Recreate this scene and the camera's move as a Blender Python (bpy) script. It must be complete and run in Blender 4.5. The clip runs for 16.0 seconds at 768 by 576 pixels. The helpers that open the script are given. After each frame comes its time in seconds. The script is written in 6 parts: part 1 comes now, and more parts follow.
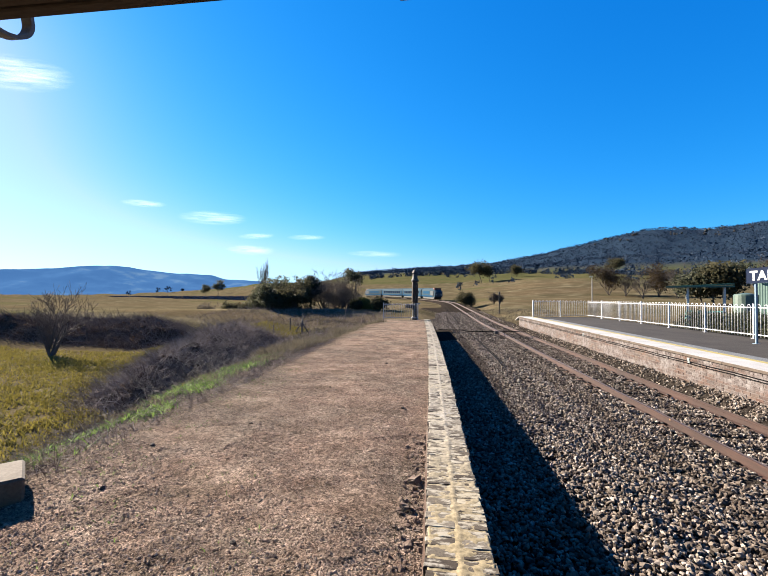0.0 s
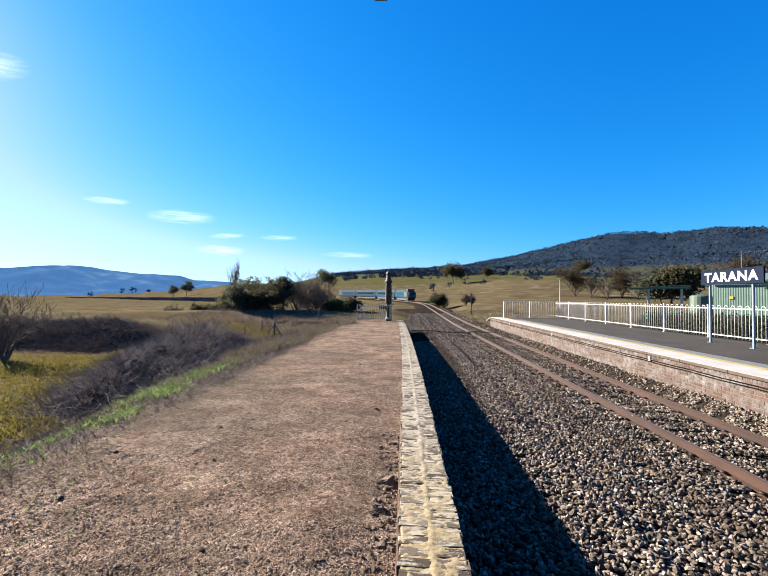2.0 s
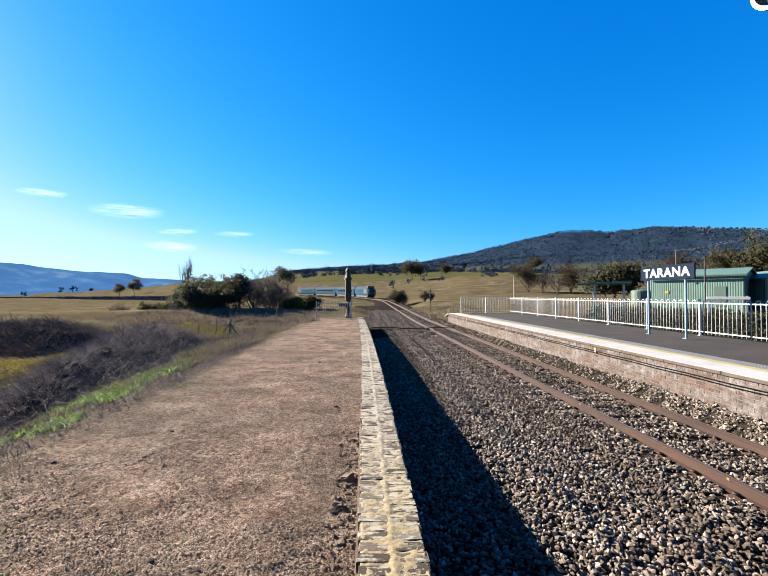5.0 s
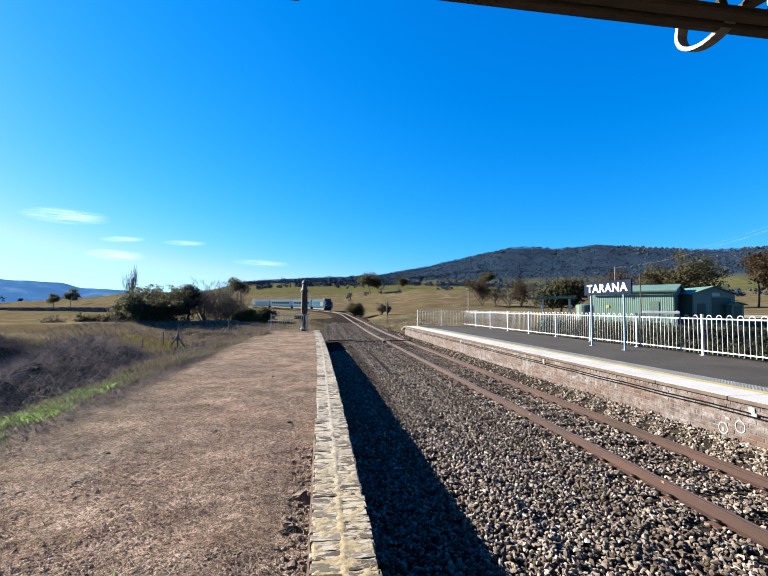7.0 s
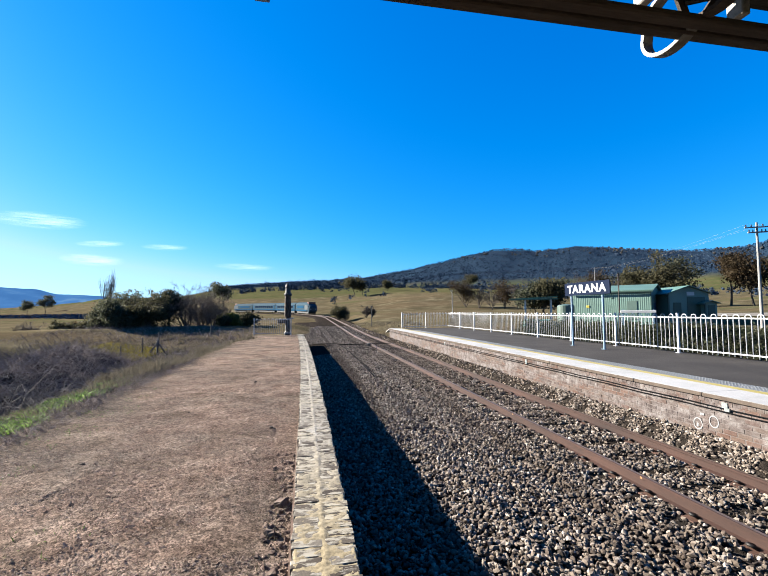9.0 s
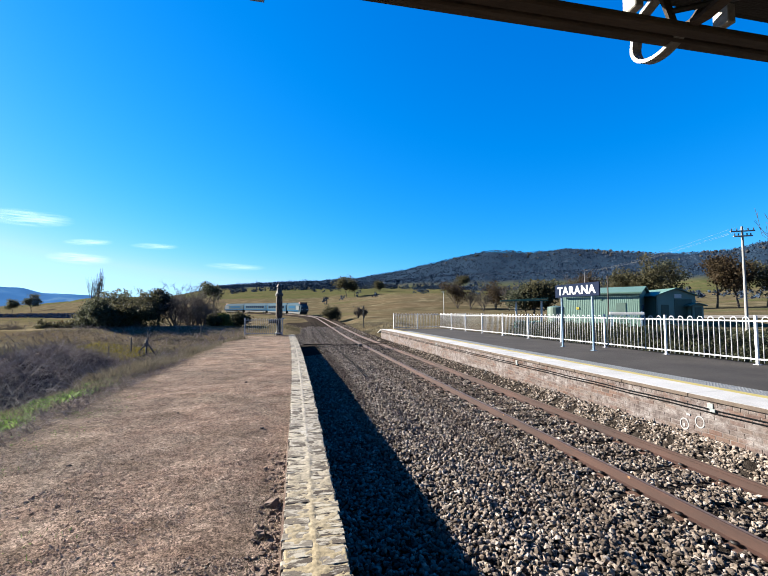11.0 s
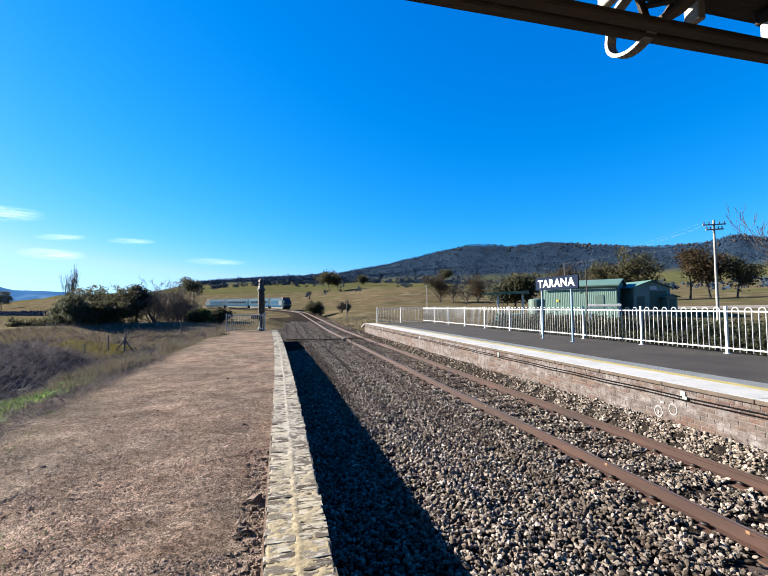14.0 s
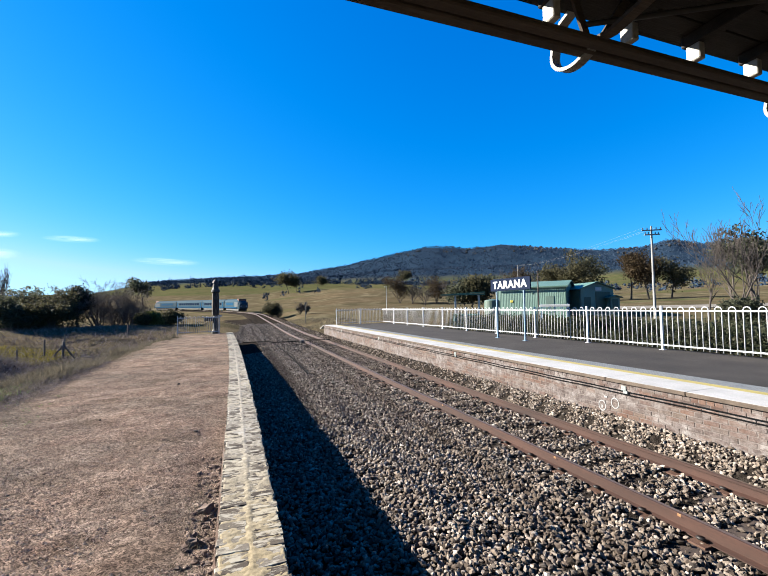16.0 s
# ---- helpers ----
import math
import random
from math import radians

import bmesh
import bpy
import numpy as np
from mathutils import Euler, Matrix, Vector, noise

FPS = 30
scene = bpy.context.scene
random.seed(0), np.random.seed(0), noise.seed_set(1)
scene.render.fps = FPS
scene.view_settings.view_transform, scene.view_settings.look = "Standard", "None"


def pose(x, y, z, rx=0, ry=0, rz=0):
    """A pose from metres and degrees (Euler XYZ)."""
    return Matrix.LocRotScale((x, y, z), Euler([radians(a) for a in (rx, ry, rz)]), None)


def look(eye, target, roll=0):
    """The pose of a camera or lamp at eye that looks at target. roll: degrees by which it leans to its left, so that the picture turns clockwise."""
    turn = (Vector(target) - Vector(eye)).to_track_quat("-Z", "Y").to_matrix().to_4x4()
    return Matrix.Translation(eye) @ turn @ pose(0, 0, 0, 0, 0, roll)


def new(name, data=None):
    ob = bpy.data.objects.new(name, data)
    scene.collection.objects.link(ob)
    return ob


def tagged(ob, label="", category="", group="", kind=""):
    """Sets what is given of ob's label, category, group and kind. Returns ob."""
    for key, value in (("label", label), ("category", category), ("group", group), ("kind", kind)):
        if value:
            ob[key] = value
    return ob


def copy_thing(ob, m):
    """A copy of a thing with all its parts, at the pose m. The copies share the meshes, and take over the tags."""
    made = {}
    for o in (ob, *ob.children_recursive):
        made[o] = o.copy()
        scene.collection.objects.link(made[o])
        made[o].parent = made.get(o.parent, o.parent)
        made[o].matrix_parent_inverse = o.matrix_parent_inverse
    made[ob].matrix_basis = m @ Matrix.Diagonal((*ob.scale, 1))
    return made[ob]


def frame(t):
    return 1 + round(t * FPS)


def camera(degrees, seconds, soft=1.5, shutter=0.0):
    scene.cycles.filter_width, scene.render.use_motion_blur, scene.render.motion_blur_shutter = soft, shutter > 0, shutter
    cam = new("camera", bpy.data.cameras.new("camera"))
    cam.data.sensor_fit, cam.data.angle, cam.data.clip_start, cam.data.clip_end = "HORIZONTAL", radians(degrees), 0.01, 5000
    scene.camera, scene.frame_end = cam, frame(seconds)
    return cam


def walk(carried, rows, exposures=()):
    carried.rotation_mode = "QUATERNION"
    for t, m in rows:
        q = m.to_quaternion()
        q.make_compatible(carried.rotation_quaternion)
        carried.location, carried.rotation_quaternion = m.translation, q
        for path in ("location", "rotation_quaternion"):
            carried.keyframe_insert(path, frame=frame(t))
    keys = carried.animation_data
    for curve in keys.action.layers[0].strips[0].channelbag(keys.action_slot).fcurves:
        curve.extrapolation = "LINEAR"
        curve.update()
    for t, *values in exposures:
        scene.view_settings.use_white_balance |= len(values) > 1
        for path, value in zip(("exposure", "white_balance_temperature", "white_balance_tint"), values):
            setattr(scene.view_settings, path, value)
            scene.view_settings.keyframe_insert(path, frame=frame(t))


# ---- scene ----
cam = camera(87.01, 16.0, 1.0)
PATH = [
    (0.0, (0.029, -0.011, 1.731), (-1.127, 9.919, 1.943), 0.48),
    (0.5, (0.033, -0.011, 1.730), (-0.842, 9.948, 1.940), 0.61),
    (1.0, (0.036, -0.012, 1.730), (-0.642, 9.963, 1.935), 0.71),
    (1.5, (0.039, -0.011, 1.729), (-0.517, 9.971, 1.956), 0.63),
    (2.0, (0.029, -0.012, 1.724), (-0.480, 9.972, 1.972), 0.48),
    (2.5, (0.025, -0.013, 1.725), (-0.424, 9.973, 1.977), 0.51),
    (3.0, (0.021, -0.013, 1.724), (-0.320, 9.978, 1.979), 0.50),
    (3.5, (0.024, -0.019, 1.718), (-0.171, 9.977, 1.927), 0.32),
    (6.0, (0.047, 0.012, 1.718), (1.091, 9.956, 1.897), 0.15),
    (6.5, (0.045, 0.010, 1.714), (1.359, 9.918, 2.050), 0.26),
    (7.0, (0.054, 0.011, 1.713), (1.583, 9.881, 2.211), 0.33),
    (7.5, (0.065, 0.015, 1.713), (1.772, 9.852, 2.274), 0.41),
    (8.0, (0.076, 0.016, 1.710), (1.888, 9.833, 2.310), 0.33),
    (8.5, (0.084, 0.013, 1.711), (1.961, 9.819, 2.286), 0.03),
    (9.0, (0.092, 0.010, 1.713), (1.995, 9.811, 2.279), -0.40),
    (11.5, (0.087, 0.001, 1.710), (2.229, 9.752, 2.289), -0.21),
    (12.0, (0.094, 0.004, 1.710), (2.280, 9.747, 2.251), -0.47),
    (12.5, (0.100, 0.006, 1.711), (2.366, 9.732, 2.222), -0.63),
    (13.0, (0.104, 0.008, 1.712), (2.445, 9.718, 2.189), -0.75),
    (13.5, (0.102, 0.003, 1.709), (2.504, 9.699, 2.175), -0.79),
    (14.0, (0.106, 0.003, 1.706), (2.603, 9.676, 2.143), -0.69),
    (14.5, (0.110, 0.003, 1.704), (2.826, 9.618, 2.126), -0.68),
    (15.0, (0.117, -0.002, 1.704), (3.060, 9.547, 2.122), -0.69),
    (15.5, (0.124, -0.005, 1.705), (3.318, 9.461, 2.142), -0.91),
    (16.0, (0.126, -0.007, 1.709), (3.572, 9.369, 2.159), -0.95),
]
walk(cam, [(t, look(eye, target, roll)) for t, eye, target, roll in PATH], [(0.0, 2.6, 6450, 9), (4.0, 2.6, 6400, 8), (8.5, 2.57, 6000, 6), (16.0, 2.55, 6000, 6)])


# ---- light ----
SUN_AZ, SUN_EL = -57.0, 25.0          # degrees from the track's direction (negative: towards the fields), and above the horizon
sun_dir = Vector((math.sin(radians(SUN_AZ)) * math.cos(radians(SUN_EL)), math.cos(radians(SUN_AZ)) * math.cos(radians(SUN_EL)), math.sin(radians(SUN_EL))))
world = bpy.data.worlds.new("sky")
scene.world = world
world.use_nodes = True
wn, wl = world.node_tree.nodes, world.node_tree.links
sky = wn.new("ShaderNodeTexSky")
sky.sky_type = "NISHITA"
sky.sun_disc = False
sky.sun_elevation = radians(SUN_EL)
sky.sun_rotation = radians(SUN_AZ)
sky.altitude = 700
sky.air_density, sky.dust_density, sky.ozone_density = 1.0, 0.3, 3.0
# deeper blue away from the sun, paler round it: each channel has its own slope
split, join = wn.new("ShaderNodeSeparateColor"), wn.new("ShaderNodeCombineColor")
wl.new(sky.outputs[0], split.inputs[0])
levels = []
for k, (gain, slope) in enumerate(((0.0208, 2.35), (0.262, 0.89), (0.742, 0.55))):
    pw, mu = wn.new("ShaderNodeMath"), wn.new("ShaderNodeMath")
    pw.operation, mu.operation = "POWER", "MULTIPLY"
    pw.inputs[1].default_value, mu.inputs[1].default_value = slope, gain
    wl.new(split.outputs[k], pw.inputs[0])
    wl.new(pw.outputs[0], mu.inputs[0])
    levels.append(mu)
least = wn.new("ShaderNodeMath")
least.operation = "MINIMUM"
wl.new(levels[0].outputs[0], least.inputs[0])
pale = wn.new("ShaderNodeMath")
pale.operation = "MULTIPLY"
pale.inputs[1].default_value = 0.62
wl.new(levels[1].outputs[0], pale.inputs[0])
wl.new(pale.outputs[0], least.inputs[1])
for k, node in enumerate((least, levels[1], levels[2])):
    wl.new(node.outputs[0], join.inputs[k])
wl.new(join.outputs[0], wn["Background"].inputs[0])
wn["Background"].inputs[1].default_value = 0.1
sun = new("sun", bpy.data.lights.new("sun", "SUN"))
sun.data.energy, sun.data.angle, sun.data.color = 5.0, radians(0.55), (1.0, 0.875, 0.73)
sun.matrix_world = look((0, 0, 0), -sun_dir) @ Matrix.Identity(4)


# ---- materials ----
TONE = 0.36          # common level of the base colours below, for this exposure


def toned(colours, k=TONE):
    return [tuple(v * k for v in c) for c in colours]


def material(name, rough=0.9, metal=0.0, spec=0.3):
    m = bpy.data.materials.new(name)
    m.use_nodes = True
    b = m.node_tree.nodes["Principled BSDF"]
    b.inputs["Roughness"].default_value, b.inputs["Metallic"].default_value = rough, metal
    b.inputs["Specular IOR Level"].default_value = spec
    return m, m.node_tree.nodes, m.node_tree.links, b


def noise_tex(n, l, scale, detail=4.0, rough=0.6, vec=None, stretch=None):
    tc = n.new("ShaderNodeTexCoord")
    src = vec or tc.outputs["Object"]
    if stretch:
        mp = n.new("ShaderNodeMapping")
        mp.inputs["Scale"].default_value = stretch
        l.new(src, mp.inputs[0])
        src = mp.outputs[0]
    t = n.new("ShaderNodeTexNoise")
    t.inputs["Scale"].default_value, t.inputs["Detail"].default_value, t.inputs["Roughness"].default_value = scale, detail, rough
    l.new(src, t.inputs["Vector"])
    return t.outputs["Fac"]


def ramp(n, l, fac, stops):
    r = n.new("ShaderNodeValToRGB")
    e = r.color_ramp.elements
    while len(e) < len(stops):
        e.new(0.5)
    for k, (p, c) in zip(e, stops):
        k.position, k.color = p, (*c, 1.0)
    l.new(fac, r.inputs[0])
    return r.outputs[0]


def mix(n, l, fac, a, b, mode="MIX"):
    m = n.new("ShaderNodeMix")
    m.data_type, m.blend_type = "RGBA", mode
    for sock, v in ((0, fac), (6, a), (7, b)):
        if isinstance(v, (int, float)):
            m.inputs[sock].default_value = v
        elif isinstance(v, tuple):
            m.inputs[sock].default_value = (*v, 1.0)
        else:
            l.new(v, m.inputs[sock])
    return m.outputs[2]


def bump(n, l, b, height, strength=0.5, dist=0.02):
    k = n.new("ShaderNodeBump")
    k.inputs["Strength"].default_value, k.inputs["Distance"].default_value = strength, dist
    l.new(height, k.inputs["Height"])
    l.new(k.outputs[0], b.inputs["Normal"])


def grainy(name, colours, scale=6.0, fine=60.0, rough=0.9, metal=0.0, strength=0.4, dist=0.01, spec=0.3, island=0.0, obj=0.0, stretch=None):
    """A surface of mottled colours with a fine grain; island or obj: how far single pieces differ in brightness."""
    m, n, l, b = material(name, rough, metal, spec)
    colours = toned(colours)
    k = len(colours)
    lo = noise_tex(n, l, scale, 6, 0.62, stretch=stretch)
    hi = noise_tex(n, l, fine, 3, 0.6, stretch=stretch)
    col = ramp(n, l, lo, [(0.3 + 0.4 * i / max(1, k - 1), c) for i, c in enumerate(colours)])
    grey = ramp(n, l, hi, [(0.25, (0.66, 0.66, 0.66)), (0.75, (1.25, 1.25, 1.25))])
    col = mix(n, l, 0.8, col, grey, "MULTIPLY")
    for amount, socket in ((island, "Random Per Island"), (obj, "Random")):
        if amount:
            node = n.new("ShaderNodeNewGeometry" if socket != "Random" else "ShaderNodeObjectInfo")
            v = ramp(n, l, node.outputs[socket], [(0.0, (1 - amount,) * 3), (1.0, (1 + amount,) * 3)])
            col = mix(n, l, 1.0, col, v, "MULTIPLY")
    l.new(col, b.inputs["Base Color"])
    bump(n, l, b, hi, strength, dist)
    return m


def pieces(name, colours, scale=3.0, rough=0.9, spec=0.3, fine=80.0, streak=None):
    """Loose pieces, each island with a colour of its own out of a list; streak: stretch of long dirty bands."""
    m, n, l, b = material(name, rough, 0.0, spec)
    g = n.new("ShaderNodeNewGeometry")
    colours = toned(colours)
    k = len(colours)
    col = ramp(n, l, g.outputs["Random Per Island"], [(i / max(1, k - 1), c) for i, c in enumerate(colours)])
    hi = noise_tex(n, l, fine, 2, 0.5)
    col = mix(n, l, 0.5, col, ramp(n, l, hi, [(0.3, (0.6, 0.6, 0.6)), (0.7, (1.3, 1.3, 1.3))]), "MULTIPLY")
    if streak:
        dirt = noise_tex(n, l, 1.0, 3, 0.6, None, streak)
        col = mix(n, l, ramp(n, l, dirt, [(0.36, (0.7, 0.7, 0.7)), (0.56, (0, 0, 0))]), col, toned([(0.105, 0.078, 0.058)])[0])
    l.new(col, b.inputs["Base Color"])
    return m


def leafy(name, colours, rough=0.6, trans=0.45):
    """Leaves and blades: each its own shade, letting some light through."""
    m, n, l, b = material(name, rough, 0.0, 0.06)
    g = n.new("ShaderNodeNewGeometry")
    colours = toned(colours)
    k = len(colours)
    col = ramp(n, l, g.outputs["Random Per Island"], [(i / max(1, k - 1), c) for i, c in enumerate(colours)])
    l.new(col, b.inputs["Base Color"])
    t = n.new("ShaderNodeBsdfTranslucent")
    l.new(col, t.inputs["Color"])
    ms = n.new("ShaderNodeMixShader")
    ms.inputs[0].default_value = trans
    l.new(b.outputs[0], ms.inputs[1])
    l.new(t.outputs[0], ms.inputs[2])
    l.new(ms.outputs[0], n["Material Output"].inputs[0])
    return m


def plain(name, colour, rough=0.5, metal=0.0, spec=0.5, wear=0.12):
    d = tuple(c * (1 - wear) for c in colour)
    u = tuple(min(1, c * (1 + wear)) for c in colour)
    return grainy(name, toned([d, colour, u], 1.25), 2.5, 40.0, rough, metal, 0.08, 0.004, spec)


# ---- geometry helpers ----
def mesh_of(name, verts, faces, mat=None, smooth=False):
    """One mesh from arrays: faces is an (n, 3) or (n, 4) array."""
    verts, faces = np.asarray(verts, np.float32), np.asarray(faces, np.int32)
    me = bpy.data.meshes.new(name)
    k = faces.shape[1]
    me.vertices.add(len(verts))
    me.vertices.foreach_set("co", verts.ravel())
    me.loops.add(faces.size)
    me.loops.foreach_set("vertex_index", faces.ravel())
    me.polygons.add(len(faces))
    me.polygons.foreach_set("loop_start", np.arange(0, faces.size, k, dtype=np.int32))
    me.polygons.foreach_set("use_smooth", np.full(len(faces), smooth))
    me.update(calc_edges=True)
    me.validate()
    if mat:
        me.materials.append(mat)
    return me


def part(name, bm, mat, parent=None, label=""):
    """Links a bmesh, or a finished mesh, as one object under a thing or a part."""
    me = bm
    if isinstance(bm, bmesh.types.BMesh):
        me = bpy.data.meshes.new(name)
        bm.to_mesh(me)
        bm.free()
        me.materials.append(mat)
    ob = new(name, me)
    if parent:
        ob.parent = parent
    return tagged(ob, label)


def empty(name, at, label, category, group="", turn=0.0):
    ob = new(name)
    ob.matrix_basis = pose(*at, 0, 0, turn)
    ob.empty_display_size = 0.2
    return tagged(ob, label, category, group)


def box(bm, x0, y0, z0, x1, y1, z1, bevel=0.0):
    m = Matrix.Translation(((x0 + x1) / 2, (y0 + y1) / 2, (z0 + z1) / 2)) @ Matrix.Diagonal((abs(x1 - x0), abs(y1 - y0), abs(z1 - z0), 1))
    r = bmesh.ops.create_cube(bm, size=1, matrix=m)
    if bevel:
        es = list({e for v in r["verts"] for e in v.link_edges})
        bmesh.ops.bevel(bm, geom=es, offset=bevel, segments=1, affect="EDGES", profile=0.5)
    return bm


def boxed(x0, y0, z0, x1, y1, z1, bevel=0.004):
    return box(bmesh.new(), x0, y0, z0, x1, y1, z1, bevel)


def bar(bm, a, b, w, d, up=(0, 0, 1), bevel=0.0):
    """A straight bar of section w (sideways) by d (up) from a to b."""
    a, b = Vector(a), Vector(b)
    y = (b - a).normalized()
    x = y.cross(Vector(up)).normalized()
    z = x.cross(y)
    m = Matrix((x, y, z)).transposed().to_4x4()
    m.translation = (a + b) / 2
    r = bmesh.ops.create_cube(bm, size=1, matrix=m @ Matrix.Diagonal((w, (b - a).length, d, 1)))
    if bevel:
        es = list({e for v in r["verts"] for e in v.link_edges})
        bmesh.ops.bevel(bm, geom=es, offset=bevel, segments=1, affect="EDGES")
    return bm


def tube(bm, points, radius, sides=8, cap=True):
    """A round tube along points; radius: one number, or one a point."""
    pts = [Vector(p) for p in points]
    rad = radius if isinstance(radius, (list, tuple)) else [radius] * len(pts)
    rings = []
    n0 = None
    for i, p in enumerate(pts):
        d = (pts[min(i + 1, len(pts) - 1)] - pts[max(i - 1, 0)]).normalized()
        if n0 is None:
            n0 = d.orthogonal().normalized()
        n0 = (n0 - d * n0.dot(d)).normalized()
        w = d.cross(n0)
        rings.append([bm.verts.new(p + (n0 * math.cos(t) + w * math.sin(t)) * rad[i]) for t in (2 * math.pi * k / sides for k in range(sides))])
    for a, b in zip(rings, rings[1:]):
        for k in range(sides):
            f = bm.faces.new((a[k], a[(k + 1) % sides], b[(k + 1) % sides], b[k]))
            f.smooth = True
    if cap:
        bm.faces.new(rings[0][::-1])
        bm.faces.new(rings[-1])
    return bm


def fbm(x, y, scale, seed=0.0, octaves=4):
    """Smooth random height, about -1 to 1, of arrays x, y."""
    x, y = np.broadcast_arrays(np.asarray(x, float), np.asarray(y, float))
    out = np.array([noise.fractal(Vector((a * scale + seed, b * scale - seed, seed)), 1.0, 2.0, octaves) for a, b in zip(x.ravel(), y.ravel())])
    return out.reshape(x.shape)


def smooth_step(a, b, v):
    t = np.clip((v - a) / (b - a), 0, 1)
    return t * t * (3 - 2 * t)


# ---- lie of the land ----
def track_mid(y):
    """The track's middle line: (x, z) at the distance y along the straight, up to the bend."""
    return 5.57 + 0.0 * y, -0.657 + 0.0155 * np.maximum(0, y - 40)


def track_point(s):
    """A point of the track's middle line at s metres along it, and its heading in radians (to the left)."""
    s0, radius = 95.0, 160.0
    if s <= s0:
        return 5.57, s, 0.0
    a = (s - s0) / radius
    if a < 0.9:
        return 5.57 - radius * (1 - math.cos(a)), s0 + radius * math.sin(a), a
    x, y = 5.57 - radius * (1 - math.cos(0.9)), s0 + radius * math.sin(0.9)
    d = s - s0 - 0.9 * radius
    return x - d * math.sin(0.9), y + d * math.cos(0.9), 0.9


def rail_z(s):
    return -0.657 + 0.0155 * min(max(0.0, s - 40), 105) + 0.012 * min(max(0.0, s - 145), 45) - 0.0045 * max(0.0, s - 280)


AZ = [-180, -90, -60, -50, -40, -35, -30, -24, -17, -10, -4, 3, 8, 14, 20, 26, 35, 45, 55, 65, 90, 180]
RINGS = {
    60: [-1.5, -3.4, -3.5, -3.5, -3.5, -3.4, -3.3, -3.1, -2.8, -2.5, -2.4, -2.3, -2.0, -1.8, -1.5, -1.5, -1.4, -1.3, -1.2, -1.2, -1.2, -1.5],
    150: [-0.8, -1.4, -1.4, -1.4, -1.4, -1.4, -1.3, -1.1, -0.9, -0.6, -0.42, -0.3, 0.0, 0.1, 0.1, 0.0, 0.1, 0.25, 0.45, 0.5, 0.5, -0.8],
    300: [0.0, -0.8, -0.8, -0.85, -0.9, -0.95, -0.9, -0.6, 0.0, 0.7, 0.9, 1.1, 1.7, 2.5, 2.75, 2.3, 1.3, 1.1, 1.3, 1.7, 1.7, 0.0],
    600: [1.0, -0.3, -0.25, -0.25, -0.3, -0.3, 0.15, 1.6, 1.9, 2.2, 2.8, 3.0, 3.1, 3.0, 2.9, 2.7, 2.5, 2.4, 2.6, 3.0, 3.0, 1.0],
    1000: [1.0, -0.3, -0.25, -0.25, -0.15, 0.25, 0.7, 1.1, 1.5, 3.0, 3.35, 3.6, 3.8, 4.2, 4.8, 5.0, 5.0, 4.7, 4.4, 4.2, 3.0, 1.0],
    1600: [0.5, -0.3, -0.25, -0.25, -0.2, -0.1, 0.3, 0.7, 1.0, 3.2, 3.75, 4.1, 4.5, 5.45, 6.8, 7.55, 7.6, 7.1, 6.4, 6.0, 4.0, 0.5],
    2400: [0.3, -0.3, -0.25, -0.25, -0.2, -0.2, 0.0, 0.2, 0.5, 1.2, 2.0, 2.4, 2.8, 3.0, 3.4, 3.6, 3.8, 3.6, 3.4, 3.2, 2.0, 0.3],
    4900: [-0.3] * 22,
}


# relief of the skyline: degrees added to the hill's crest
RIDGE_AZ = [20, 24, 28, 32, 38, 41, 45, 49, 51.5, 54, 55, 56, 57, 58.5, 62]
RIDGE_EL = [0, 0.35, 0.5, 0.05, 0.35, 0.0, -0.35, -0.5, -0.4, 0.0, 0.45, 0.6, 0.3, 0.0, 0]


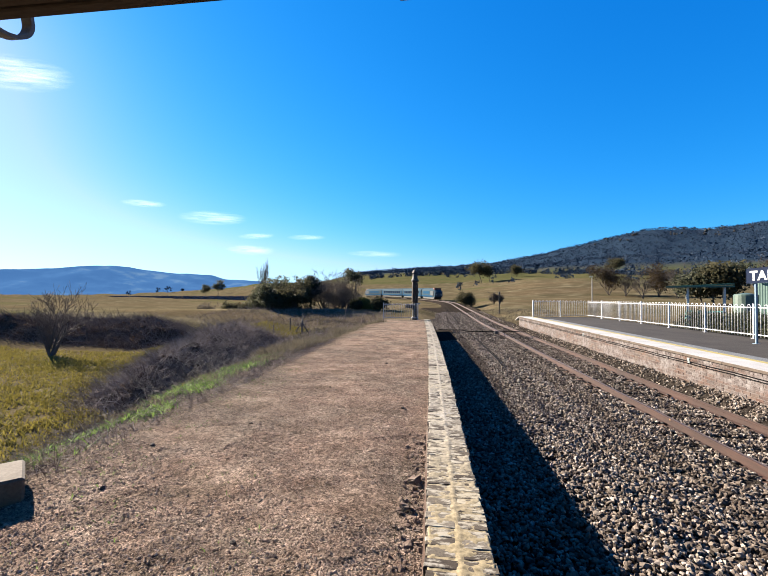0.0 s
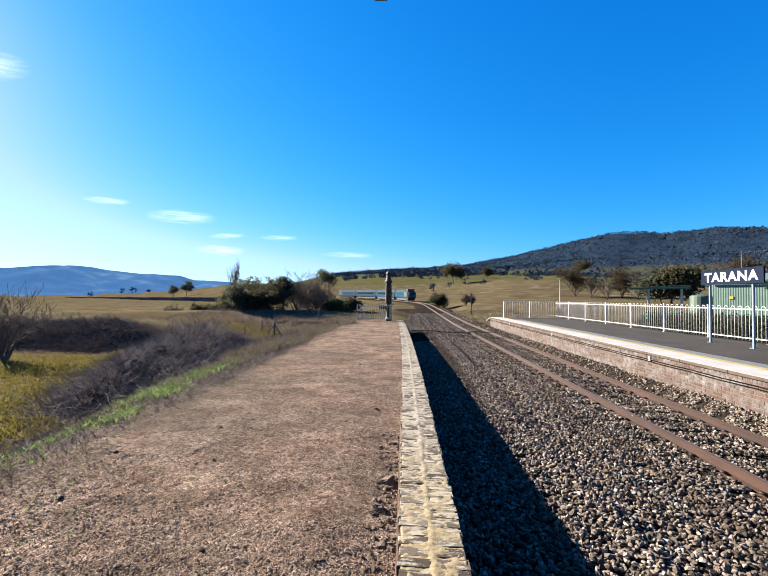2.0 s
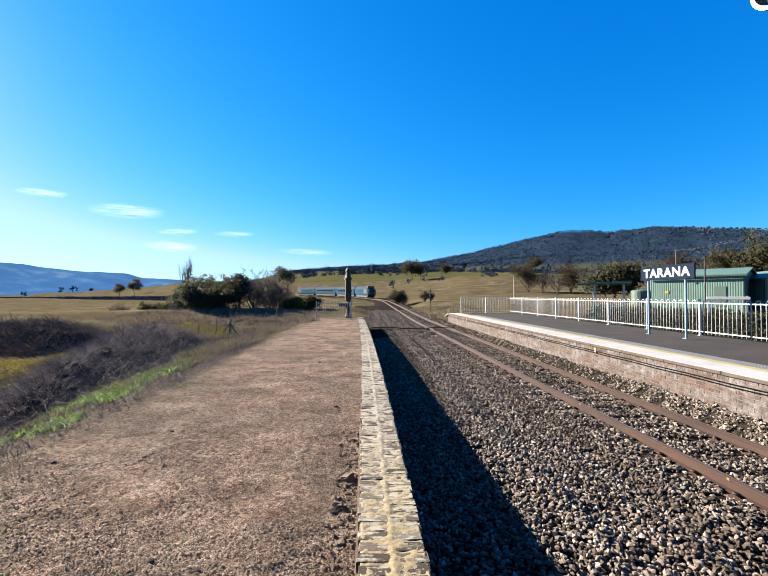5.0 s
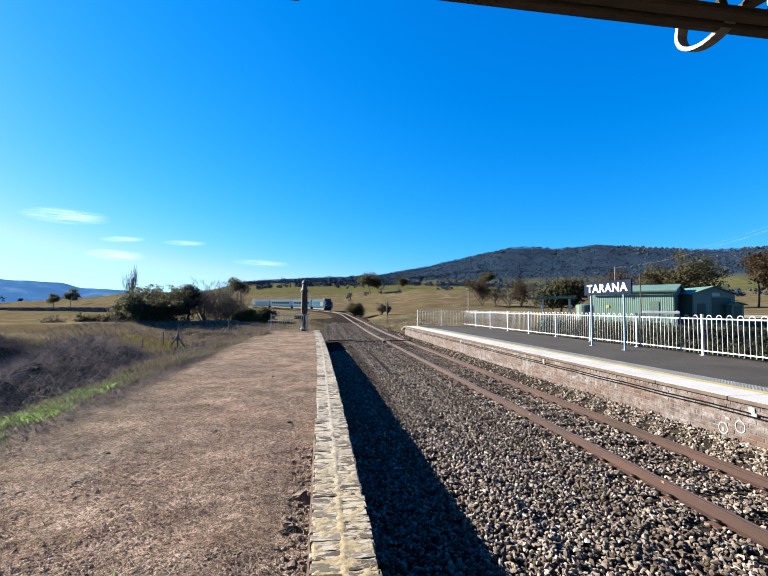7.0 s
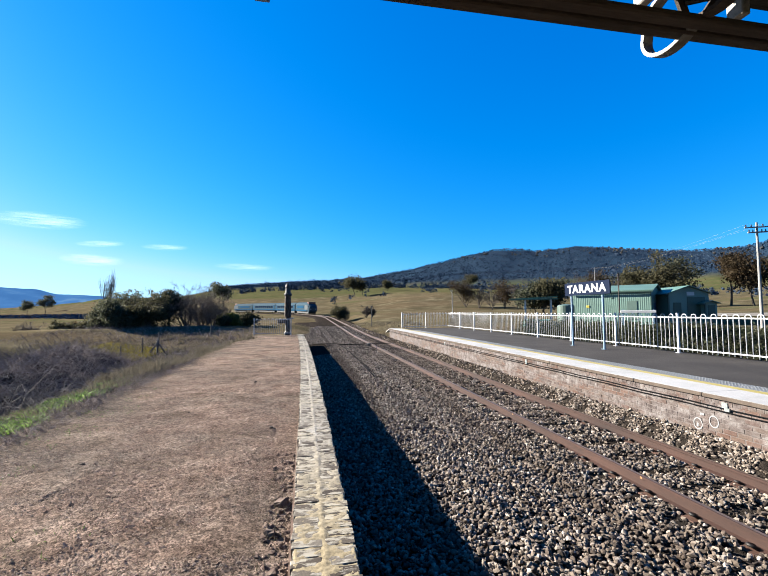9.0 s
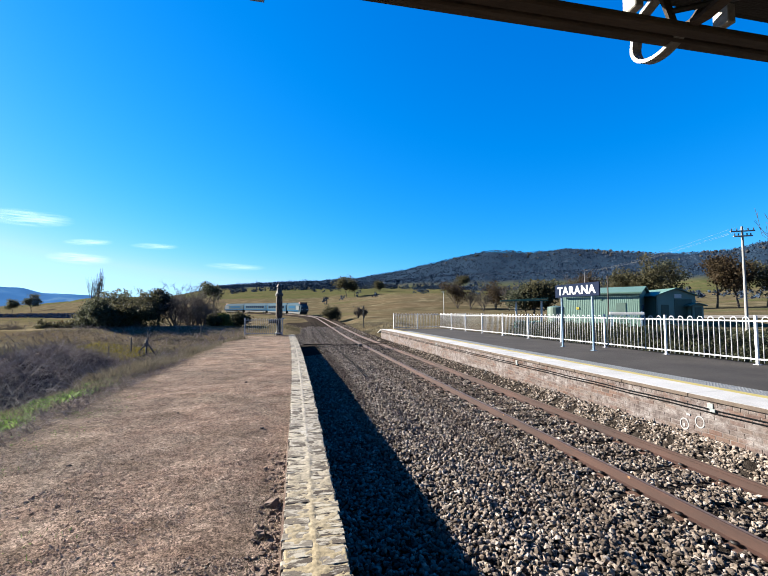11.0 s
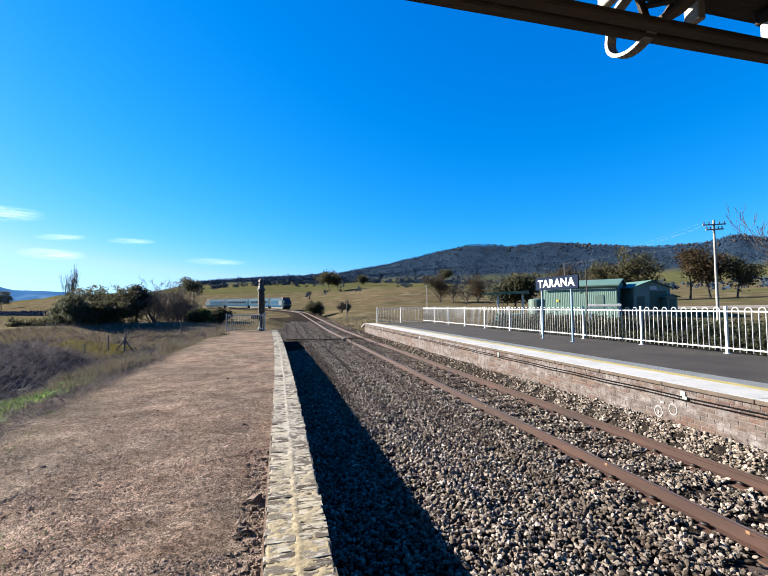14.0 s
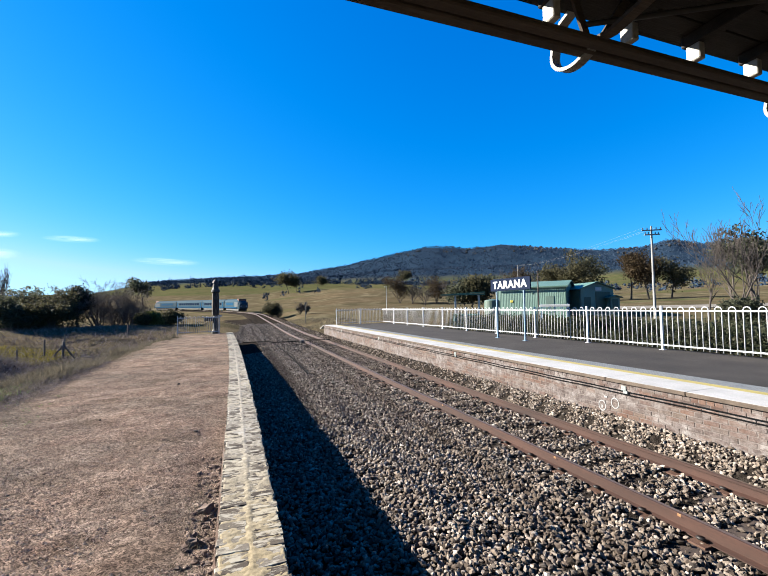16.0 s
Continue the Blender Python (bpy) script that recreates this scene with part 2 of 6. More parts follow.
def land(x, y):
    """Height of the ground in metres."""
    x, y = np.asarray(x, float), np.asarray(y, float)
    r, az = np.hypot(x, y), np.degrees(np.arctan2(x, y))
    keys = sorted(RINGS)
    zs = [1.7 + k * np.tan(np.radians(np.interp(az, AZ, RINGS[k]) + (np.interp(az, RIDGE_AZ, RIDGE_EL) if k == 1600 else 0))) for k in keys]
    far = np.full(r.shape, 0.0)
    lr = np.log(np.maximum(r, 1.0))
    for k0, k1, z0, z1 in zip(keys, keys[1:], zs, zs[1:]):
        w = smooth_step(math.log(k0), math.log(k1), lr)
        m = (r >= k0) & (r <= k1)
        far = np.where(m, z0 + (z1 - z0) * (0.5 * w + 0.5 * (lr - math.log(k0)) / math.log(k1 / k0)), far)
    far = np.where(r > keys[-1], zs[-1], far)
    # near: low field, bank beside the platform, the formation under the track, the garden behind the far platform
    field = -2.15 + 0.9 * smooth_step(-8, 0, x) * smooth_step(30, 40, y)
    bank = -2.15 + 1.0 * smooth_step(-8.6, -4.6, x)
    left = np.where(y < 33, bank, field + (bank - field) * (1 - smooth_step(33, 40, y)))
    bed = -1.0
    under = -0.6 * smooth_step(-5.2, -4.4, x) * (1 - smooth_step(30.5, 32.5, y))
    near = np.where(x < -0.2, left + under, bed)
    near = near + (0.05 - near) * smooth_step(11.5, 12.6, x)
    near = np.where((x > 0.4) & (x < 11.5), bed, near)
    near = np.where(y > 33, near + (-0.9 - near) * smooth_step(-4, 0, x) * (1 - smooth_step(9, 14, x)), near)
    # folds of the hill paddocks
    far = far + 1.5 * fbm(x, y, 0.014, 6.0, 3) * smooth_step(100, 220, r) * (1 - smooth_step(480, 680, r)) * smooth_step(5, 14, az) * (1 - smooth_step(70, 90, az))
    w = smooth_step(34, 60, r)
    z = near * (1 - w) + far * w
    return z


def land_with_bed(x, y):
    """The ground with the track's formation cut into it or raised over it."""
    z = land(x, y)
    s = np.concatenate([np.linspace(30, 420, 240), np.linspace(425, 900, 140)])
    pts = np.array([(*track_point(k)[:2], rail_z(k) - 0.5) for k in s])
    x, y = np.asarray(x, float), np.asarray(y, float)
    near = (np.hypot(x, y) > 30) & (np.hypot(x, y) < 860)
    zz, xx, yy = z[near], x[near], y[near]
    d2 = (xx[:, None] - pts[None, :, 0]) ** 2 + (yy[:, None] - pts[None, :, 1]) ** 2
    k = d2.argmin(1)
    d = np.sqrt(d2[np.arange(len(k)), k])
    w = (1 - smooth_step(3.2, 7.5, d)) * (1 - smooth_step(225, 265, np.hypot(xx, yy)))
    z[near] = zz * (1 - w) + pts[k, 2] * w
    return z


def ground_sheet():
    az = np.concatenate([np.arange(-180, -70, 4.0), np.arange(-70, 80, 0.45), np.arange(80, 180, 4.0)])
    rr = np.concatenate([[0.5], np.geomspace(1.5, 4900, 150)])
    A, R = np.meshgrid(np.radians(az), rr)
    x, y = R * np.sin(A), R * np.cos(A)
    z = land_with_bed(x.ravel(), y.ravel()).reshape(x.shape)
    vis = (R > 3)
    z = z + np.where(vis, fbm(x, y, 0.11, 3.0, 3) * 0.12, 0) + fbm(x / 60, y / 60, 1.0, 8.0, 4) * np.clip(R / 220, 0, 9) * smooth_step(200, 700, R)
    n, m = len(az), len(rr)
    idx = np.arange(m * n).reshape(m, n)
    a, b = idx[:-1, :], idx[1:, :]
    q = np.stack([a, np.roll(a, -1, 1), np.roll(b, -1, 1), b], -1).reshape(-1, 4)
    v = np.stack([x, y, z], -1).reshape(-1, 3)
    return v, q[:, ::-1]


def ground_material():
    m, n, l, b = material("paddock_grass", 1.0, 0, 0.0)
    geo = n.new("ShaderNodeTexCoord").outputs["Object"]
    wide = noise_tex(n, l, 0.012, 5, 0.55, geo)
    mid = noise_tex(n, l, 0.16, 6, 0.65, geo)
    fine = noise_tex(n, l, 3.0, 4, 0.7, geo)
    streak = noise_tex(n, l, 0.05, 4, 0.6, geo, (0.25, 1.6, 1.0))
    dry = ramp(n, l, mid, [(0.3, (0.043, 0.038, 0.022)), (0.5, (0.068, 0.058, 0.034)), (0.7, (0.135, 0.114, 0.072))])
    green = ramp(n, l, mid, [(0.3, (0.036, 0.043, 0.017)), (0.55, (0.057, 0.061, 0.026)), (0.75, (0.086, 0.080, 0.038))])
    # greener on the rises beyond, drier on the low flats
    sep = n.new("ShaderNodeSeparateXYZ")
    l.new(geo, sep.inputs[0])
    rise = n.new("ShaderNodeMapRange")
    rise.inputs["From Min"].default_value, rise.inputs["From Max"].default_value = 9.0, 39.0
    l.new(sep.outputs["Z"], rise.inputs["Value"])
    add = n.new("ShaderNodeMath")
    add.operation = "MULTIPLY_ADD"
    l.new(wide, add.inputs[0])
    add.inputs[1].default_value = 1.6
    l.new(rise.outputs[0], add.inputs[2])
    sw = ramp(n, l, add.outputs[0], [(0.86, (0, 0, 0)), (1.06, (1, 1, 1))])
    col = mix(n, l, sw, dry, green)
    col = mix(n, l, ramp(n, l, streak, [(0.45, (0, 0, 0)), (0.6, (0.45, 0.45, 0.45))]), col, (0.092, 0.064, 0.038))
    col = mix(n, l, 1.0, col, ramp(n, l, fine, [(0.25, (0.55, 0.55, 0.55)), (0.75, (1.1, 1.1, 1.1))]), "MULTIPLY")
    # scrub and leaf litter under the hill's woods, coloured blue to stand for haze
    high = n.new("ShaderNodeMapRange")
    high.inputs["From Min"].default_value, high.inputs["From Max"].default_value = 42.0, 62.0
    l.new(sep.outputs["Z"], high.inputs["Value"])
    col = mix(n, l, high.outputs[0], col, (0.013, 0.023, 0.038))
    l.new(col, b.inputs["Base Color"])
    bump(n, l, b, fine, 0.6, 0.08)
    return m


MAT_GROUND = ground_material()
gv, gq = ground_sheet()
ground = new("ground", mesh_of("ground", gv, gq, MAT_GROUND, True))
tagged(ground, "dry winter paddocks rolling up to a wooded hill", "ground", kind="structure")

# ---- the old platform: gravel top, brick coping, grassy bank ----
def cope_x(y):
    """The coping's inner edge, which bows away beyond the middle of the platform."""
    return -0.0007 * np.maximum(0, np.asarray(y, float) - 4.0) ** 2


def platform_height(x, y):
    z = fbm(x, y, 0.35, 5.0, 4) * 0.03 + fbm(x, y, 1.7, 9.0, 3) * 0.012
    edge = np.interp(y, [0, 4, 7, 10, 14, 22, 31], [-3.3, -3.5, -3.9, -4.35, -4.15, -3.85, -3.6]) + fbm(y * 0 + 1.0, y, 0.5, 2.0, 3) * 0.2
    drop = np.maximum(0, edge - x)
    z = z - 0.2 * drop - 0.5 * np.maximum(0, drop - 1.2) ** 1.2 - 0.05 * smooth_step(-0.5, 0.5, drop)
    z = z - 0.06 * smooth_step(-0.75, -0.05, x) * (1 - smooth_step(5.5, 8.5, y))
    z = np.where(y > 31.2, z - (y - 31.2) * 0.8, z)
    # scuffed and lumpy underfoot
    z = z + fbm(x, y, 7.5, 21.0, 3) * 0.011 * smooth_step(20.0, 9.0, y)
    return z


def grid(x0, x1, nx, y0, y1, ny, f):
    gx, gy = np.meshgrid(x0 if nx is None else np.linspace(x0, x1, nx), y0 if ny is None else np.linspace(y0, y1, ny))
    ny, nx = gx.shape
    gz = f(gx, gy)
    idx = np.arange(nx * ny).reshape(ny, nx)
    q = np.stack([idx[:-1, :-1], idx[:-1, 1:], idx[1:, 1:], idx[1:, :-1]], -1).reshape(-1, 4)
    return np.stack([gx, gy, gz], -1).reshape(-1, 3), q


def gravel_material():
    m, n, l, b = material("decomposed_granite", 1.0, 0, 0.03)
    geo = n.new("ShaderNodeTexCoord").outputs["Object"]
    patch = noise_tex(n, l, 0.45, 5, 0.6, geo)
    mid = noise_tex(n, l, 2.2, 5, 0.65, geo)
    vor = n.new("ShaderNodeTexVoronoi")
    vor.inputs["Scale"].default_value = 85.0
    l.new(geo, vor.inputs["Vector"])
    pink = ramp(n, l, mid, [(0.3, (0.40, 0.262, 0.200)), (0.5, (0.66, 0.472, 0.370)), (0.7, (0.88, 0.672, 0.545))])
    grey = ramp(n, l, mid, [(0.3, (0.30, 0.225, 0.175)), (0.7, (0.62, 0.495, 0.40))])
    col = mix(n, l, ramp(n, l, patch, [(0.42, (0, 0, 0)), (0.62, (1, 1, 1))]), pink, grey)
    sep = n.new("ShaderNodeSeparateXYZ")
    l.new(geo, sep.inputs[0])
    side = n.new("ShaderNodeMapRange")
    side.inputs["From Min"].default_value, side.inputs["From Max"].default_value = -3.1, -4.8
    l.new(sep.outputs["X"], side.inputs["Value"])
    litter = ramp(n, l, mid, [(0.3, (0.09, 0.075, 0.05)), (0.7, (0.20, 0.165, 0.11))])
    col = mix(n, l, side.outputs[0], col, litter)
    worn = noise_tex(n, l, 0.9, 6, 0.7, geo, (0.8, 1.2, 1.0))
    col = mix(n, l, ramp(n, l, worn, [(0.5, (0, 0, 0)), (0.66, (0.8, 0.8, 0.8))]), col, (0.30, 0.225, 0.165))
    stone = n.new("ShaderNodeHueSaturation")
    l.new(col, stone.inputs["Color"])
    rnd = n.new("ShaderNodeSeparateColor")
    l.new(vor.outputs["Color"], rnd.inputs[0])
    val = n.new("ShaderNodeMapRange")
    val.inputs["To Min"].default_value, val.inputs["To Max"].default_value = 0.40 * TONE, 1.48 * TONE
    l.new(rnd.outputs[0], val.inputs["Value"])
    big = n.new("ShaderNodeTexVoronoi")
    big.inputs["Scale"].default_value = 27.0
    l.new(geo, big.inputs["Vector"])
    brn = n.new("ShaderNodeSeparateColor")
    l.new(big.outputs["Color"], brn.inputs[0])
    vary = n.new("ShaderNodeMapRange")
    vary.inputs["To Min"].default_value, vary.inputs["To Max"].default_value = 0.62, 1.38
    l.new(brn.outputs[1], vary.inputs["Value"])
    both = n.new("ShaderNodeMath")
    both.operation = "MULTIPLY"
    l.new(val.outputs[0], both.inputs[0])
    l.new(vary.outputs[0], both.inputs[1])
    l.new(both.outputs[0], stone.inputs["Value"])
    l.new(stone.outputs[0], b.inputs["Base Color"])
    inv = n.new("ShaderNodeMath")
    inv.operation = "SUBTRACT"
    inv.inputs[0].default_value = 1.0
    l.new(vor.outputs["Distance"], inv.inputs[1])
    lump = noise_tex(n, l, 19.0, 6, 0.75, geo)
    tot = n.new("ShaderNodeMath")
    tot.operation = "MULTIPLY_ADD"
    l.new(lump, tot.inputs[0])
    tot.inputs[1].default_value = 2.6
    l.new(inv.outputs[0], tot.inputs[2])
    bump(n, l, b, tot.outputs[0], 1.0, 0.08)
    return m


MAT_GRAVEL = gravel_material()
PLAT_X = np.concatenate([np.linspace(-9.0, -4.6, 40), np.linspace(-4.57, 0.03, 150)])
PLAT_Y = np.concatenate([np.linspace(-6.0, 1.2, 20), 1.2 * (33.0 / 1.2) ** np.linspace(0.004, 1.0, 400)])
pv, pq = grid(PLAT_X, None, None, PLAT_Y, None, None, platform_height)
pv[:, 0] += cope_x(pv[:, 1]) * smooth_step(-3.5, -1.0, pv[:, 0])
platform_old = new("platform_surface", mesh_of("platform_surface", pv, pq, MAT_GRAVEL, True))
tagged(platform_old, "disused platform of pinkish decomposed granite gravel", "platform", kind="structure")

BALLAST_Z = -0.72
MAT_BED = grainy("ballast_bed", [(0.02, 0.017, 0.015), (0.055, 0.046, 0.039), (0.12, 0.10, 0.083)], 9.0, 45.0, 1.0, 0, 1.0, 0.05, 0.0)


def bed_height(x, y):
    z = BALLAST_Z - 0.07 + fbm(x, y, 0.5, 4.0, 3) * 0.03
    z = z + 0.015 * smooth_step(2.6, 3.6, x) * (1 - smooth_step(6.5, 6.9, x)) + 0.37 * smooth_step(6.45, 6.95, x) - 0.065 * smooth_step(2.3, 3.5, x)
    # low furrows left by the shoulder of the ballast
    z = z + 0.03 * np.sin((x - 2.15) * 7.4) * smooth_step(1.9, 2.3, x) * (1 - smooth_step(3.7, 4.2, x))
    return z - 0.1 * smooth_step(1.6, 0.5, x)


bv, bq = grid(-3.2, 7.1, 90, -6.0, 78.0, 300, bed_height)
lift = 0.0155 * np.maximum(0, bv[:, 1] - 40)
bv[:, 2] += lift - np.where(bv[:, 1] > 33, 0.06 * smooth_step(3.2, 0.8, bv[:, 0]) + 0.3 * smooth_step(-1.4, -3.0, bv[:, 0]), 0)
bed = tagged(new("track_bed", mesh_of("track_bed", bv, bq, MAT_BED, True)), "bed of crushed stone ballast under the railway track", "track bed", kind="structure")
# ---- rails ----
MAT_RUST = grainy("rusty_rail_steel", [(0.036, 0.014, 0.009), (0.064, 0.026, 0.016), (0.098, 0.040, 0.025)], 3.0, 90.0, 0.75, 0.0, 0.3, 0.004, stretch=(1, 0.2, 1))
MAT_RUNNING = plain("worn_running_surface", (0.20, 0.145, 0.115), 0.5, 0.4)
PROFILE = [(-0.07, -0.17), (0.07, -0.17), (0.07, -0.158), (0.012, -0.14), (0.010, -0.045), (0.036, -0.034), (0.036, -0.004), (0.030, 0.0), (-0.030, 0.0), (-0.036, -0.004), (-0.036, -0.034), (-0.010, -0.045), (-0.012, -0.14), (-0.07, -0.158)]


def track_frame(s):
    x, y, a = track_point(s)
    return Vector((x, y, rail_z(s))), a


def rail(offset):
    stations = [-6 + 3.0 * i for i in range(29)] + [81 + 5.0 * i for i in range(160)]
    verts, faces = [], []
    k = len(PROFILE)
    for s in stations:
        p, a = track_frame(s)
        side = Vector((math.cos(a), math.sin(a), 0))
        verts += [p + side * (offset + u) + Vector((0, 0, w)) for u, w in PROFILE]
    for i in range(len(stations) - 1):
        for j in range(k):
            a, b = i * k + j, i * k + (j + 1) % k
            faces.append((a, b, b + k, a + k))
    me = mesh_of("rail", verts, faces, MAT_RUST)
    top, uu = [], []
    for s in stations:
        p, a = track_frame(s)
        side = Vector((math.cos(a), math.sin(a), 0))
        top += [p + side * (offset - 0.022) + Vector((0, 0, 0.003)), p + side * (offset + 0.022) + Vector((0, 0, 0.003))]
    uu = [(2 * i, 2 * i + 1, 2 * i + 3, 2 * i + 2) for i in range(len(stations) - 1)]
    return me, mesh_of("running_surface", top, uu, MAT_RUNNING)


track = empty("railway_track", (0, 0, 0), "single railway track with rust-brown steel rails on timber sleepers", "railway track")
for off in (-0.752, 0.752):
    body, shine = rail(off)
    r = part("rail", body, None, track, "rust-brown steel rail")
    part("running_surface", shine, None, r, "bright worn running surface")



def embankment():
    """Stone formation that carries the line round the bend and across the plain."""
    st = [74 + 3.0 * i for i in range(60)] + [254 + 9.0 * i for i in range(70)]
    prof = [(-14.5, -6.4), (-2.9, -0.30), (-2.3, -0.19), (2.3, -0.19), (2.9, -0.30), (14.5, -6.4)]
    v, f = [], []
    rr_ = random.Random(3)
    for s_ in st:
        p, a = track_frame(s_)
        side = Vector((math.cos(a), math.sin(a), 0))
        v += [p + side * (u + rr_.uniform(-0.25, 0.25)) + Vector((0, 0, w)) for u, w in prof]
    for i in range(len(st) - 1):
        for j in range(5):
            k = 6 * i + j
            f.append((k, k + 1, k + 7, k + 6))
    return mesh_of("embankment", v, f, MAT_BED, False)


tagged(new("embankment", embankment()), "dark stone embankment carrying the line round the bend", "embankment", kind="structure")

# ---- the far platform ----
ZR = 0.25
MAT_ASPHALT = grainy("platform_asphalt", [(0.046, 0.041, 0.037), (0.070, 0.062, 0.055), (0.098, 0.086, 0.076)], 0.8, 120.0, 0.95, 0, 0.5, 0.004, 0.15)
MAT_EDGE_WHITE = grainy("white_edge_paint", [(0.552, 0.540, 0.512), (0.720, 0.702, 0.671), (0.792, 0.774, 0.744)], 1.5, 60.0, 0.7, 0, 0.2, 0.004)
MAT_YELLOW = grainy("yellow_line_paint", [(0.55, 0.45, 0.11), (0.68, 0.56, 0.16)], 3.0, 60.0, 0.7)
MAT_TACTILE = grainy("grey_tactile_tile", [(0.22, 0.235, 0.245), (0.30, 0.315, 0.325)], 3.0, 80.0, 0.8)
far_platform = part("far_platform_fill", boxed(7.1, -8, -1.3, 12.75, 33.6, ZR - 0.012, 0.0), MAT_ASPHALT)
tagged(far_platform, "raised platform surfaced with worn dark asphalt", "platform", kind="structure")
# ---- old platform's wall, rubble ----
MAT_WALL_OLD = grainy("old_brick_wall", [(0.16, 0.09, 0.06), (0.24, 0.15, 0.11), (0.33, 0.27, 0.21)], 4.0, 40.0, 0.95)


def cope_wall():
    ys = np.linspace(-6, 31.6, 95)
    verts, faces = [], []
    for y in ys:
        c = float(cope_x(y))
        verts += [(c + u, y, w) for u, w in ((-0.02, -1.2), (-0.02, -0.07), (0.455, -0.07), (0.47, -1.2))]
    for i in range(len(ys) - 1):
        a = 4 * i
        faces += [(a + j, a + (j + 1) % 4, a + 4 + (j + 1) % 4, a + 4 + j) for j in range(4)]
    faces += [(3, 2, 1, 0), tuple(4 * (len(ys) - 1) + j for j in range(4))]
    return mesh_of("wall_platform", verts, faces, MAT_WALL_OLD)


wall_old = tagged(new("wall_platform", cope_wall()), "weathered brick retaining wall of the disused platform", "wall", kind="structure")


def mortar_material():
    m, n, l, b = material("pale_lime_mortar", 0.95, 0, 0.15)
    lo = noise_tex(n, l, 1.3, 4, 0.6)
    hi = noise_tex(n, l, 26.0, 5, 0.7)
    col = ramp(n, l, lo, [(0.35, (0.42, 0.39, 0.335)), (0.55, (0.48, 0.43, 0.35)), (0.7, (0.56, 0.53, 0.47))])
    stain = noise_tex(n, l, 5.0, 6, 0.7)
    col = mix(n, l, ramp(n, l, stain, [(0.5, (0, 0, 0)), (0.66, (0.75, 0.75, 0.75))]), col, (0.20, 0.18, 0.145))
    sep = n.new("ShaderNodeSeparateXYZ")
    l.new(n.new("ShaderNodeTexCoord").outputs["Object"], sep.inputs[0])
    old = n.new("ShaderNodeMapRange")
    old.inputs["From Min"].default_value, old.inputs["From Max"].default_value = 5.5, 3.0
    l.new(sep.outputs["Y"], old.inputs["Value"])
    col = mix(n, l, old.outputs[0], col, (0.47, 0.385, 0.24))
    col = mix(n, l, 1.0, col, ramp(n, l, hi, [(0.3, (0.21, 0.205, 0.195)), (0.6, (0.44, 0.44, 0.44))]), "MULTIPLY")
    l.new(col, b.inputs["Base Color"])
    bump(n, l, b, hi, 0.5, 0.01)
    return m


MAT_MORTAR = mortar_material()


def coping_brick_material():
    m, n, l, b = material("coping_brick", 0.95, 0, 0.15)
    geo = n.new("ShaderNodeNewGeometry").outputs["Position"]
    inf = n.new("ShaderNodeObjectInfo")
    smear = noise_tex(n, l, 9.0, 5, 0.65, geo, (0.7, 1.6, 1.0))
    wide = noise_tex(n, l, 0.8, 3, 0.5, geo)
    hi = noise_tex(n, l, 60.0, 4, 0.7, geo)
    base = ramp(n, l, inf.outputs["Random"], [(0.0, (0.09, 0.07, 0.055)), (0.4, (0.15, 0.12, 0.092)), (0.7, (0.21, 0.175, 0.135)), (1.0, (0.30, 0.26, 0.21))])
    base = mix(n, l, 0.9, base, ramp(n, l, hi, [(0.3, (0.55, 0.55, 0.55)), (0.7, (1.3, 1.3, 1.3))]), "MULTIPLY")
    s = n.new("ShaderNodeMath")
    s.operation = "MULTIPLY_ADD"
    l.new(wide, s.inputs[0])
    s.inputs[1].default_value = 0.5
    l.new(smear, s.inputs[2])
    cover = ramp(n, l, s.outputs[0], [(0.74, (0, 0, 0)), (0.82, (1, 1, 1))])
    lime = ramp(n, l, wide, [(0.4, (0.58, 0.54, 0.47)), (0.6, (0.62, 0.55, 0.41))])
    l.new(mix(n, l, 1.0, mix(n, l, cover, base, lime), (TONE, TONE, TONE), "MULTIPLY"), b.inputs["Base Color"])
    bump(n, l, b, hi, 0.6, 0.006)
    return m


MAT_COPE = coping_brick_material()
coping = empty("brick_coping", (0, 0, 0), "weathered brick coping with smeared pale mortar along the platform edge", "coping")
tagged(coping, kind="structure")


def brick_mesh(name, lx, ly, lz, seed, mat, wob=0.004, bev=0.006):
    rnd = random.Random(seed)
    bm = bmesh.new()
    box(bm, -lx / 2, -ly / 2, -lz, lx / 2, ly / 2, 0, bev)
    for v in bm.verts:
        v.co += Vector((rnd.uniform(-wob, wob), rnd.uniform(-wob, wob), rnd.uniform(-wob, wob) * 0.7))
    me = bpy.data.meshes.new(name)
    bm.to_mesh(me)
    bm.free()
    me.materials.append(mat)
    return me


def mortar_bed():
    ys = np.concatenate([np.linspace(-5.98, 1.4, 130), np.linspace(1.42, 8.0, 620), np.linspace(8.03, 31.55, 460)])
    nx, ny = 30, len(ys)
    gx, gy = np.meshgrid(np.linspace(0.0, 0.468, nx), ys)
    z = -0.0015 + fbm(gx, gy, 9.0, 1.5, 3) * 0.008 + fbm(gx, gy, 33.0, 4.5, 2) * 0.004
    z += 0.007 * np.exp(-((gx - 0.235 - 0.01 * fbm(gx * 0, gy, 1.5, 6.0, 2)) / 0.025) ** 2)
    z[:, 0] = z[:, -1] = -0.09
    v = np.stack([gx + cope_x(gy), gy, z], -1).reshape(-1, 3)
    idx = np.arange(nx * ny).reshape(ny, nx)
    q = np.stack([idx[:-1, :-1], idx[:-1, 1:], idx[1:, 1:], idx[1:, :-1]], -1).reshape(-1, 4)
    return mesh_of("mortar_bed", v, q, MAT_MORTAR, True)


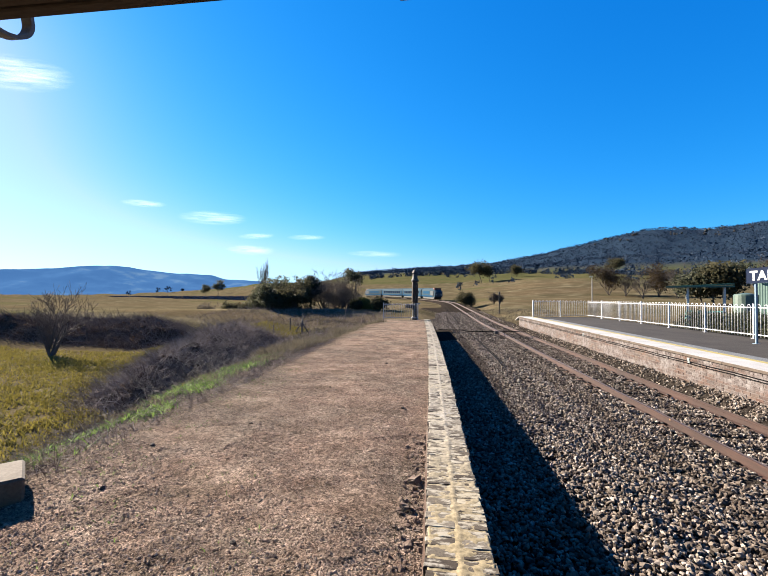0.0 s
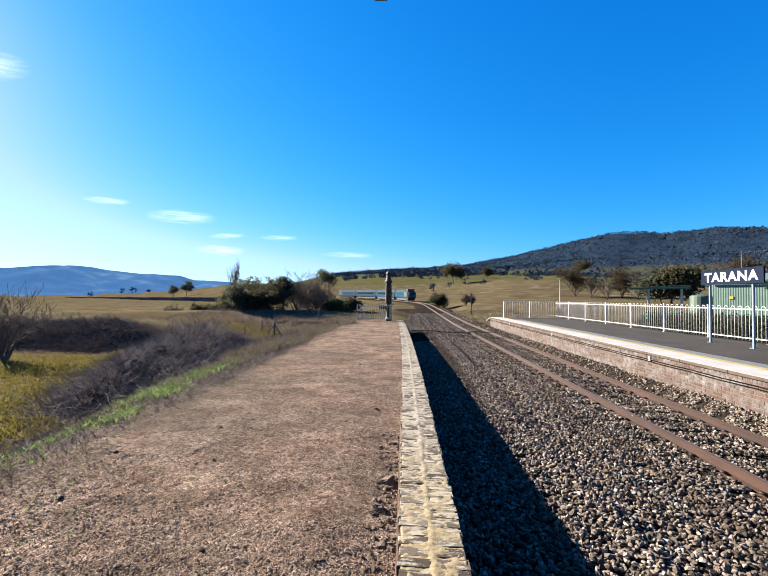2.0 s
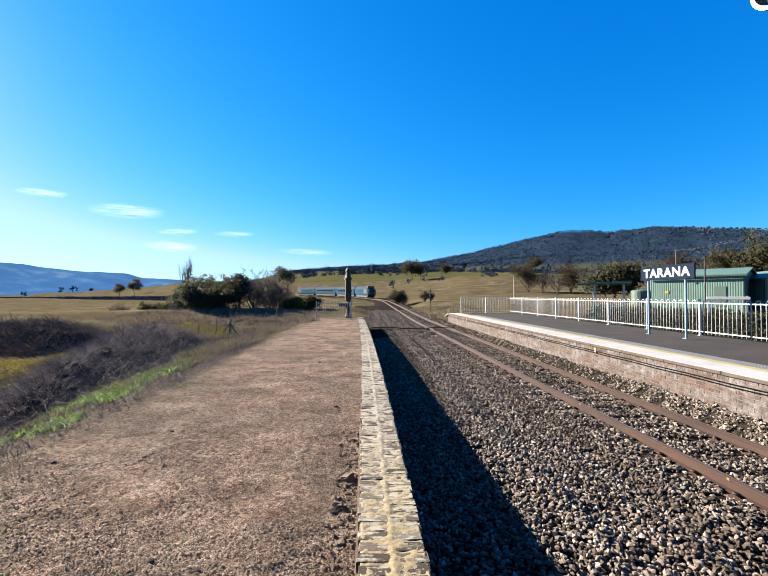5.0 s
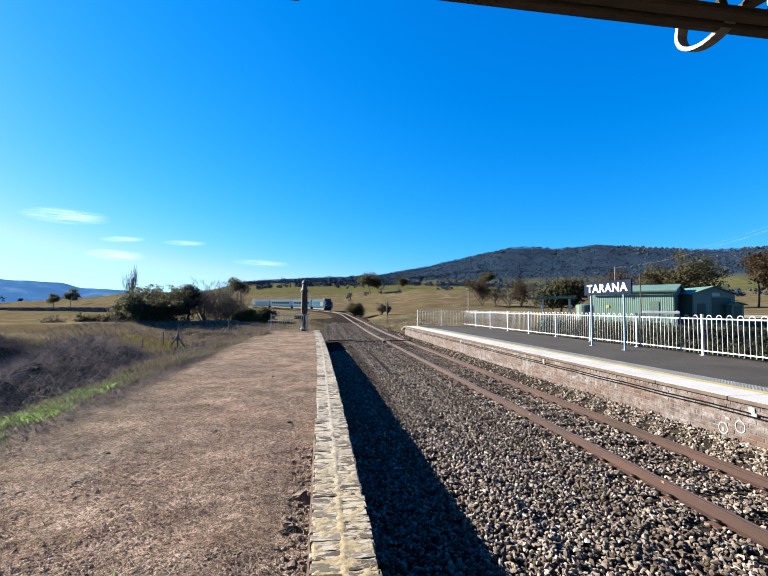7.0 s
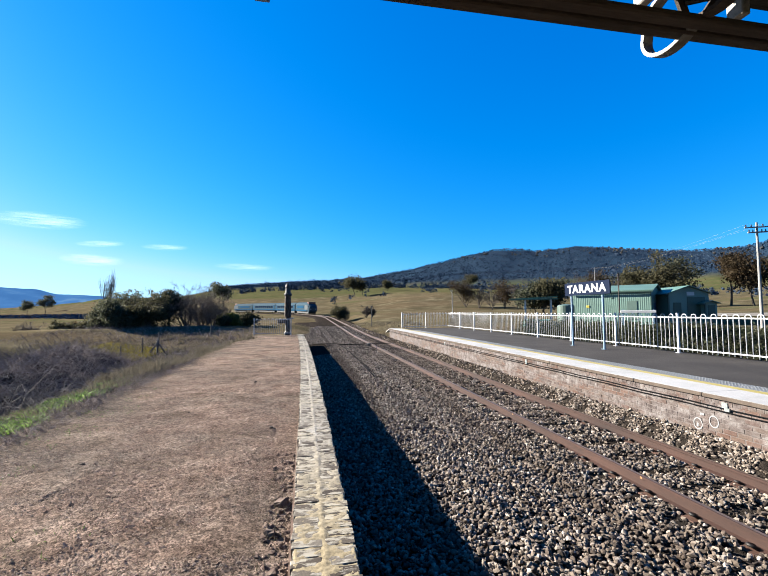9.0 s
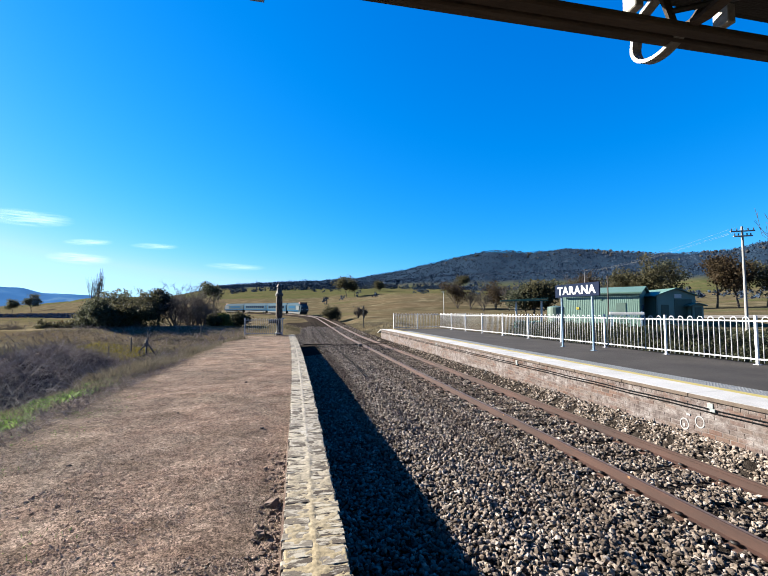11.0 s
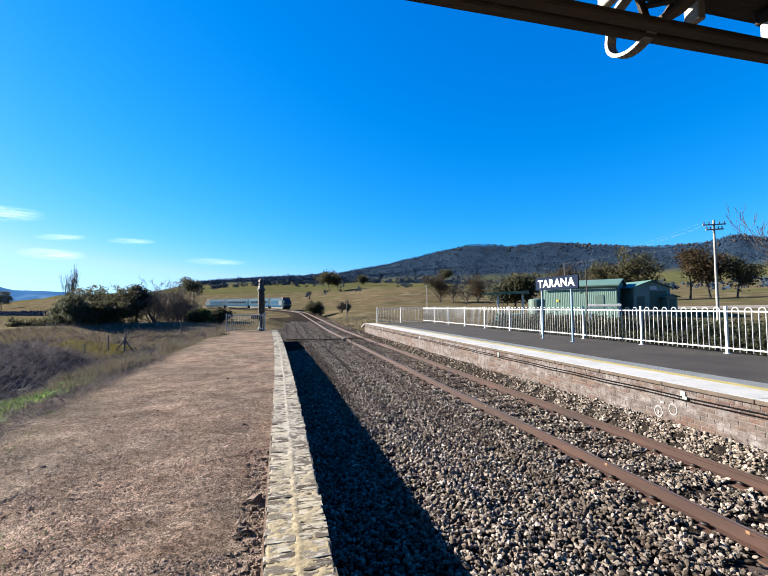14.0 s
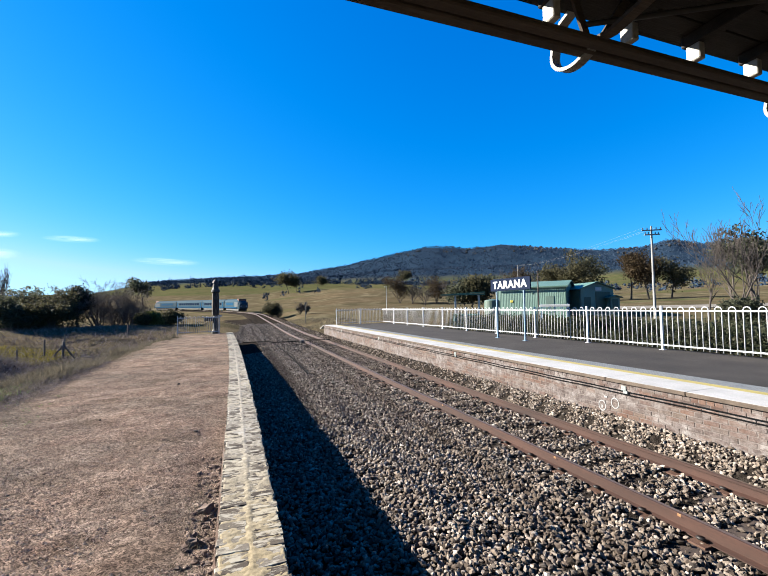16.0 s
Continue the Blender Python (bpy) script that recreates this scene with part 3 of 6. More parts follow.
part("mortar_bed", mortar_bed(), None, coping, "smeared pale lime mortar")

# ---- ballast ----
ICO_V, ICO_F = None, None
_b = bmesh.new()
bmesh.ops.create_icosphere(_b, subdivisions=1, radius=1.0)
ICO_V = np.array([v.co[:] for v in _b.verts])
ICO_F = np.array([[v.index for v in f.verts] for f in _b.faces])
_b.free()
OCT_V = np.array([(1, 0, 0), (0, 1, 0), (-1, 0, 0), (0, -1, 0), (0, 0, 1), (0, 0, -1)], float)
OCT_F = np.array([(0, 1, 4), (1, 2, 4), (2, 3, 4), (3, 0, 4), (1, 0, 5), (2, 1, 5), (3, 2, 5), (0, 3, 5)])


def scatter(name, base_v, base_f, at, size, mat, seed, squash=0.65, wob=0.25, smooth=False):
    """Many small lumps in one mesh: at (n, 3) places, size (n,) radii, each turned and knocked about."""
    rng = np.random.default_rng(seed)
    n, k = len(at), len(base_v)
    ang = rng.uniform(0, 2 * np.pi, (n, 3))
    c, s = np.cos(ang), np.sin(ang)
    z0 = np.zeros(n)
    one = np.ones(n)
    rz = np.stack([np.stack([c[:, 0], -s[:, 0], z0], -1), np.stack([s[:, 0], c[:, 0], z0], -1), np.stack([z0, z0, one], -1)], 1)
    rx = np.stack([np.stack([one, z0, z0], -1), np.stack([z0, c[:, 1], -s[:, 1]], -1), np.stack([z0, s[:, 1], c[:, 1]], -1)], 1)
    rot = rz @ rx
    shape = np.stack([rng.uniform(0.75, 1.3, n), rng.uniform(0.7, 1.1, n), rng.uniform(squash * 0.8, squash * 1.25, n)], -1)
    v = base_v[None] * shape[:, None, :] * (1 + rng.uniform(-wob, wob, (n, k, 1)))
    v = np.einsum("nij,nkj->nki", rot, v) * size[:, None, None] + at[:, None, :]
    f = base_f[None] + (np.arange(n) * k)[:, None, None]
    if name is None:
        return v.reshape(-1, 3), f.reshape(-1, 3)
    return mesh_of(name, v.reshape(-1, 3), f.reshape(-1, 3), mat, smooth)


MAT_STONE = pieces("ballast_stone", [(0.046, 0.037, 0.031), (0.155, 0.121, 0.095), (0.275, 0.217, 0.171), (0.475, 0.386, 0.309), (0.120, 0.093, 0.074), (0.640, 0.540, 0.447), (0.215, 0.162, 0.127), (0.770, 0.672, 0.583), (0.078, 0.063, 0.053), (0.395, 0.318, 0.255)], spec=0.1, fine=35.0, streak=(2.4, 0.035, 1.0))
rng = np.random.default_rng(11)


def ballast_at(n, x0, x1, y0, y1, layers=0.03):
    x, y = rng.uniform(x0, x1, n), rng.uniform(y0, y1, n)
    z = bed_height(x, y) + 0.0155 * np.maximum(0, y - 40)
    return np.stack([x, y, z + rng.uniform(-0.01, layers, n)], -1)


stones = []
near_at = np.concatenate([ballast_at(26000, 0.5, 6.9, 1.8, 6.5, 0.05), ballast_at(2500, 6.4, 6.93, 2.4, 6.5, 0.06)])
mid_at = np.concatenate([ballast_at(21000, 0.5, 6.9, 6.5, 11.0, 0.05), ballast_at(2000, 6.4, 6.93, 6.5, 11.0, 0.06)])
back_at = ballast_at(13000, 0.5, 6.9, -5.9, 1.8, 0.05)
far_at = ballast_at(27000, 0.5, 6.9, 11.0, 24.0, 0.045)
end_at = np.concatenate([ballast_at(16000, 1.6, 6.9, 24.0, 60.0, 0.06), ballast_at(6500, -1.4, 1.6, 32.2, 58.0, 0.02)])


def keep(p):
    """Leaves out stones that would lie in a rail or, mostly, on a sleeper."""
    ph = np.abs((p[:, 1] - 1.0 + 0.327) % 0.654 - 0.327)
    on = (ph < 0.125) & (np.abs(p[:, 0] - 5.57) < 1.24) & (rng.random(len(p)) < 0.85)
    return p[(np.abs(p[:, 0] - 4.82) > 0.11) & (np.abs(p[:, 0] - 6.32) > 0.11) & ~on]


near_at, mid_at, far_at, end_at, back_at = keep(near_at), keep(mid_at), keep(far_at), keep(end_at), keep(back_at)
for nm, at_, lo, hi, bv_, bf_, sd in (("ballast", near_at, 0.016, 0.037, ICO_V, ICO_F, 1), ("ballast", mid_at, 0.021, 0.041, OCT_V, OCT_F, 4), ("ballast", far_at, 0.026, 0.044, OCT_V, OCT_F, 2), ("ballast", end_at, 0.035, 0.07, OCT_V, OCT_F, 3), ("ballast", back_at, 0.028, 0.046, OCT_V, OCT_F, 5)):
    ob = new(nm, scatter(nm, bv_, bf_, at_, rng.uniform(lo, hi, len(at_)), MAT_STONE, sd, 0.62, 0.46 if bv_ is OCT_V else 0.38))
    tagged(ob, "crushed brown and grey stone ballast round the track", "ballast", kind="stuff")

# ---- sleepers, plates, clips, lineside pieces ----
MAT_SLEEPER = grainy("weathered_sleeper_timber", [(0.07, 0.05, 0.04), (0.13, 0.09, 0.07), (0.20, 0.15, 0.12)], 4.0, 50.0, 0.9, 0, 0.6, 0.01, obj=0.25, stretch=(0.3, 3, 3))
MAT_PLATE = grainy("rusty_base_plate", [(0.12, 0.06, 0.04), (0.22, 0.12, 0.08)], 8.0, 80.0, 0.75, 0.2)
MAT_CLIP = plain("dark_rail_clip", (0.03, 0.025, 0.022), 0.6, 0.4)
sleeper_me = brick_mesh("sleeper", 2.42, 0.23, 0.14, 5, MAT_SLEEPER, 0.004, 0.008)
plate_me = brick_mesh("base_plate", 0.36, 0.18, 0.022, 6, MAT_PLATE, 0.001, 0.003)
bmc = bmesh.new()
tube(bmc, [(-0.03, -0.05, 0.0), (-0.03, 0.03, 0.035), (0.0, 0.055, 0.045), (0.03, 0.03, 0.035), (0.03, -0.05, 0.01)], 0.018, 6)
clip_me = bpy.data.meshes.new("rail_clip")
bmc.to_mesh(clip_me)
bmc.free()
clip_me.materials.append(MAT_CLIP)
rs = random.Random(4)
SLEEPERS = [1.0 + 0.654 * i for i in range(-10, 59)]
for y in SLEEPERS:
    z = float(track_mid(y)[1]) - 0.192
    s = new("sleeper", sleeper_me)
    s.parent = track
    s.matrix_basis = pose(5.57 + rs.uniform(-0.03, 0.03), y + rs.uniform(-0.02, 0.02), z + rs.uniform(-0.004, 0.004), 0, 0, rs.uniform(-0.6, 0.6))
    for off in (-0.752, 0.752):
        p = new("base_plate", plate_me)
        p.parent = track
        p.matrix_basis = pose(5.57 + off, y, z + 0.024)
        if y < 26:
            for side in (-1, 1):
                c = new("rail_clip", clip_me)
                c.parent = track
                c.matrix_basis = pose(5.57 + off + side * 0.075, y, z + 0.03, 0, 0, -90 * side)
MAT_BOND = grainy("orange_paint_mark", [(0.40, 0.19, 0.07), (0.50, 0.33, 0.18)], 8.0, 60.0, 0.7)
for y in (8.73, 5.1, 3.22):
    part("paint_mark", boxed(4.779, y - 0.02, -0.695, 4.7835, y + 0.02, -0.662, 0.002), MAT_BOND, track, "orange paint mark on the rail web")
MAT_CABLE = plain("black_cable", (0.012, 0.012, 0.012), 0.95, 0.0, 0.05)
bmc = bmesh.new()
tube(bmc, [(0.6, 30.6, -0.70), (2.2, 30.2, -0.68), (2.7, 29.6, -0.70), (4.5, 29.4, -0.69), (4.7, 29.5, -0.655), (6.7, 29.6, -0.68)], 0.03, 6)
tagged(part("signal_cable", bmc, MAT_CABLE), "thick black signal cable lying across the ballast and track", "cable")
bmc = bmesh.new()
tube(bmc, [(2.62 + 0.12 * math.sin(0.23 * k * 2.0), 15.0 + 2.0 * k, float(bed_height(np.array([2.65]), np.array([15.0 + 2.0 * k]))[0]) + 0.075 + 0.0155 * max(0, 2.0 * k - 25)) for k in range(28)], 0.014, 6)
tagged(part("signal_wire", bmc, MAT_CABLE), "thin dark signal wire running along the ballast", "cable")
MAT_JBOX = plain("black_steel_box", (0.025, 0.025, 0.025), 0.6)
tagged(part("track_connection_box", boxed(4.50, 29.2, -0.83, 4.75, 29.5, -0.63, 0.02), MAT_JBOX), "small black connection box beside the rail", "connection box")

# ---- far platform's edge and wall ----
MAT_SLAB = grainy("tan_concrete_slab", [(0.110, 0.083, 0.063), (0.160, 0.122, 0.094), (0.204, 0.163, 0.127)], 4.0, 50.0, 0.95, 0, 0.4, 0.006)
SLABS = [(y, y + 1.5) for y in [-6.0 + 1.5 * i for i in range(26)]]
for a, b in SLABS:
    b = min(b, 33.0)
    if a < b:
        q = part("edge_slab", boxed(6.90, a + 0.004, ZR - 0.065, 7.74, b - 0.004, ZR + 0.002, 0.008), MAT_SLAB, far_platform, "tan concrete edge slab")
        part("edge_paint", boxed(6.915, a + 0.006, ZR + 0.0025, 7.735, b - 0.006, ZR + 0.006, 0.0), MAT_EDGE_WHITE, q, "white edge paint")
part("yellow_line", boxed(7.745, -6, ZR - 0.05, 7.98, 33.0, ZR, 0.002), MAT_YELLOW, far_platform, "yellow safety line")
# tactile tiles, each with raised domes
for i in range(0, 48):
    y0 = 0.9 + 0.6 * i
    bm = boxed(7.985, y0 + 0.003, ZR - 0.05, 8.45, y0 + 0.597, ZR + 0.001, 0.002)
    if y0 < 17:
        for u in range(6):
            for w in range(9):
                cx, cy = 8.03 + u * 0.075, y0 + 0.045 + w * 0.064
                r = bmesh.ops.create_cone(bm, cap_ends=True, segments=6, radius1=0.018, radius2=0.011, depth=0.006, matrix=Matrix.Translation((cx, cy, ZR + 0.004)))
    part("tactile_tile", bm, MAT_TACTILE, far_platform)
bm = bmesh.new()
box(bm, 6.90, 33.0, ZR - 0.065, 7.74, 33.6, ZR + 0.002)
for v in bm.verts:
    if v.co.y > 33.3:
        v.co.z -= 0.28
        v.co.x -= 0.15 if v.co.x < 7 else 0
part("ramp_slab", bm, MAT_EDGE_WHITE, far_platform, "sloping white end slab")


def wall_brick_material():
    m, n, l, b = material("painted_over_red_brick", 0.9, 0, 0.2)
    geo = n.new("ShaderNodeNewGeometry")
    pos = geo.outputs["Position"]
    inf = n.new("ShaderNodeObjectInfo")
    rnd = n.new("ShaderNodeMath")
    rnd.operation = "ADD"
    l.new(inf.outputs["Random"], rnd.inputs[0])
    l.new(geo.outputs["Random Per Island"], rnd.inputs[1])
    fr = n.new("ShaderNodeMath")
    fr.operation = "FRACT"
    l.new(rnd.outputs[0], fr.inputs[0])
    base = ramp(n, l, fr.outputs[0], [(0.0, (0.10, 0.065, 0.05)), (0.25, (0.22, 0.125, 0.09)), (0.5, (0.29, 0.175, 0.125)), (0.75, (0.26, 0.20, 0.16)), (1.0, (0.15, 0.11, 0.095))])
    hi = noise_tex(n, l, 45.0, 5, 0.7, pos)
    wash = noise_tex(n, l, 2.0, 5, 0.6, pos, (1, 0.4, 1.4))
    cover = ramp(n, l, wash, [(0.38, (0.1, 0.1, 0.1)), (0.56, (0.95, 0.95, 0.95))])
    tone = ramp(n, l, noise_tex(n, l, 6.0, 5, 0.7, pos), [(0.36, (0.15, 0.12, 0.11)), (0.5, (0.33, 0.285, 0.27)), (0.62, (0.54, 0.51, 0.49))])
    col = mix(n, l, cover, base, tone)
    col = mix(n, l, 0.8, col, ramp(n, l, hi, [(0.3, (0.6, 0.6, 0.6)), (0.7, (1.25, 1.25, 1.25))]), "MULTIPLY")
    l.new(mix(n, l, 1.0, col, (0.70 * TONE, 0.68 * TONE, 0.68 * TONE), "MULTIPLY"), b.inputs["Base Color"])
    bump(n, l, b, hi, 0.5, 0.006)
    return m


MAT_WBRICK = wall_brick_material()
MAT_JOINT = grainy("wall_mortar", [(0.17, 0.14, 0.125), (0.30, 0.26, 0.24)], 5.0, 60.0, 0.95)
wall_far = part("wall_far_platform", boxed(6.9455, -6, -1.1, 7.12, 33.0, ZR - 0.067, 0.0), MAT_JOINT)
tagged(wall_far, "pink-red brick platform wall with patches of old whitewash", "wall", kind="structure")
for z in (0.065, 0.012):
    bmc = bmesh.new()
    tube(bmc, [(6.915, -5 + 0.95 * i, z - 0.012 * (i % 2)) for i in range(41)], 0.010, 6)
    tagged(part("wall_cable", bmc, MAT_CABLE), "black cable strung along the brick platform wall", "cable", "cables on the platform wall")
MAT_PALE = grainy("pale_bracket_paint", [(0.300, 0.347, 0.341), (0.432, 0.465, 0.453)], 9.0, 60.0, 0.7)
for y in (5.62, 11.8, 19.4, 27.0):
    bm = boxed(6.925, y - 0.04, 0.05, 6.947, y + 0.06, 0.15, 0.004)
    box(bm, 6.90, y - 0.09, 0.015, 6.93, y - 0.0, 0.07, 0.004)
    tagged(part("cable_bracket", bm, MAT_PALE), "pale painted cable bracket fixed to the brick wall", "bracket", "cable brackets on the wall")
MAT_CHALK = grainy("white_spray_paint", [(0.420, 0.420, 0.420), (0.560, 0.560, 0.560)], 20.0, 90.0, 0.9)


def ring(cy, cz, r, w, dots):
    bm = bmesh.new()
    k = 28
    vs = [[bm.verts.new((6.934, cy + rr * math.cos(t), cz + rr * 1.25 * math.sin(t))) for t in (2 * math.pi * i / k for i in range(k))] for rr in (r - w, r)]
    for i in range(k):
        bm.faces.new((vs[0][i], vs[0][(i + 1) % k], vs[1][(i + 1) % k], vs[1][i]))
    if dots:
        box(bm, 6.932, cy - 0.012, cz - 0.05, 6.935, cy + 0.015, cz + 0.012)
    return bm


for cy, cz, d in ((5.83, -0.215, False), (6.12, -0.315, True)):
    part("painted_ring", ring(cy, cz, 0.085, 0.016, d), MAT_CHALK, wall_far, "white spray-painted ring")
part("painted_tag", boxed(6.932, 6.0, -0.15, 6.935, 6.07, -0.115, 0.0), MAT_CHALK, wall_far)

# ---- hooped steel fences ----
MAT_FENCE = plain("white_fence_paint", (0.82, 0.82, 0.84), 0.45, 0.0, 0.5, 0.04)
BAY = 2.8


def hoop_mesh(pitch, z0, z1, r=0.0125):
    bm = bmesh.new()
    rr = pitch / 2
    pts = [(0, -rr, z0), (0, -rr, z1)]
    pts += [(0, -rr * math.cos(t), z1 + rr * math.sin(t)) for t in (math.pi * k / 8 for k in range(1, 8))]
    pts += [(0, rr, z1), (0, rr, z0)]
    tube(bm, pts, r, 7)
    me = bpy.data.meshes.new("hoop")
    bm.to_mesh(me)
    bm.free()
    me.materials.append(MAT_FENCE)
    return me


def fence_bay(length, hoops, top=1.19, label=""):
    """A bay along +y from its post: post, two rails, and hoops that pair the uprights."""
    ob = empty("fence", (0, 0, 0), label, "fence", "bays of the white platform fence")
    bm = boxed(-0.033, -0.033, 0.0, 0.033, 0.033, top + 0.13, 0.006)
    box(bm, -0.038, -0.038, top + 0.13, 0.038, 0.038, top + 0.15, 0.006)
    box(bm, -0.075, -0.075, 0.0, 0.075, 0.075, 0.012, 0.003)
    part("post", bm, MAT_FENCE, ob)
    part("top_rail", boxed(-0.02, 0.033, top - 0.02, 0.02, length - 0.033, top + 0.02, 0.005), MAT_FENCE, ob)
    part("bottom_rail", boxed(-0.02, 0.033, 0.13, 0.02, length - 0.033, 0.17, 0.005), MAT_FENCE, ob)
    pitch = length / (2 * hoops + 1)
    me = hoop_mesh(pitch, 0.06, top + 0.03)
    for i in range(hoops):
        h = new("hoop", me)
        h.parent = ob
        h.location = (0, pitch * (1.5 + 2 * i), 0)
    return ob


bay = fence_bay(BAY, 8, label="white painted tubular steel fence with hooped tops on the platform")
FENCE_Y = [0.35 + BAY * i for i in range(12)]
for i, y in enumerate(FENCE_Y):
    m = pose(12.4, y, ZR - 0.012)
    if i == 0:
        bay.matrix_basis = m
    else:
        copy_thing(bay, m)
end_len = math.hypot(12.4 - 7.95, 33.95 - 32.75) / 2
end_bay = fence_bay(end_len, 7, label="white hooped steel fence closing off the platform end")
turn = -math.degrees(math.atan2(12.4 - 7.95, 33.95 - 32.75))
end_bay.matrix_basis = pose(7.95, 32.75, ZR - 0.012, 0, 0, turn)
copy_thing(end_bay, pose((7.95 + 12.4) / 2, (32.75 + 33.95) / 2, ZR - 0.012, 0, 0, turn))
# pale fence paint, greyed in its base colour to show it backlit
MAT_GATE = plain("backlit_grey_fence_paint", (0.55, 0.55, 0.58), 0.5)
MAT_FENCE_KEEP = MAT_FENCE
MAT_FENCE = MAT_GATE
gate = fence_bay(2.6, 9, 1.12, "pale hooped steel fence, greyed as backlit, across the disused platform end")
gate.matrix_basis = pose(-0.95, 30.6, 0.0, 0, 0, 90)
gate["group"] = "fence across the old platform"
part("post", boxed(-0.033, 2.567, 0, 0.033, 2.633, 1.27, 0.006), MAT_GATE, gate)
MAT_FENCE = MAT_FENCE_KEEP

# ---- station name board ----
MAT_NAVY = plain("navy_enamel", (0.006, 0.015, 0.045), 0.6, 0.0, 0.05)
MAT_BLUEGREY = plain("blue_grey_post_paint", (0.22, 0.33, 0.43), 0.45)
MAT_LETTER = plain("white_letter_enamel", (0.82, 0.82, 0.82), 0.4, 0, 0.5, 0.03)
sign = empty("station_name_board", (10.92, 14.1, ZR), "navy station name board with white capitals on two blue-grey posts", "sign")


def text_mesh(body, width, height):
    cu = bpy.data.curves.new("lettering", "FONT")
    cu.body = body
    cu.extrude = 0.004
    cu.offset = 0.03
    cu.space_character = 1.1
    ob = new("lettering", cu)
    me = bpy.data.meshes.new_from_object(ob.evaluated_get(bpy.context.evaluated_depsgraph_get()))
    bpy.data.objects.remove(ob)
    co = np.array([v.co[:] for v in me.vertices])
    lo, hi = co.min(0), co.max(0)
    for v in me.vertices:
        v.co.x = (v.co.x - (lo[0] + hi[0]) / 2) / (hi[0] - lo[0]) * width
        v.co.y = (v.co.y - (lo[1] + hi[1]) / 2) / (hi[1] - lo[1]) * height
    return me


# board hangs between 2.30 and 2.79 above the datum; its face looks across the track
board = part("board", boxed(-0.02, -1.27, 2.055, 0.02, 1.27, 2.535, 0.006), MAT_NAVY, sign, "navy enamelled board")
bm = bmesh.new()
for z in (2.05, 2.54):
    box(bm, -0.026, -1.29, z - 0.012, 0.026, 1.29, z + 0.012)
for y in (-1.28, 1.28):
    box(bm, -0.026, y - 0.012, 2.062, 0.026, y + 0.012, 2.528)
part("board_frame", bm, MAT_NAVY, sign)
letters = text_mesh("TARANA", 2.24, 0.33)
letters.materials.append(MAT_LETTER)
lt = part("lettering", letters, None, board, "white capital letters")
lt.matrix_basis = Matrix.Translation((-0.026, 0, 2.295)) @ Matrix(((0, 0, -1, 0), (-1, 0, 0, 0), (0, 1, 0, 0), (0, 0, 0, 1)))
for y in (-0.83, 0.97):
    bm = boxed(0.022, y - 0.032, -0.012, 0.086, y + 0.032, 2.535, 0.008)
    box(bm, -0.02, y - 0.085, -0.012, 0.13, y + 0.085, 0.004)
    part("post", bm, MAT_BLUEGREY, sign)

# ---- signal lamp column at the platform end ----
MAT_BLACK = plain("sooty_black_iron", (0.03, 0.028, 0.027), 0.6, 0.2)
MAT_TIMBER = grainy("peeling_timber_post", [(0.022, 0.014, 0.010), (0.085, 0.050, 0.030), (0.30, 0.235, 0.170)], 5.0, 50.0, 0.85, 0, 0.5, 0.01, stretch=(4, 4, 0.6))
column = empty("signal_column", (-1.20, 31.0, -0.35), "tall peeling timber column with a black iron lamp head", "signal")


def lathe(profile, sides=12, centre=(0, 0)):
    bm = bmesh.new()
    rings = [[bm.verts.new((centre[0] + r * math.cos(t), centre[1] + r * math.sin(t), z)) for t in (2 * math.pi * k / sides for k in range(sides))] for r, z in profile]
    for a, b in zip(rings, rings[1:]):
        for k in range(sides):
            bm.faces.new((a[k], a[(k + 1) % sides], b[(k + 1) % sides], b[k]))
    bm.faces.new(rings[0][::-1])
    bm.faces.new(rings[-1])
    return bm


part("base", lathe([(0.26, 0), (0.26, 0.5), (0.17, 0.62), (0.15, 1.62)], 8), MAT_BLACK, column)
part("shaft", lathe([(0.21, 1.62), (0.25, 1.75), (0.23, 3.05), (0.20, 3.2)], 8), MAT_TIMBER, column, "timber shaft with flaking paint")
part("collar", lathe([(0.19, 3.2), (0.29, 3.26), (0.29, 3.38), (0.22, 3.45)], 12), MAT_BLACK, column)
part("lamp_head", lathe([(0.22, 3.45), (0.19, 3.6), (0.17, 3.85), (0.21, 3.9), (0.19, 4.0), (0.10, 4.12), (0.05, 4.15), (0.05, 4.22), (0.01, 4.25)], 12), MAT_BLACK, column, "black iron lamp head")
bm = boxed(-0.72, -0.16, 1.22, -0.12, 0.14, 1.5, 0.02)
box(bm, -0.66, -0.20, 1.26, -0.44, -0.16, 1.46, 0.01)
part("relay_box", bm, MAT_BLACK, column)
part("ladder_bracket", boxed(0.1, -0.05, 1.52, 0.42, 0.05, 1.60, 0.01), MAT_GATE, column)

# ---- awning over the camera ----
MAT_DARK_TIMBER = grainy("old_brown_awning_timber", [(0.07, 0.05, 0.038), (0.12, 0.088, 0.066), (0.18, 0.135, 0.10)], 3.0, 45.0, 0.85, 0, 0.4, 0.006, stretch=(0.4, 4, 4))
MAT_CREAM = grainy("cream_awning_paint", [(0.55, 0.52, 0.46), (0.72, 0.70, 0.64)], 6.0, 60.0, 0.7)
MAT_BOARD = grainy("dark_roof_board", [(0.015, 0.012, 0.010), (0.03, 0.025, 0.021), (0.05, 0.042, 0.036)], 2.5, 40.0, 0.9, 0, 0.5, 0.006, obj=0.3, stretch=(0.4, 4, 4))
awning = empty("station_awning", (0.012, 1.245, 2.793), "old timber station awning with scrolled iron brackets", "awning", "", -0.6)
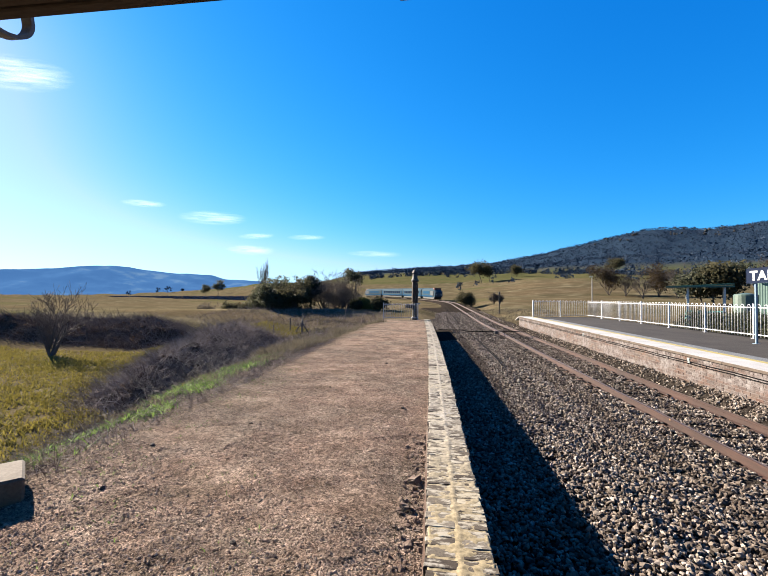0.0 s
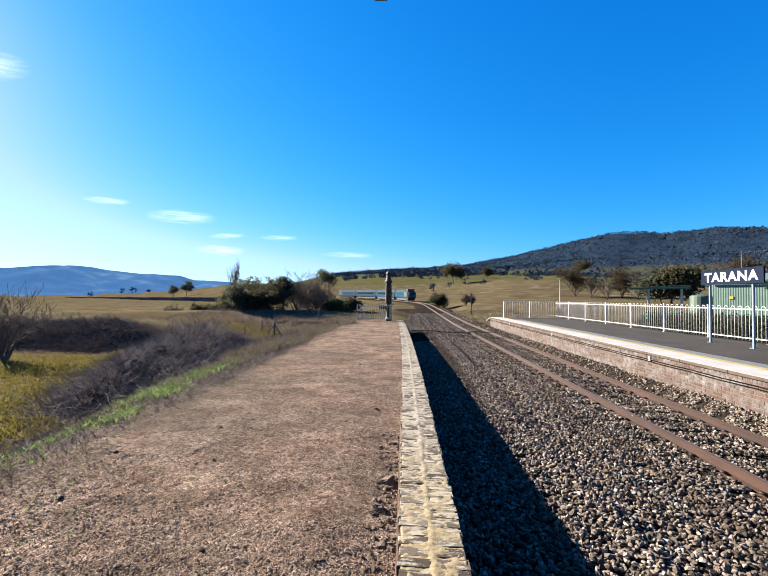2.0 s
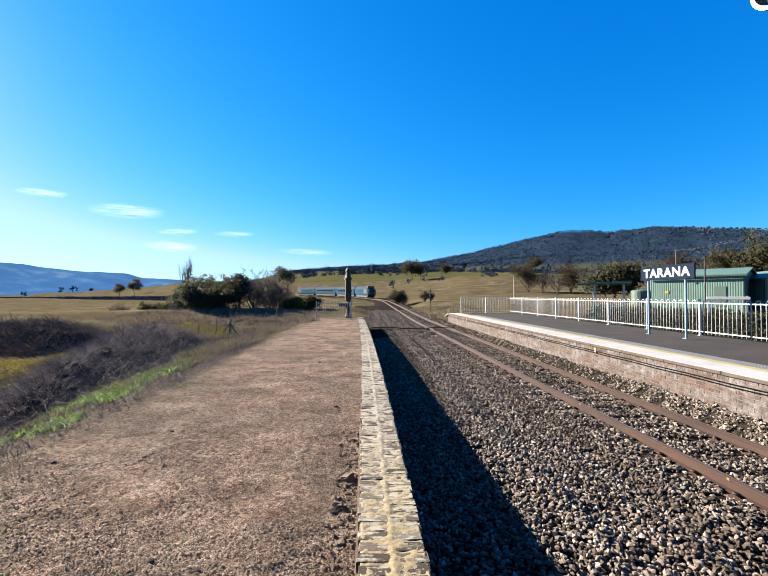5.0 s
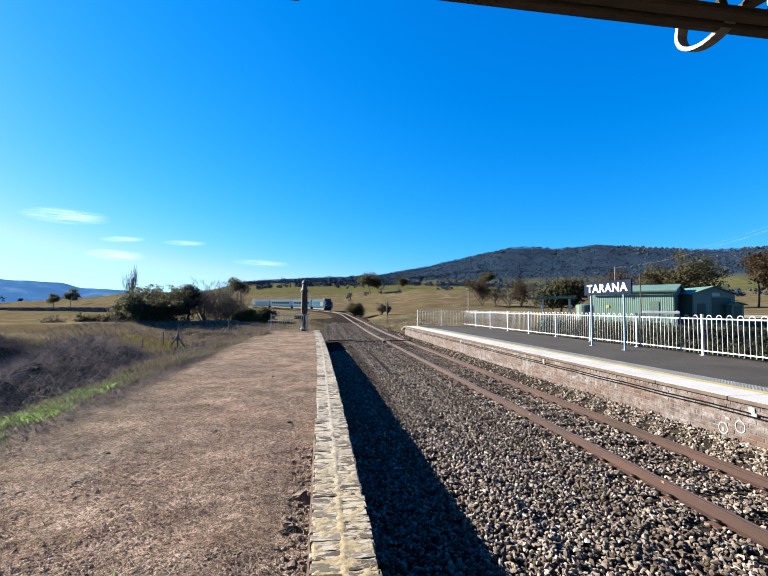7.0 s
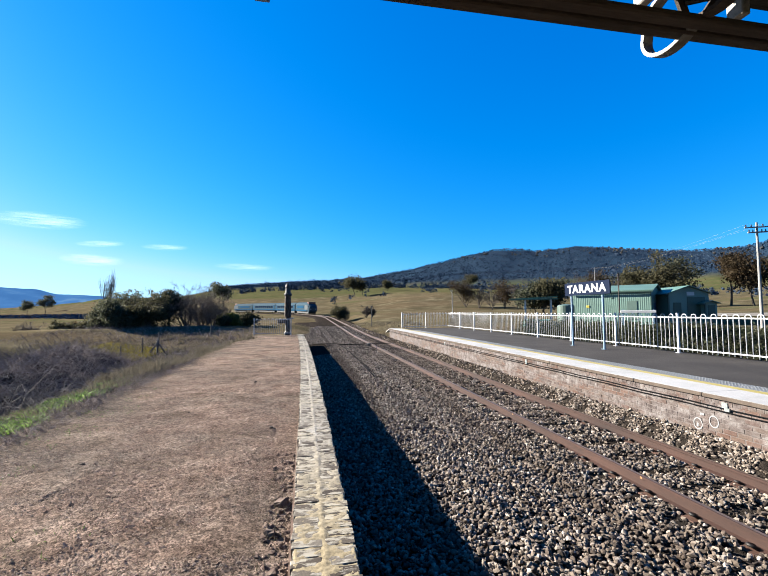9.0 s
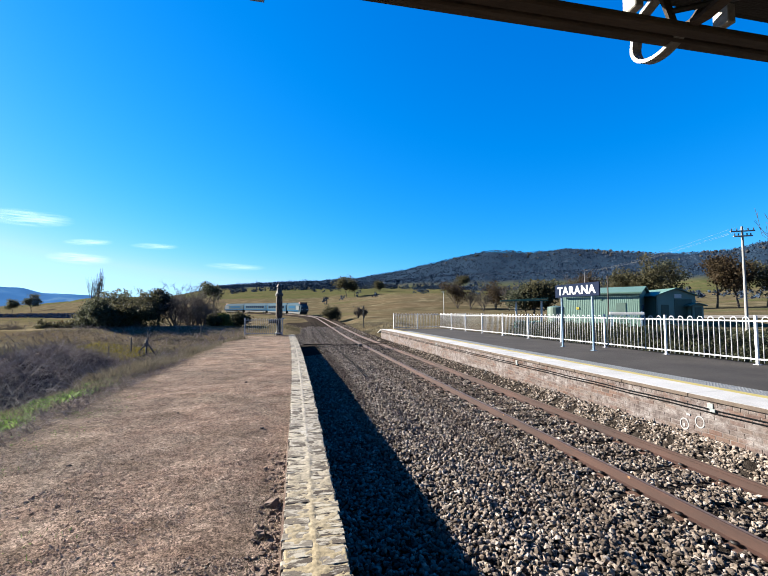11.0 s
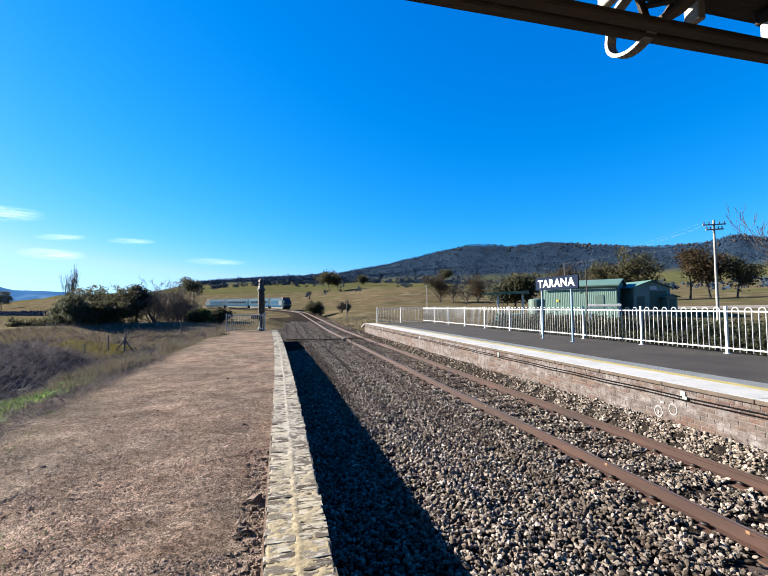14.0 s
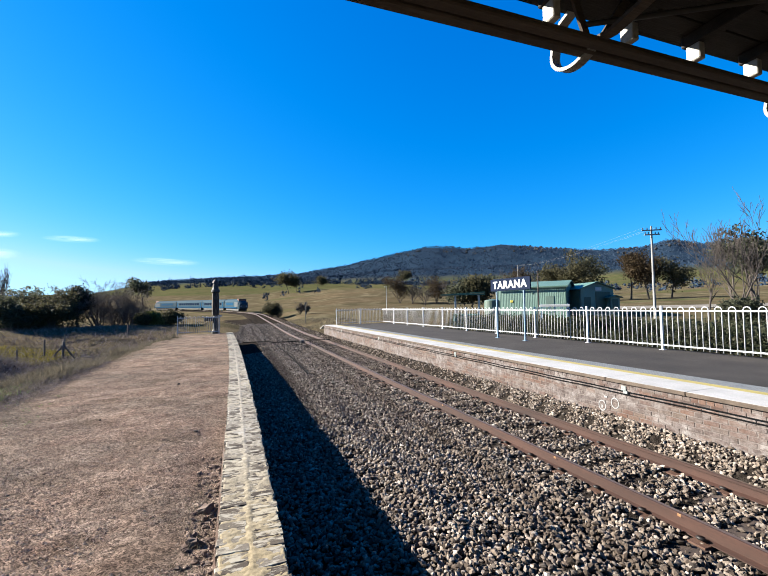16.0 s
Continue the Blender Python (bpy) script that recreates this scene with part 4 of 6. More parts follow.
part("edge_beam", boxed(-5.5, 0.05, 0.0, 6.0, 0.10, 0.035, 0.006), MAT_DARK_TIMBER, awning)
part("inner_beam", boxed(-5.5, -0.01, 0.004, 6.0, 0.042, 0.035, 0.006), MAT_DARK_TIMBER, awning)
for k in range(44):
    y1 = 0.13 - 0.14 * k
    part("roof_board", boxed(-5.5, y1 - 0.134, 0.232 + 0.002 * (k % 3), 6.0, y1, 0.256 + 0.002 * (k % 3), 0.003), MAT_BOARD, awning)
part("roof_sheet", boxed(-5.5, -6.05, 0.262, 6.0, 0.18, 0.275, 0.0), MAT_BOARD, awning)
# cream blocks stand for the sunlit stretch of each rafter
raft_bm = boxed(-0.016, 0.02, -0.02, 0.024, 0.085, 0.062, 0.004)
raft_me = bpy.data.meshes.new("rafter_block")
raft_bm.to_mesh(raft_me)
raft_bm.free()
raft_me.materials.append(MAT_CREAM)
for i in range(26):
    r = new("rafter_block", raft_me)
    r.parent = awning
    r.location = (-5.25 + 0.44 * i, 0, 0.11)
    # rest of the rafter: shade put in by the near-black board colour
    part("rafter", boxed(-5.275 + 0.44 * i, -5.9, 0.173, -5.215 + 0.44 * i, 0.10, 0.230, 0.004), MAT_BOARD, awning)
part("cross_beam", boxed(-5.5, -1.15, 0.06, 6.0, -1.05, 0.105, 0.006), MAT_DARK_TIMBER, awning)


def scroll(back):
    """A flat strap that curls up in front of the beam, and runs back as a brace."""
    bm = bmesh.new()
    path = [(0.13, 0.25), (0.20, 0.225), (0.25, 0.17)]
    for k in range(0, 15):
        t = math.radians(15 - k * 11.5)
        path.append((0.135 + 0.125 * math.cos(t), 0.09 + 0.10 * math.sin(t)))
    if back:
        path = path[-2:] + [(-0.06, 0.02), (-0.5, 0.085), (-1.05, 0.17), (-1.5, 0.225)]
    prev = None
    w, th = 0.024, 0.008
    for i, (y, z) in enumerate(path):
        a, b = path[max(0, i - 1)], path[min(len(path) - 1, i + 1)]
        d = Vector((0, b[0] - a[0], b[1] - a[1])).normalized()
        nrm = Vector((0, -d.z, d.y))
        c = Vector((0, y, z))
        cur = [bm.verts.new(c + Vector((sx * w, 0, 0)) + nrm * sn * th) for sx, sn in ((-1, -1), (1, -1), (1, 1), (-1, 1))]
        if prev:
            for k in range(4):
                bm.faces.new((prev[k], prev[(k + 1) % 4], cur[(k + 1) % 4], cur[k]))
        else:
            bm.faces.new(cur[::-1])
        prev = cur
    bm.faces.new(prev)
    me = bpy.data.meshes.new("brace" if back else "scroll_bracket")
    bm.to_mesh(me)
    bm.free()
    me.materials.append(MAT_DARK_TIMBER if back else MAT_CREAM_IRON)
    return me


MAT_CREAM_IRON = grainy("cream_painted_iron", [(0.32, 0.30, 0.26), (0.46, 0.44, 0.40)], 6.0, 60.0, 0.6)
scroll_me, brace_me = scroll(False), scroll(True)
bm = bmesh.new()
bar(bm, (-0.16, 0.0, 0.235), (-0.02, 0.04, 0.02), 0.035, 0.012, (0, 1, 0))
bar(bm, (0.16, 0.0, 0.235), (0.02, 0.04, 0.02), 0.035, 0.012, (0, 1, 0))
strut_me = bpy.data.meshes.new("bracket_strut")
bm.to_mesh(strut_me)
bm.free()
strut_me.materials.append(MAT_DARK_TIMBER)
for x in (-5.0, -3.36, -1.72, -0.08, 1.56, 3.2, 4.84):
    s = new("scroll_bracket", scroll_me)
    s.parent = awning
    s.location = (x, 0, 0.03 if x == -0.08 else 0.0)
    k = new("brace", brace_me)
    k.parent = awning
    k.location = (x, 0, 0)
    k = new("bracket_strut", strut_me)
    k.parent = awning
    k.location = (x, 0, 0)
bm = bmesh.new()
tube(bm, [(1.5, 0.02, 0.09), (3.6, -1.1, 0.16), (5.4, -2.0, 0.2)], 0.012, 6)
part("tie_rod", bm, MAT_BLACK, awning)

# ---- stone block at the platform's back edge ----
MAT_CONC = grainy("weathered_concrete", [(0.13, 0.095, 0.07), (0.21, 0.165, 0.125), (0.29, 0.24, 0.185)], 3.0, 40.0, 0.95, 0, 0.5, 0.01)
bm = boxed(-0.95, -0.25, -0.05, 0.0, 0.28, 0.235, 0.02)
blk = tagged(part("concrete_block", bm, MAT_CONC), "weathered concrete block lying on the gravel platform", "block")
blk.matrix_basis = pose(-3.56, 3.24, -0.06, 0, 0, 48)
# ---- plants: helpers ----
def top_z(x, y):
    x, y = np.asarray(x, float), np.asarray(y, float)
    z = land_with_bed(x.copy().ravel(), y.copy().ravel()).reshape(x.shape)
    on = (x > -9) & (x < 0) & (y > -6) & (y < 32)
    return np.where(on, np.maximum(z, platform_height(np.clip(x, -9, 0), y)), z)


def polar(az, r):
    return r * math.sin(radians(az)), r * math.cos(radians(az))


def blades(name, at, height, width, mat, seed, lean=0.5):
    """Grass blades and weeds, each bent its own way, in one mesh."""
    g = np.random.default_rng(seed)
    n = len(at)
    a, b = g.uniform(0, 2 * np.pi, n), g.uniform(0, 2 * np.pi, n)
    side = np.stack([np.cos(a), np.sin(a), np.zeros(n)], -1) * (width / 2)[:, None]
    way = np.stack([np.cos(b), np.sin(b), np.zeros(n)], -1) * (height * g.uniform(0, lean, n))[:, None]
    up = np.array([0, 0, 1.0])
    p0, p1, p2 = at, at + way * 0.35 + up * (height * 0.6)[:, None], at + way + up * height[:, None]
    v = np.stack([p0 - side, p0 + side, p1 - side * 0.8, p1 + side * 0.8, p2], 1)
    f = np.array([(0, 1, 3), (0, 3, 2), (2, 3, 4)])[None] + (np.arange(n) * 5)[:, None, None]
    return mesh_of(name, v.reshape(-1, 3), f.reshape(-1, 3), mat)


def canes(name, at, length, radius, mat, seed, droop=1.0, k=4):
    """Arching leafless canes, three-sided, in one mesh."""
    g = np.random.default_rng(seed)
    n = len(at)
    a = g.uniform(0, 2 * np.pi, n)
    tilt = g.uniform(0.1, 1.1, n)
    t = np.linspace(0, 1, k)[None, :]
    out = (np.sin(tilt)[:, None] * t + 0.35 * droop * t ** 2) * length[:, None]
    up = (np.cos(tilt)[:, None] * t - 0.45 * droop * t ** 2.4 * np.sin(tilt)[:, None]) * length[:, None]
    wig = g.normal(0, 0.11, (n, k, 3)) * length[:, None, None] * t[..., None]
    p = at[:, None, :] + np.stack([np.cos(a)[:, None] * out, np.sin(a)[:, None] * out, up], -1) + wig
    r = radius[:, None] * (1 - 0.75 * t)
    ring = [(math.cos(q), math.sin(q)) for q in (0.3, 2.4, 4.5)]
    vs = np.stack([p + np.stack([r * c, r * s * 0.7, r * s * 0.7], -1) for c, s in ring], 2)
    base = (np.arange(n) * k * 3)[:, None]
    f = []
    for i in range(k - 1):
        for j in range(3):
            q = np.array([i * 3 + j, i * 3 + (j + 1) % 3, i * 3 + 3 + (j + 1) % 3, i * 3 + 3 + j])
            f.append(base + q[None])
    return mesh_of(name, vs.reshape(-1, 3), np.concatenate(f), mat)


def limbs(seed, height, levels=4, spread=0.6, first=0.25, kids=4, radius=None, stems=1, gnarl=0.2, rise=0.25):
    """Tapered limb segments of a tree: start, end, two radii; and the tips of the twigs."""
    g = random.Random(seed)
    segs, tips = [], []

    def grow(p, d, length, r, lev):
        n = 4 if lev == 0 else 3
        pts = []
        for i in range(n):
            d = (d + Vector((g.uniform(-gnarl, gnarl), g.uniform(-gnarl, gnarl), g.uniform(-gnarl, gnarl) + rise * 0.2))).normalized()
            q = p + d * (length / n)
            r1 = r * (0.85 if lev == 0 else 0.74)
            segs.append((p, q, r, r1))
            p, r = q, r1
            pts.append((p, d, r))
        if lev >= levels:
            tips.append((p, length))
            return
        for i in range(kids + (1 if lev == 0 else 0)):
            b, bd, br = pts[g.randrange(1 if lev == 0 and first > 0.2 else 0, n)]
            a = g.uniform(0, 2 * math.pi)
            perp = bd.orthogonal().normalized()
            perp = Matrix.Rotation(a, 3, bd) @ perp
            nd = (bd * (1 - spread * g.uniform(0.5, 1.1)) + perp * spread * g.uniform(0.7, 1.3) + Vector((0, 0, rise))).normalized()
            grow(b, nd, length * g.uniform(0.5, 0.78), br * g.uniform(0.55, 0.8), lev + 1)

    for i in range(stems):
        a = g.uniform(0, 2 * math.pi)
        lean = 0.08 if stems == 1 else g.uniform(0.15, 0.55)
        d0 = Vector((math.cos(a) * lean, math.sin(a) * lean, 1)).normalized()
        grow(Vector((g.uniform(-0.1, 0.1) * (stems > 1), g.uniform(-0.1, 0.1) * (stems > 1), 0)), d0, height * (0.5 if levels > 2 else 0.7), (radius or height * 0.022), 0)
    return segs, tips


def wood_mesh(name, segs, mat, sides=5, least=0.0):
    """Limbs with five sides, twigs with three, in one mesh."""
    thick = [q for q in segs if q[2] > max(0.022, least * 1.4)]
    twigs = [q for q in segs if q[2] <= max(0.022, least * 1.4)]
    v, f = np.zeros((0, 3)), np.zeros((0, 4), int)
    for group, k in ((thick, sides), (twigs, 3)):
        if group:
            a, b = wood_arrays(group, k, least)
            v, f = np.concatenate([v, a]), np.concatenate([f, b + len(v)])
    return mesh_of(name, v, f, mat, True)


def wood_arrays(s, sides, least):
    p0, p1 = np.array([q[0][:] for q in s]), np.array([q[1][:] for q in s])
    r0, r1 = np.maximum([q[2] for q in s], least), np.maximum([q[3] for q in s], least)
    d = p1 - p0
    d /= np.linalg.norm(d, axis=1, keepdims=True)
    ref = np.where(np.abs(d[:, 2:3]) < 0.9, np.array([[0, 0, 1.0]]), np.array([[1.0, 0, 0]]))
    u = np.cross(d, ref)
    u /= np.linalg.norm(u, axis=1, keepdims=True)
    w = np.cross(d, u)
    t = np.arange(sides) * 2 * np.pi / sides
    off = u[:, None, :] * np.cos(t)[None, :, None] + w[:, None, :] * np.sin(t)[None, :, None]
    v = np.concatenate([p0[:, None] + off * r0[:, None, None], p1[:, None] + off * r1[:, None, None]], 1)
    f = np.array([(j, (j + 1) % sides, sides + (j + 1) % sides, sides + j) for j in range(sides)])[None] + (np.arange(len(s)) * 2 * sides)[:, None, None]
    return v.reshape(-1, 3), f.reshape(-1, 4)


def leaf_mesh(name, tips, per, size, cloud, mat, seed):
    """A crown of small leaf sprays about the twig tips."""
    g = np.random.default_rng(seed)
    c = np.array([t[0][:] for t in tips])
    n = len(c) * per
    at = np.repeat(c, per, 0) + g.normal(0, cloud, (n, 3)) * np.array([1, 1, 0.75])
    a = g.normal(0, 1, (n, 3))
    a /= np.linalg.norm(a, axis=1, keepdims=True)
    b = np.cross(a, g.normal(0, 1, (n, 3)))
    b /= np.linalg.norm(b, axis=1, keepdims=True)
    s = (size * g.uniform(0.6, 1.4, n))[:, None]
    v = np.stack([at - a * s, at + b * s * 0.5, at + a * s, at - b * s * 0.5], 1)
    f = np.array([(0, 1, 2, 3)])[None] + (np.arange(n) * 4)[:, None, None]
    return mesh_of(name, v.reshape(-1, 3), f.reshape(-1, 4), mat)


MAT_BARK = grainy("grey_brown_bark", [(0.07, 0.055, 0.045), (0.12, 0.095, 0.08), (0.19, 0.16, 0.135)], 6.0, 40.0, 0.95)
MAT_TWIG = grainy("bare_winter_twigs", [(0.12, 0.095, 0.085), (0.18, 0.145, 0.13), (0.24, 0.20, 0.18)], 2.0, 20.0, 0.95)
MAT_TWIG_WARM = grainy("warm_brown_twigs", [(0.085, 0.068, 0.058), (0.125, 0.102, 0.088), (0.165, 0.138, 0.120)], 2.0, 20.0, 0.95)
MAT_LEAF_DARK = leafy("dark_eucalypt_leaves", [(0.062, 0.074, 0.044), (0.120, 0.130, 0.080), (0.190, 0.195, 0.128)])
MAT_LEAF_OLIVE = leafy("olive_brown_leaves", [(0.068, 0.068, 0.037), (0.130, 0.122, 0.066), (0.190, 0.172, 0.096)])
MAT_LEAF_RUST = leafy("rusty_winter_leaves", [(0.065, 0.045, 0.024), (0.10, 0.07, 0.038), (0.12, 0.09, 0.048)])
MAT_LEAF_GREEN = leafy("bright_green_weeds", [(0.12, 0.19, 0.05), (0.25, 0.38, 0.09), (0.42, 0.56, 0.20)])
MAT_LEAF_LIME = leafy("yellow_green_leaves", [(0.14, 0.155, 0.04), (0.25, 0.25, 0.07), (0.34, 0.33, 0.11)])
MAT_CYPRESS = leafy("blue_black_conifer_leaves", [(0.02, 0.03, 0.024), (0.045, 0.055, 0.042)])
MAT_CANE = pieces("purple_brown_canes", [(0.140, 0.096, 0.088), (0.260, 0.190, 0.172), (0.470, 0.385, 0.350), (0.200, 0.138, 0.124), (0.660, 0.560, 0.515), (0.120, 0.082, 0.076)], spec=0.05, fine=8.0)
# darker copy of the canes: the far thicket's shade is in its colour
MAT_CANE_SHADED = pieces("shaded_bramble_canes", [(0.140, 0.108, 0.100), (0.240, 0.192, 0.176), (0.420, 0.350, 0.320)], spec=0.0, fine=8.0)
MAT_YGRASS = leafy("yellow_winter_grass", [(0.25, 0.205, 0.045), (0.37, 0.305, 0.065), (0.47, 0.385, 0.095), (0.19, 0.185, 0.042)], 0.8, 0.3)
MAT_DRYGRASS = leafy("straw_dry_grass", [(0.16, 0.134, 0.092), (0.25, 0.212, 0.145), (0.37, 0.315, 0.225)], 0.8, 0.3)
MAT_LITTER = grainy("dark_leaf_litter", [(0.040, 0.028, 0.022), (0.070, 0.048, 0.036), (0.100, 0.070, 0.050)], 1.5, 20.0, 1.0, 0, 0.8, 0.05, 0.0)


def tree(name, label, at, height, seed, leaf=None, bare=None, size=0.2, per=60, cloud=0.5, category="tree", group="", least=0.0, sink=0.15, **shape):
    z = float(top_z(np.array([at[0]]), np.array([at[1]]))[0])
    ob = empty(name, (at[0], at[1], z - sink), label, category, group)
    segs, tips = limbs(seed, height, **shape)
    top = max(p[0].z for p in tips)
    k = height / top
    segs = [(a * k, b * k, r, q) for a, b, r, q in segs]
    tips = [(p * k, l) for p, l in tips]
    part("trunk", wood_mesh("trunk", segs, bare or MAT_BARK, 5, least), None, ob)
    if leaf:
        part("crown", leaf_mesh("crown", tips, per, size, cloud, leaf, seed), None, ob)
    return ob


# ---- the bank and the low field: thickets, weeds, grass ----
def inside(poly, x, y):
    c = np.zeros(len(x), bool)
    for (x0, y0), (x1, y1) in zip(poly, poly[1:] + poly[:1]):
        c ^= ((y0 > y) != (y1 > y)) & (x < (x1 - x0) * (y - y0) / (y1 - y0 + 1e-9) + x0)
    return c


def in_poly(poly, n, g):
    xs, ys = zip(*poly)
    x, y = g.uniform(min(xs), max(xs), 4 * n), g.uniform(min(ys), max(ys), 4 * n)
    k = inside(poly, x, y)
    return x[k][:n], y[k][:n]


THICKET = [(-12.4, 12.4), (-10.8, 11.8), (-9.2, 12.0), (-8.8, 14.3), (-8.8, 17.0), (-9.2, 23.0), (-10.5, 32.0), (-19.0, 34.0), (-17.0, 23.0), (-14.0, 15.5)]
THICKET_FAR = [(-44.0, 26.0), (-34.0, 26.0), (-27.0, 26.0), (-20.0, 25.5), (-18.6, 33.0), (-25.0, 39.0), (-34.0, 34.0), (-44.0, 31.0)]


def mound(poly, h, seed):
    """Low dense undergrowth that carries a thicket's canes."""
    xs, ys = zip(*poly)
    nx, ny = 60, 90
    gx, gy = np.meshgrid(np.linspace(min(xs), max(xs), nx), np.linspace(min(ys), max(ys), ny))
    e = np.full(gx.shape, 1e9)
    for (x0, y0), (x1, y1) in zip(poly, poly[1:] + poly[:1]):
        t = np.clip(((gx - x0) * (x1 - x0) + (gy - y0) * (y1 - y0)) / ((x1 - x0) ** 2 + (y1 - y0) ** 2), 0, 1)
        e = np.minimum(e, np.hypot(gx - x0 - t * (x1 - x0), gy - y0 - t * (y1 - y0)))
    inn = inside(poly, gx.ravel(), gy.ravel()).reshape(gx.shape)
    d = np.where(inn, e, -e)
    g0 = top_z(gx, gy)
    z = g0 - 0.25 + (h + 0.25) * smooth_step(-0.4, 4.2, d) * (0.85 + 0.3 * fbm(gx, gy, 0.5, seed, 4)) + 0.22 * fbm(gx, gy, 1.9, seed, 4)
    idx = np.arange(nx * ny).reshape(ny, nx)
    q = np.stack([idx[:-1, :-1], idx[:-1, 1:], idx[1:, 1:], idx[1:, :-1]], -1).reshape(-1, 4)
    v = np.stack([gx, gy, z], -1).reshape(-1, 3)
    keepq = (d.ravel()[q] > -0.4).all(1)
    return v, q[keepq]


def thicket(name, poly, h, n, length, radius, seed, label, cane):
    v, q = mound(poly, h, seed)
    g = np.random.default_rng(int(seed * 10))
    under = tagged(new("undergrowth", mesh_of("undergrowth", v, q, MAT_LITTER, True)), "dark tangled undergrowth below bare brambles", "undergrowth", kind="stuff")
    cells = q[g.integers(0, len(q), n)]
    w = g.dirichlet((1, 1, 1, 1), n)
    at = (v[cells] * w[..., None]).sum(1) - np.array([0, 0, 0.1])
    ob = new(name, canes(name, at, g.uniform(*length, n), g.uniform(*radius, n), cane, int(seed * 7), 1.3, 3))
    return tagged(ob, label, "brambles", kind="stuff")


thicket("bramble_thicket", THICKET, 1.9, 29000, (0.35, 0.95), (0.006, 0.014), 3.0, "bare purple-brown bramble thicket covering the bank", MAT_CANE)
thicket("bramble_thicket", THICKET_FAR, 1.2, 9500, (0.5, 1.2), (0.011, 0.022), 6.0, "leafless brambles beyond the yellow grass, coloured darker as in shade", MAT_CANE_SHADED)

g = np.random.default_rng(21)


def sward(name, poly, n, h, w, mat, seed, label, category="grass", lean=1.2, patch=None, tuft=0, spread=0.12):
    gg = np.random.default_rng(seed)
    x, y = in_poly(poly, n, gg)
    if patch is not None:
        k = fbm(x, y, patch, seed, 3) > 0.02
        x, y = x[k], y[k]
    if tuft:
        x, y = np.repeat(x[::tuft], tuft), np.repeat(y[::tuft], tuft)
        x, y = x + gg.normal(0, spread, len(x)), y + gg.normal(0, spread, len(y))
    z = top_z(x, y)
    ob = new(name, blades(name, np.stack([x, y, z - 0.02], -1), gg.uniform(*h, len(x)), gg.uniform(*w, len(x)), mat, seed, lean))
    return tagged(ob, label, category, kind="stuff")


sward("yellow_grass", [(-24, 6), (-6.0, 5.2), (-5.8, 10.4), (-8.4, 10.8), (-12.4, 13), (-15.4, 21.5), (-18, 32), (-22, 34), (-19, 25), (-22, 24.5), (-36, 25), (-36, 8)], 80000, (0.04, 0.2), (0.018, 0.055), MAT_YGRASS, 31, "matted yellow winter grass in the low field", "grass", 1.7, None, 16, 0.2)
sward("yellow_grass", [(-20, 36), (-13, 34.5), (-12, 40), (-18, 43)], 5000, (0.08, 0.25), (0.03, 0.07), MAT_YGRASS, 32, "patch of yellow grass beside the brambles")
sward("green_weeds", [(-6.4, 3.4), (-4.1, 3.4), (-4.2, 8.0), (-4.5, 12.0), (-4.6, 16.5), (-8.4, 19.0), (-7.6, 10.6)], 38000, (0.03, 0.15), (0.012, 0.034), MAT_LEAF_GREEN, 33, "fresh green weeds on the platform bank", "weeds", 1.8, 0.7, 12, 0.13)
sward("dry_grass", [(-5.6, 2.5), (-3.6, 2.0), (-4.1, 8.0), (-4.0, 14.0), (-3.6, 29.0), (-6.0, 31.0), (-6.2, 10.0)], 22000, (0.04, 0.22), (0.006, 0.016), MAT_DRYGRASS, 34, "straw-coloured dry grass along the gravel's edge", "grass", 1.6, 0.6, 9, 0.09)
sward("dry_grass", [(-6.6, 12.5), (-4.5, 12.8), (-4.35, 17.0), (-4.5, 22.0), (-7.5, 24.0)], 20000, (0.12, 0.45), (0.010, 0.022), MAT_DRYGRASS, 35, "tall dry tussocks at the platform's back edge", "grass", 1.4, 0.4, 60, 0.16)
sward("dry_grass", [(-9.0, 24.0), (-3.2, 25.0), (-2.6, 31.0), (-4.0, 40.0), (-16, 55), (-20, 40)], 16000, (0.08, 0.34), (0.02, 0.05), MAT_DRYGRASS, 36, "rough dry grass beyond the platform", "grass", 1.2, 0.4, 40, 0.22)
sward("green_weeds", [(-3.4, 2.0), (-1.2, 2.2), (-1.0, 3.6), (-3.2, 4.2)], 500, (0.02, 0.06), (0.004, 0.012), MAT_LEAF_GREEN, 37, "sparse green weeds in the gravel", "weeds", 1.2, 1.4)
sward("dry_grass", [(0.7, 31.0), (3.2, 31.0), (3.4, 70.0), (-6.0, 75.0), (-4.0, 40.0)], 5000, (0.06, 0.2), (0.02, 0.05), MAT_DRYGRASS, 38, "dry grass on the trackside beyond the platform", "grass", 0.8, 0.4)
sward("dry_grass", [(7.5, 36.0), (12.0, 35.0), (16.0, 60.0), (9.0, 75.0)], 7000, (0.12, 0.4), (0.02, 0.05), MAT_DRYGRASS, 39, "dry grass and scrub past the far platform", "grass", 0.8, 0.4)
sward("dry_grass", [(-0.34, 2.0), (-0.06, 2.0), (-0.06, 4.8), (-0.25, 4.8)], 420, (0.02, 0.09), (0.003, 0.006), MAT_DRYGRASS, 40, "straw and dead grass along the coping", "grass", 1.6)
sward("dry_grass", [(-4.2, 2.6), (-2.2, 2.4), (-1.9, 6.0), (-2.4, 14.0), (-4.0, 16.0)], 2600, (0.01, 0.05), (0.004, 0.010), MAT_DRYGRASS, 44, "thin straw scattered over the gravel", "grass", 2.5, 0.7)
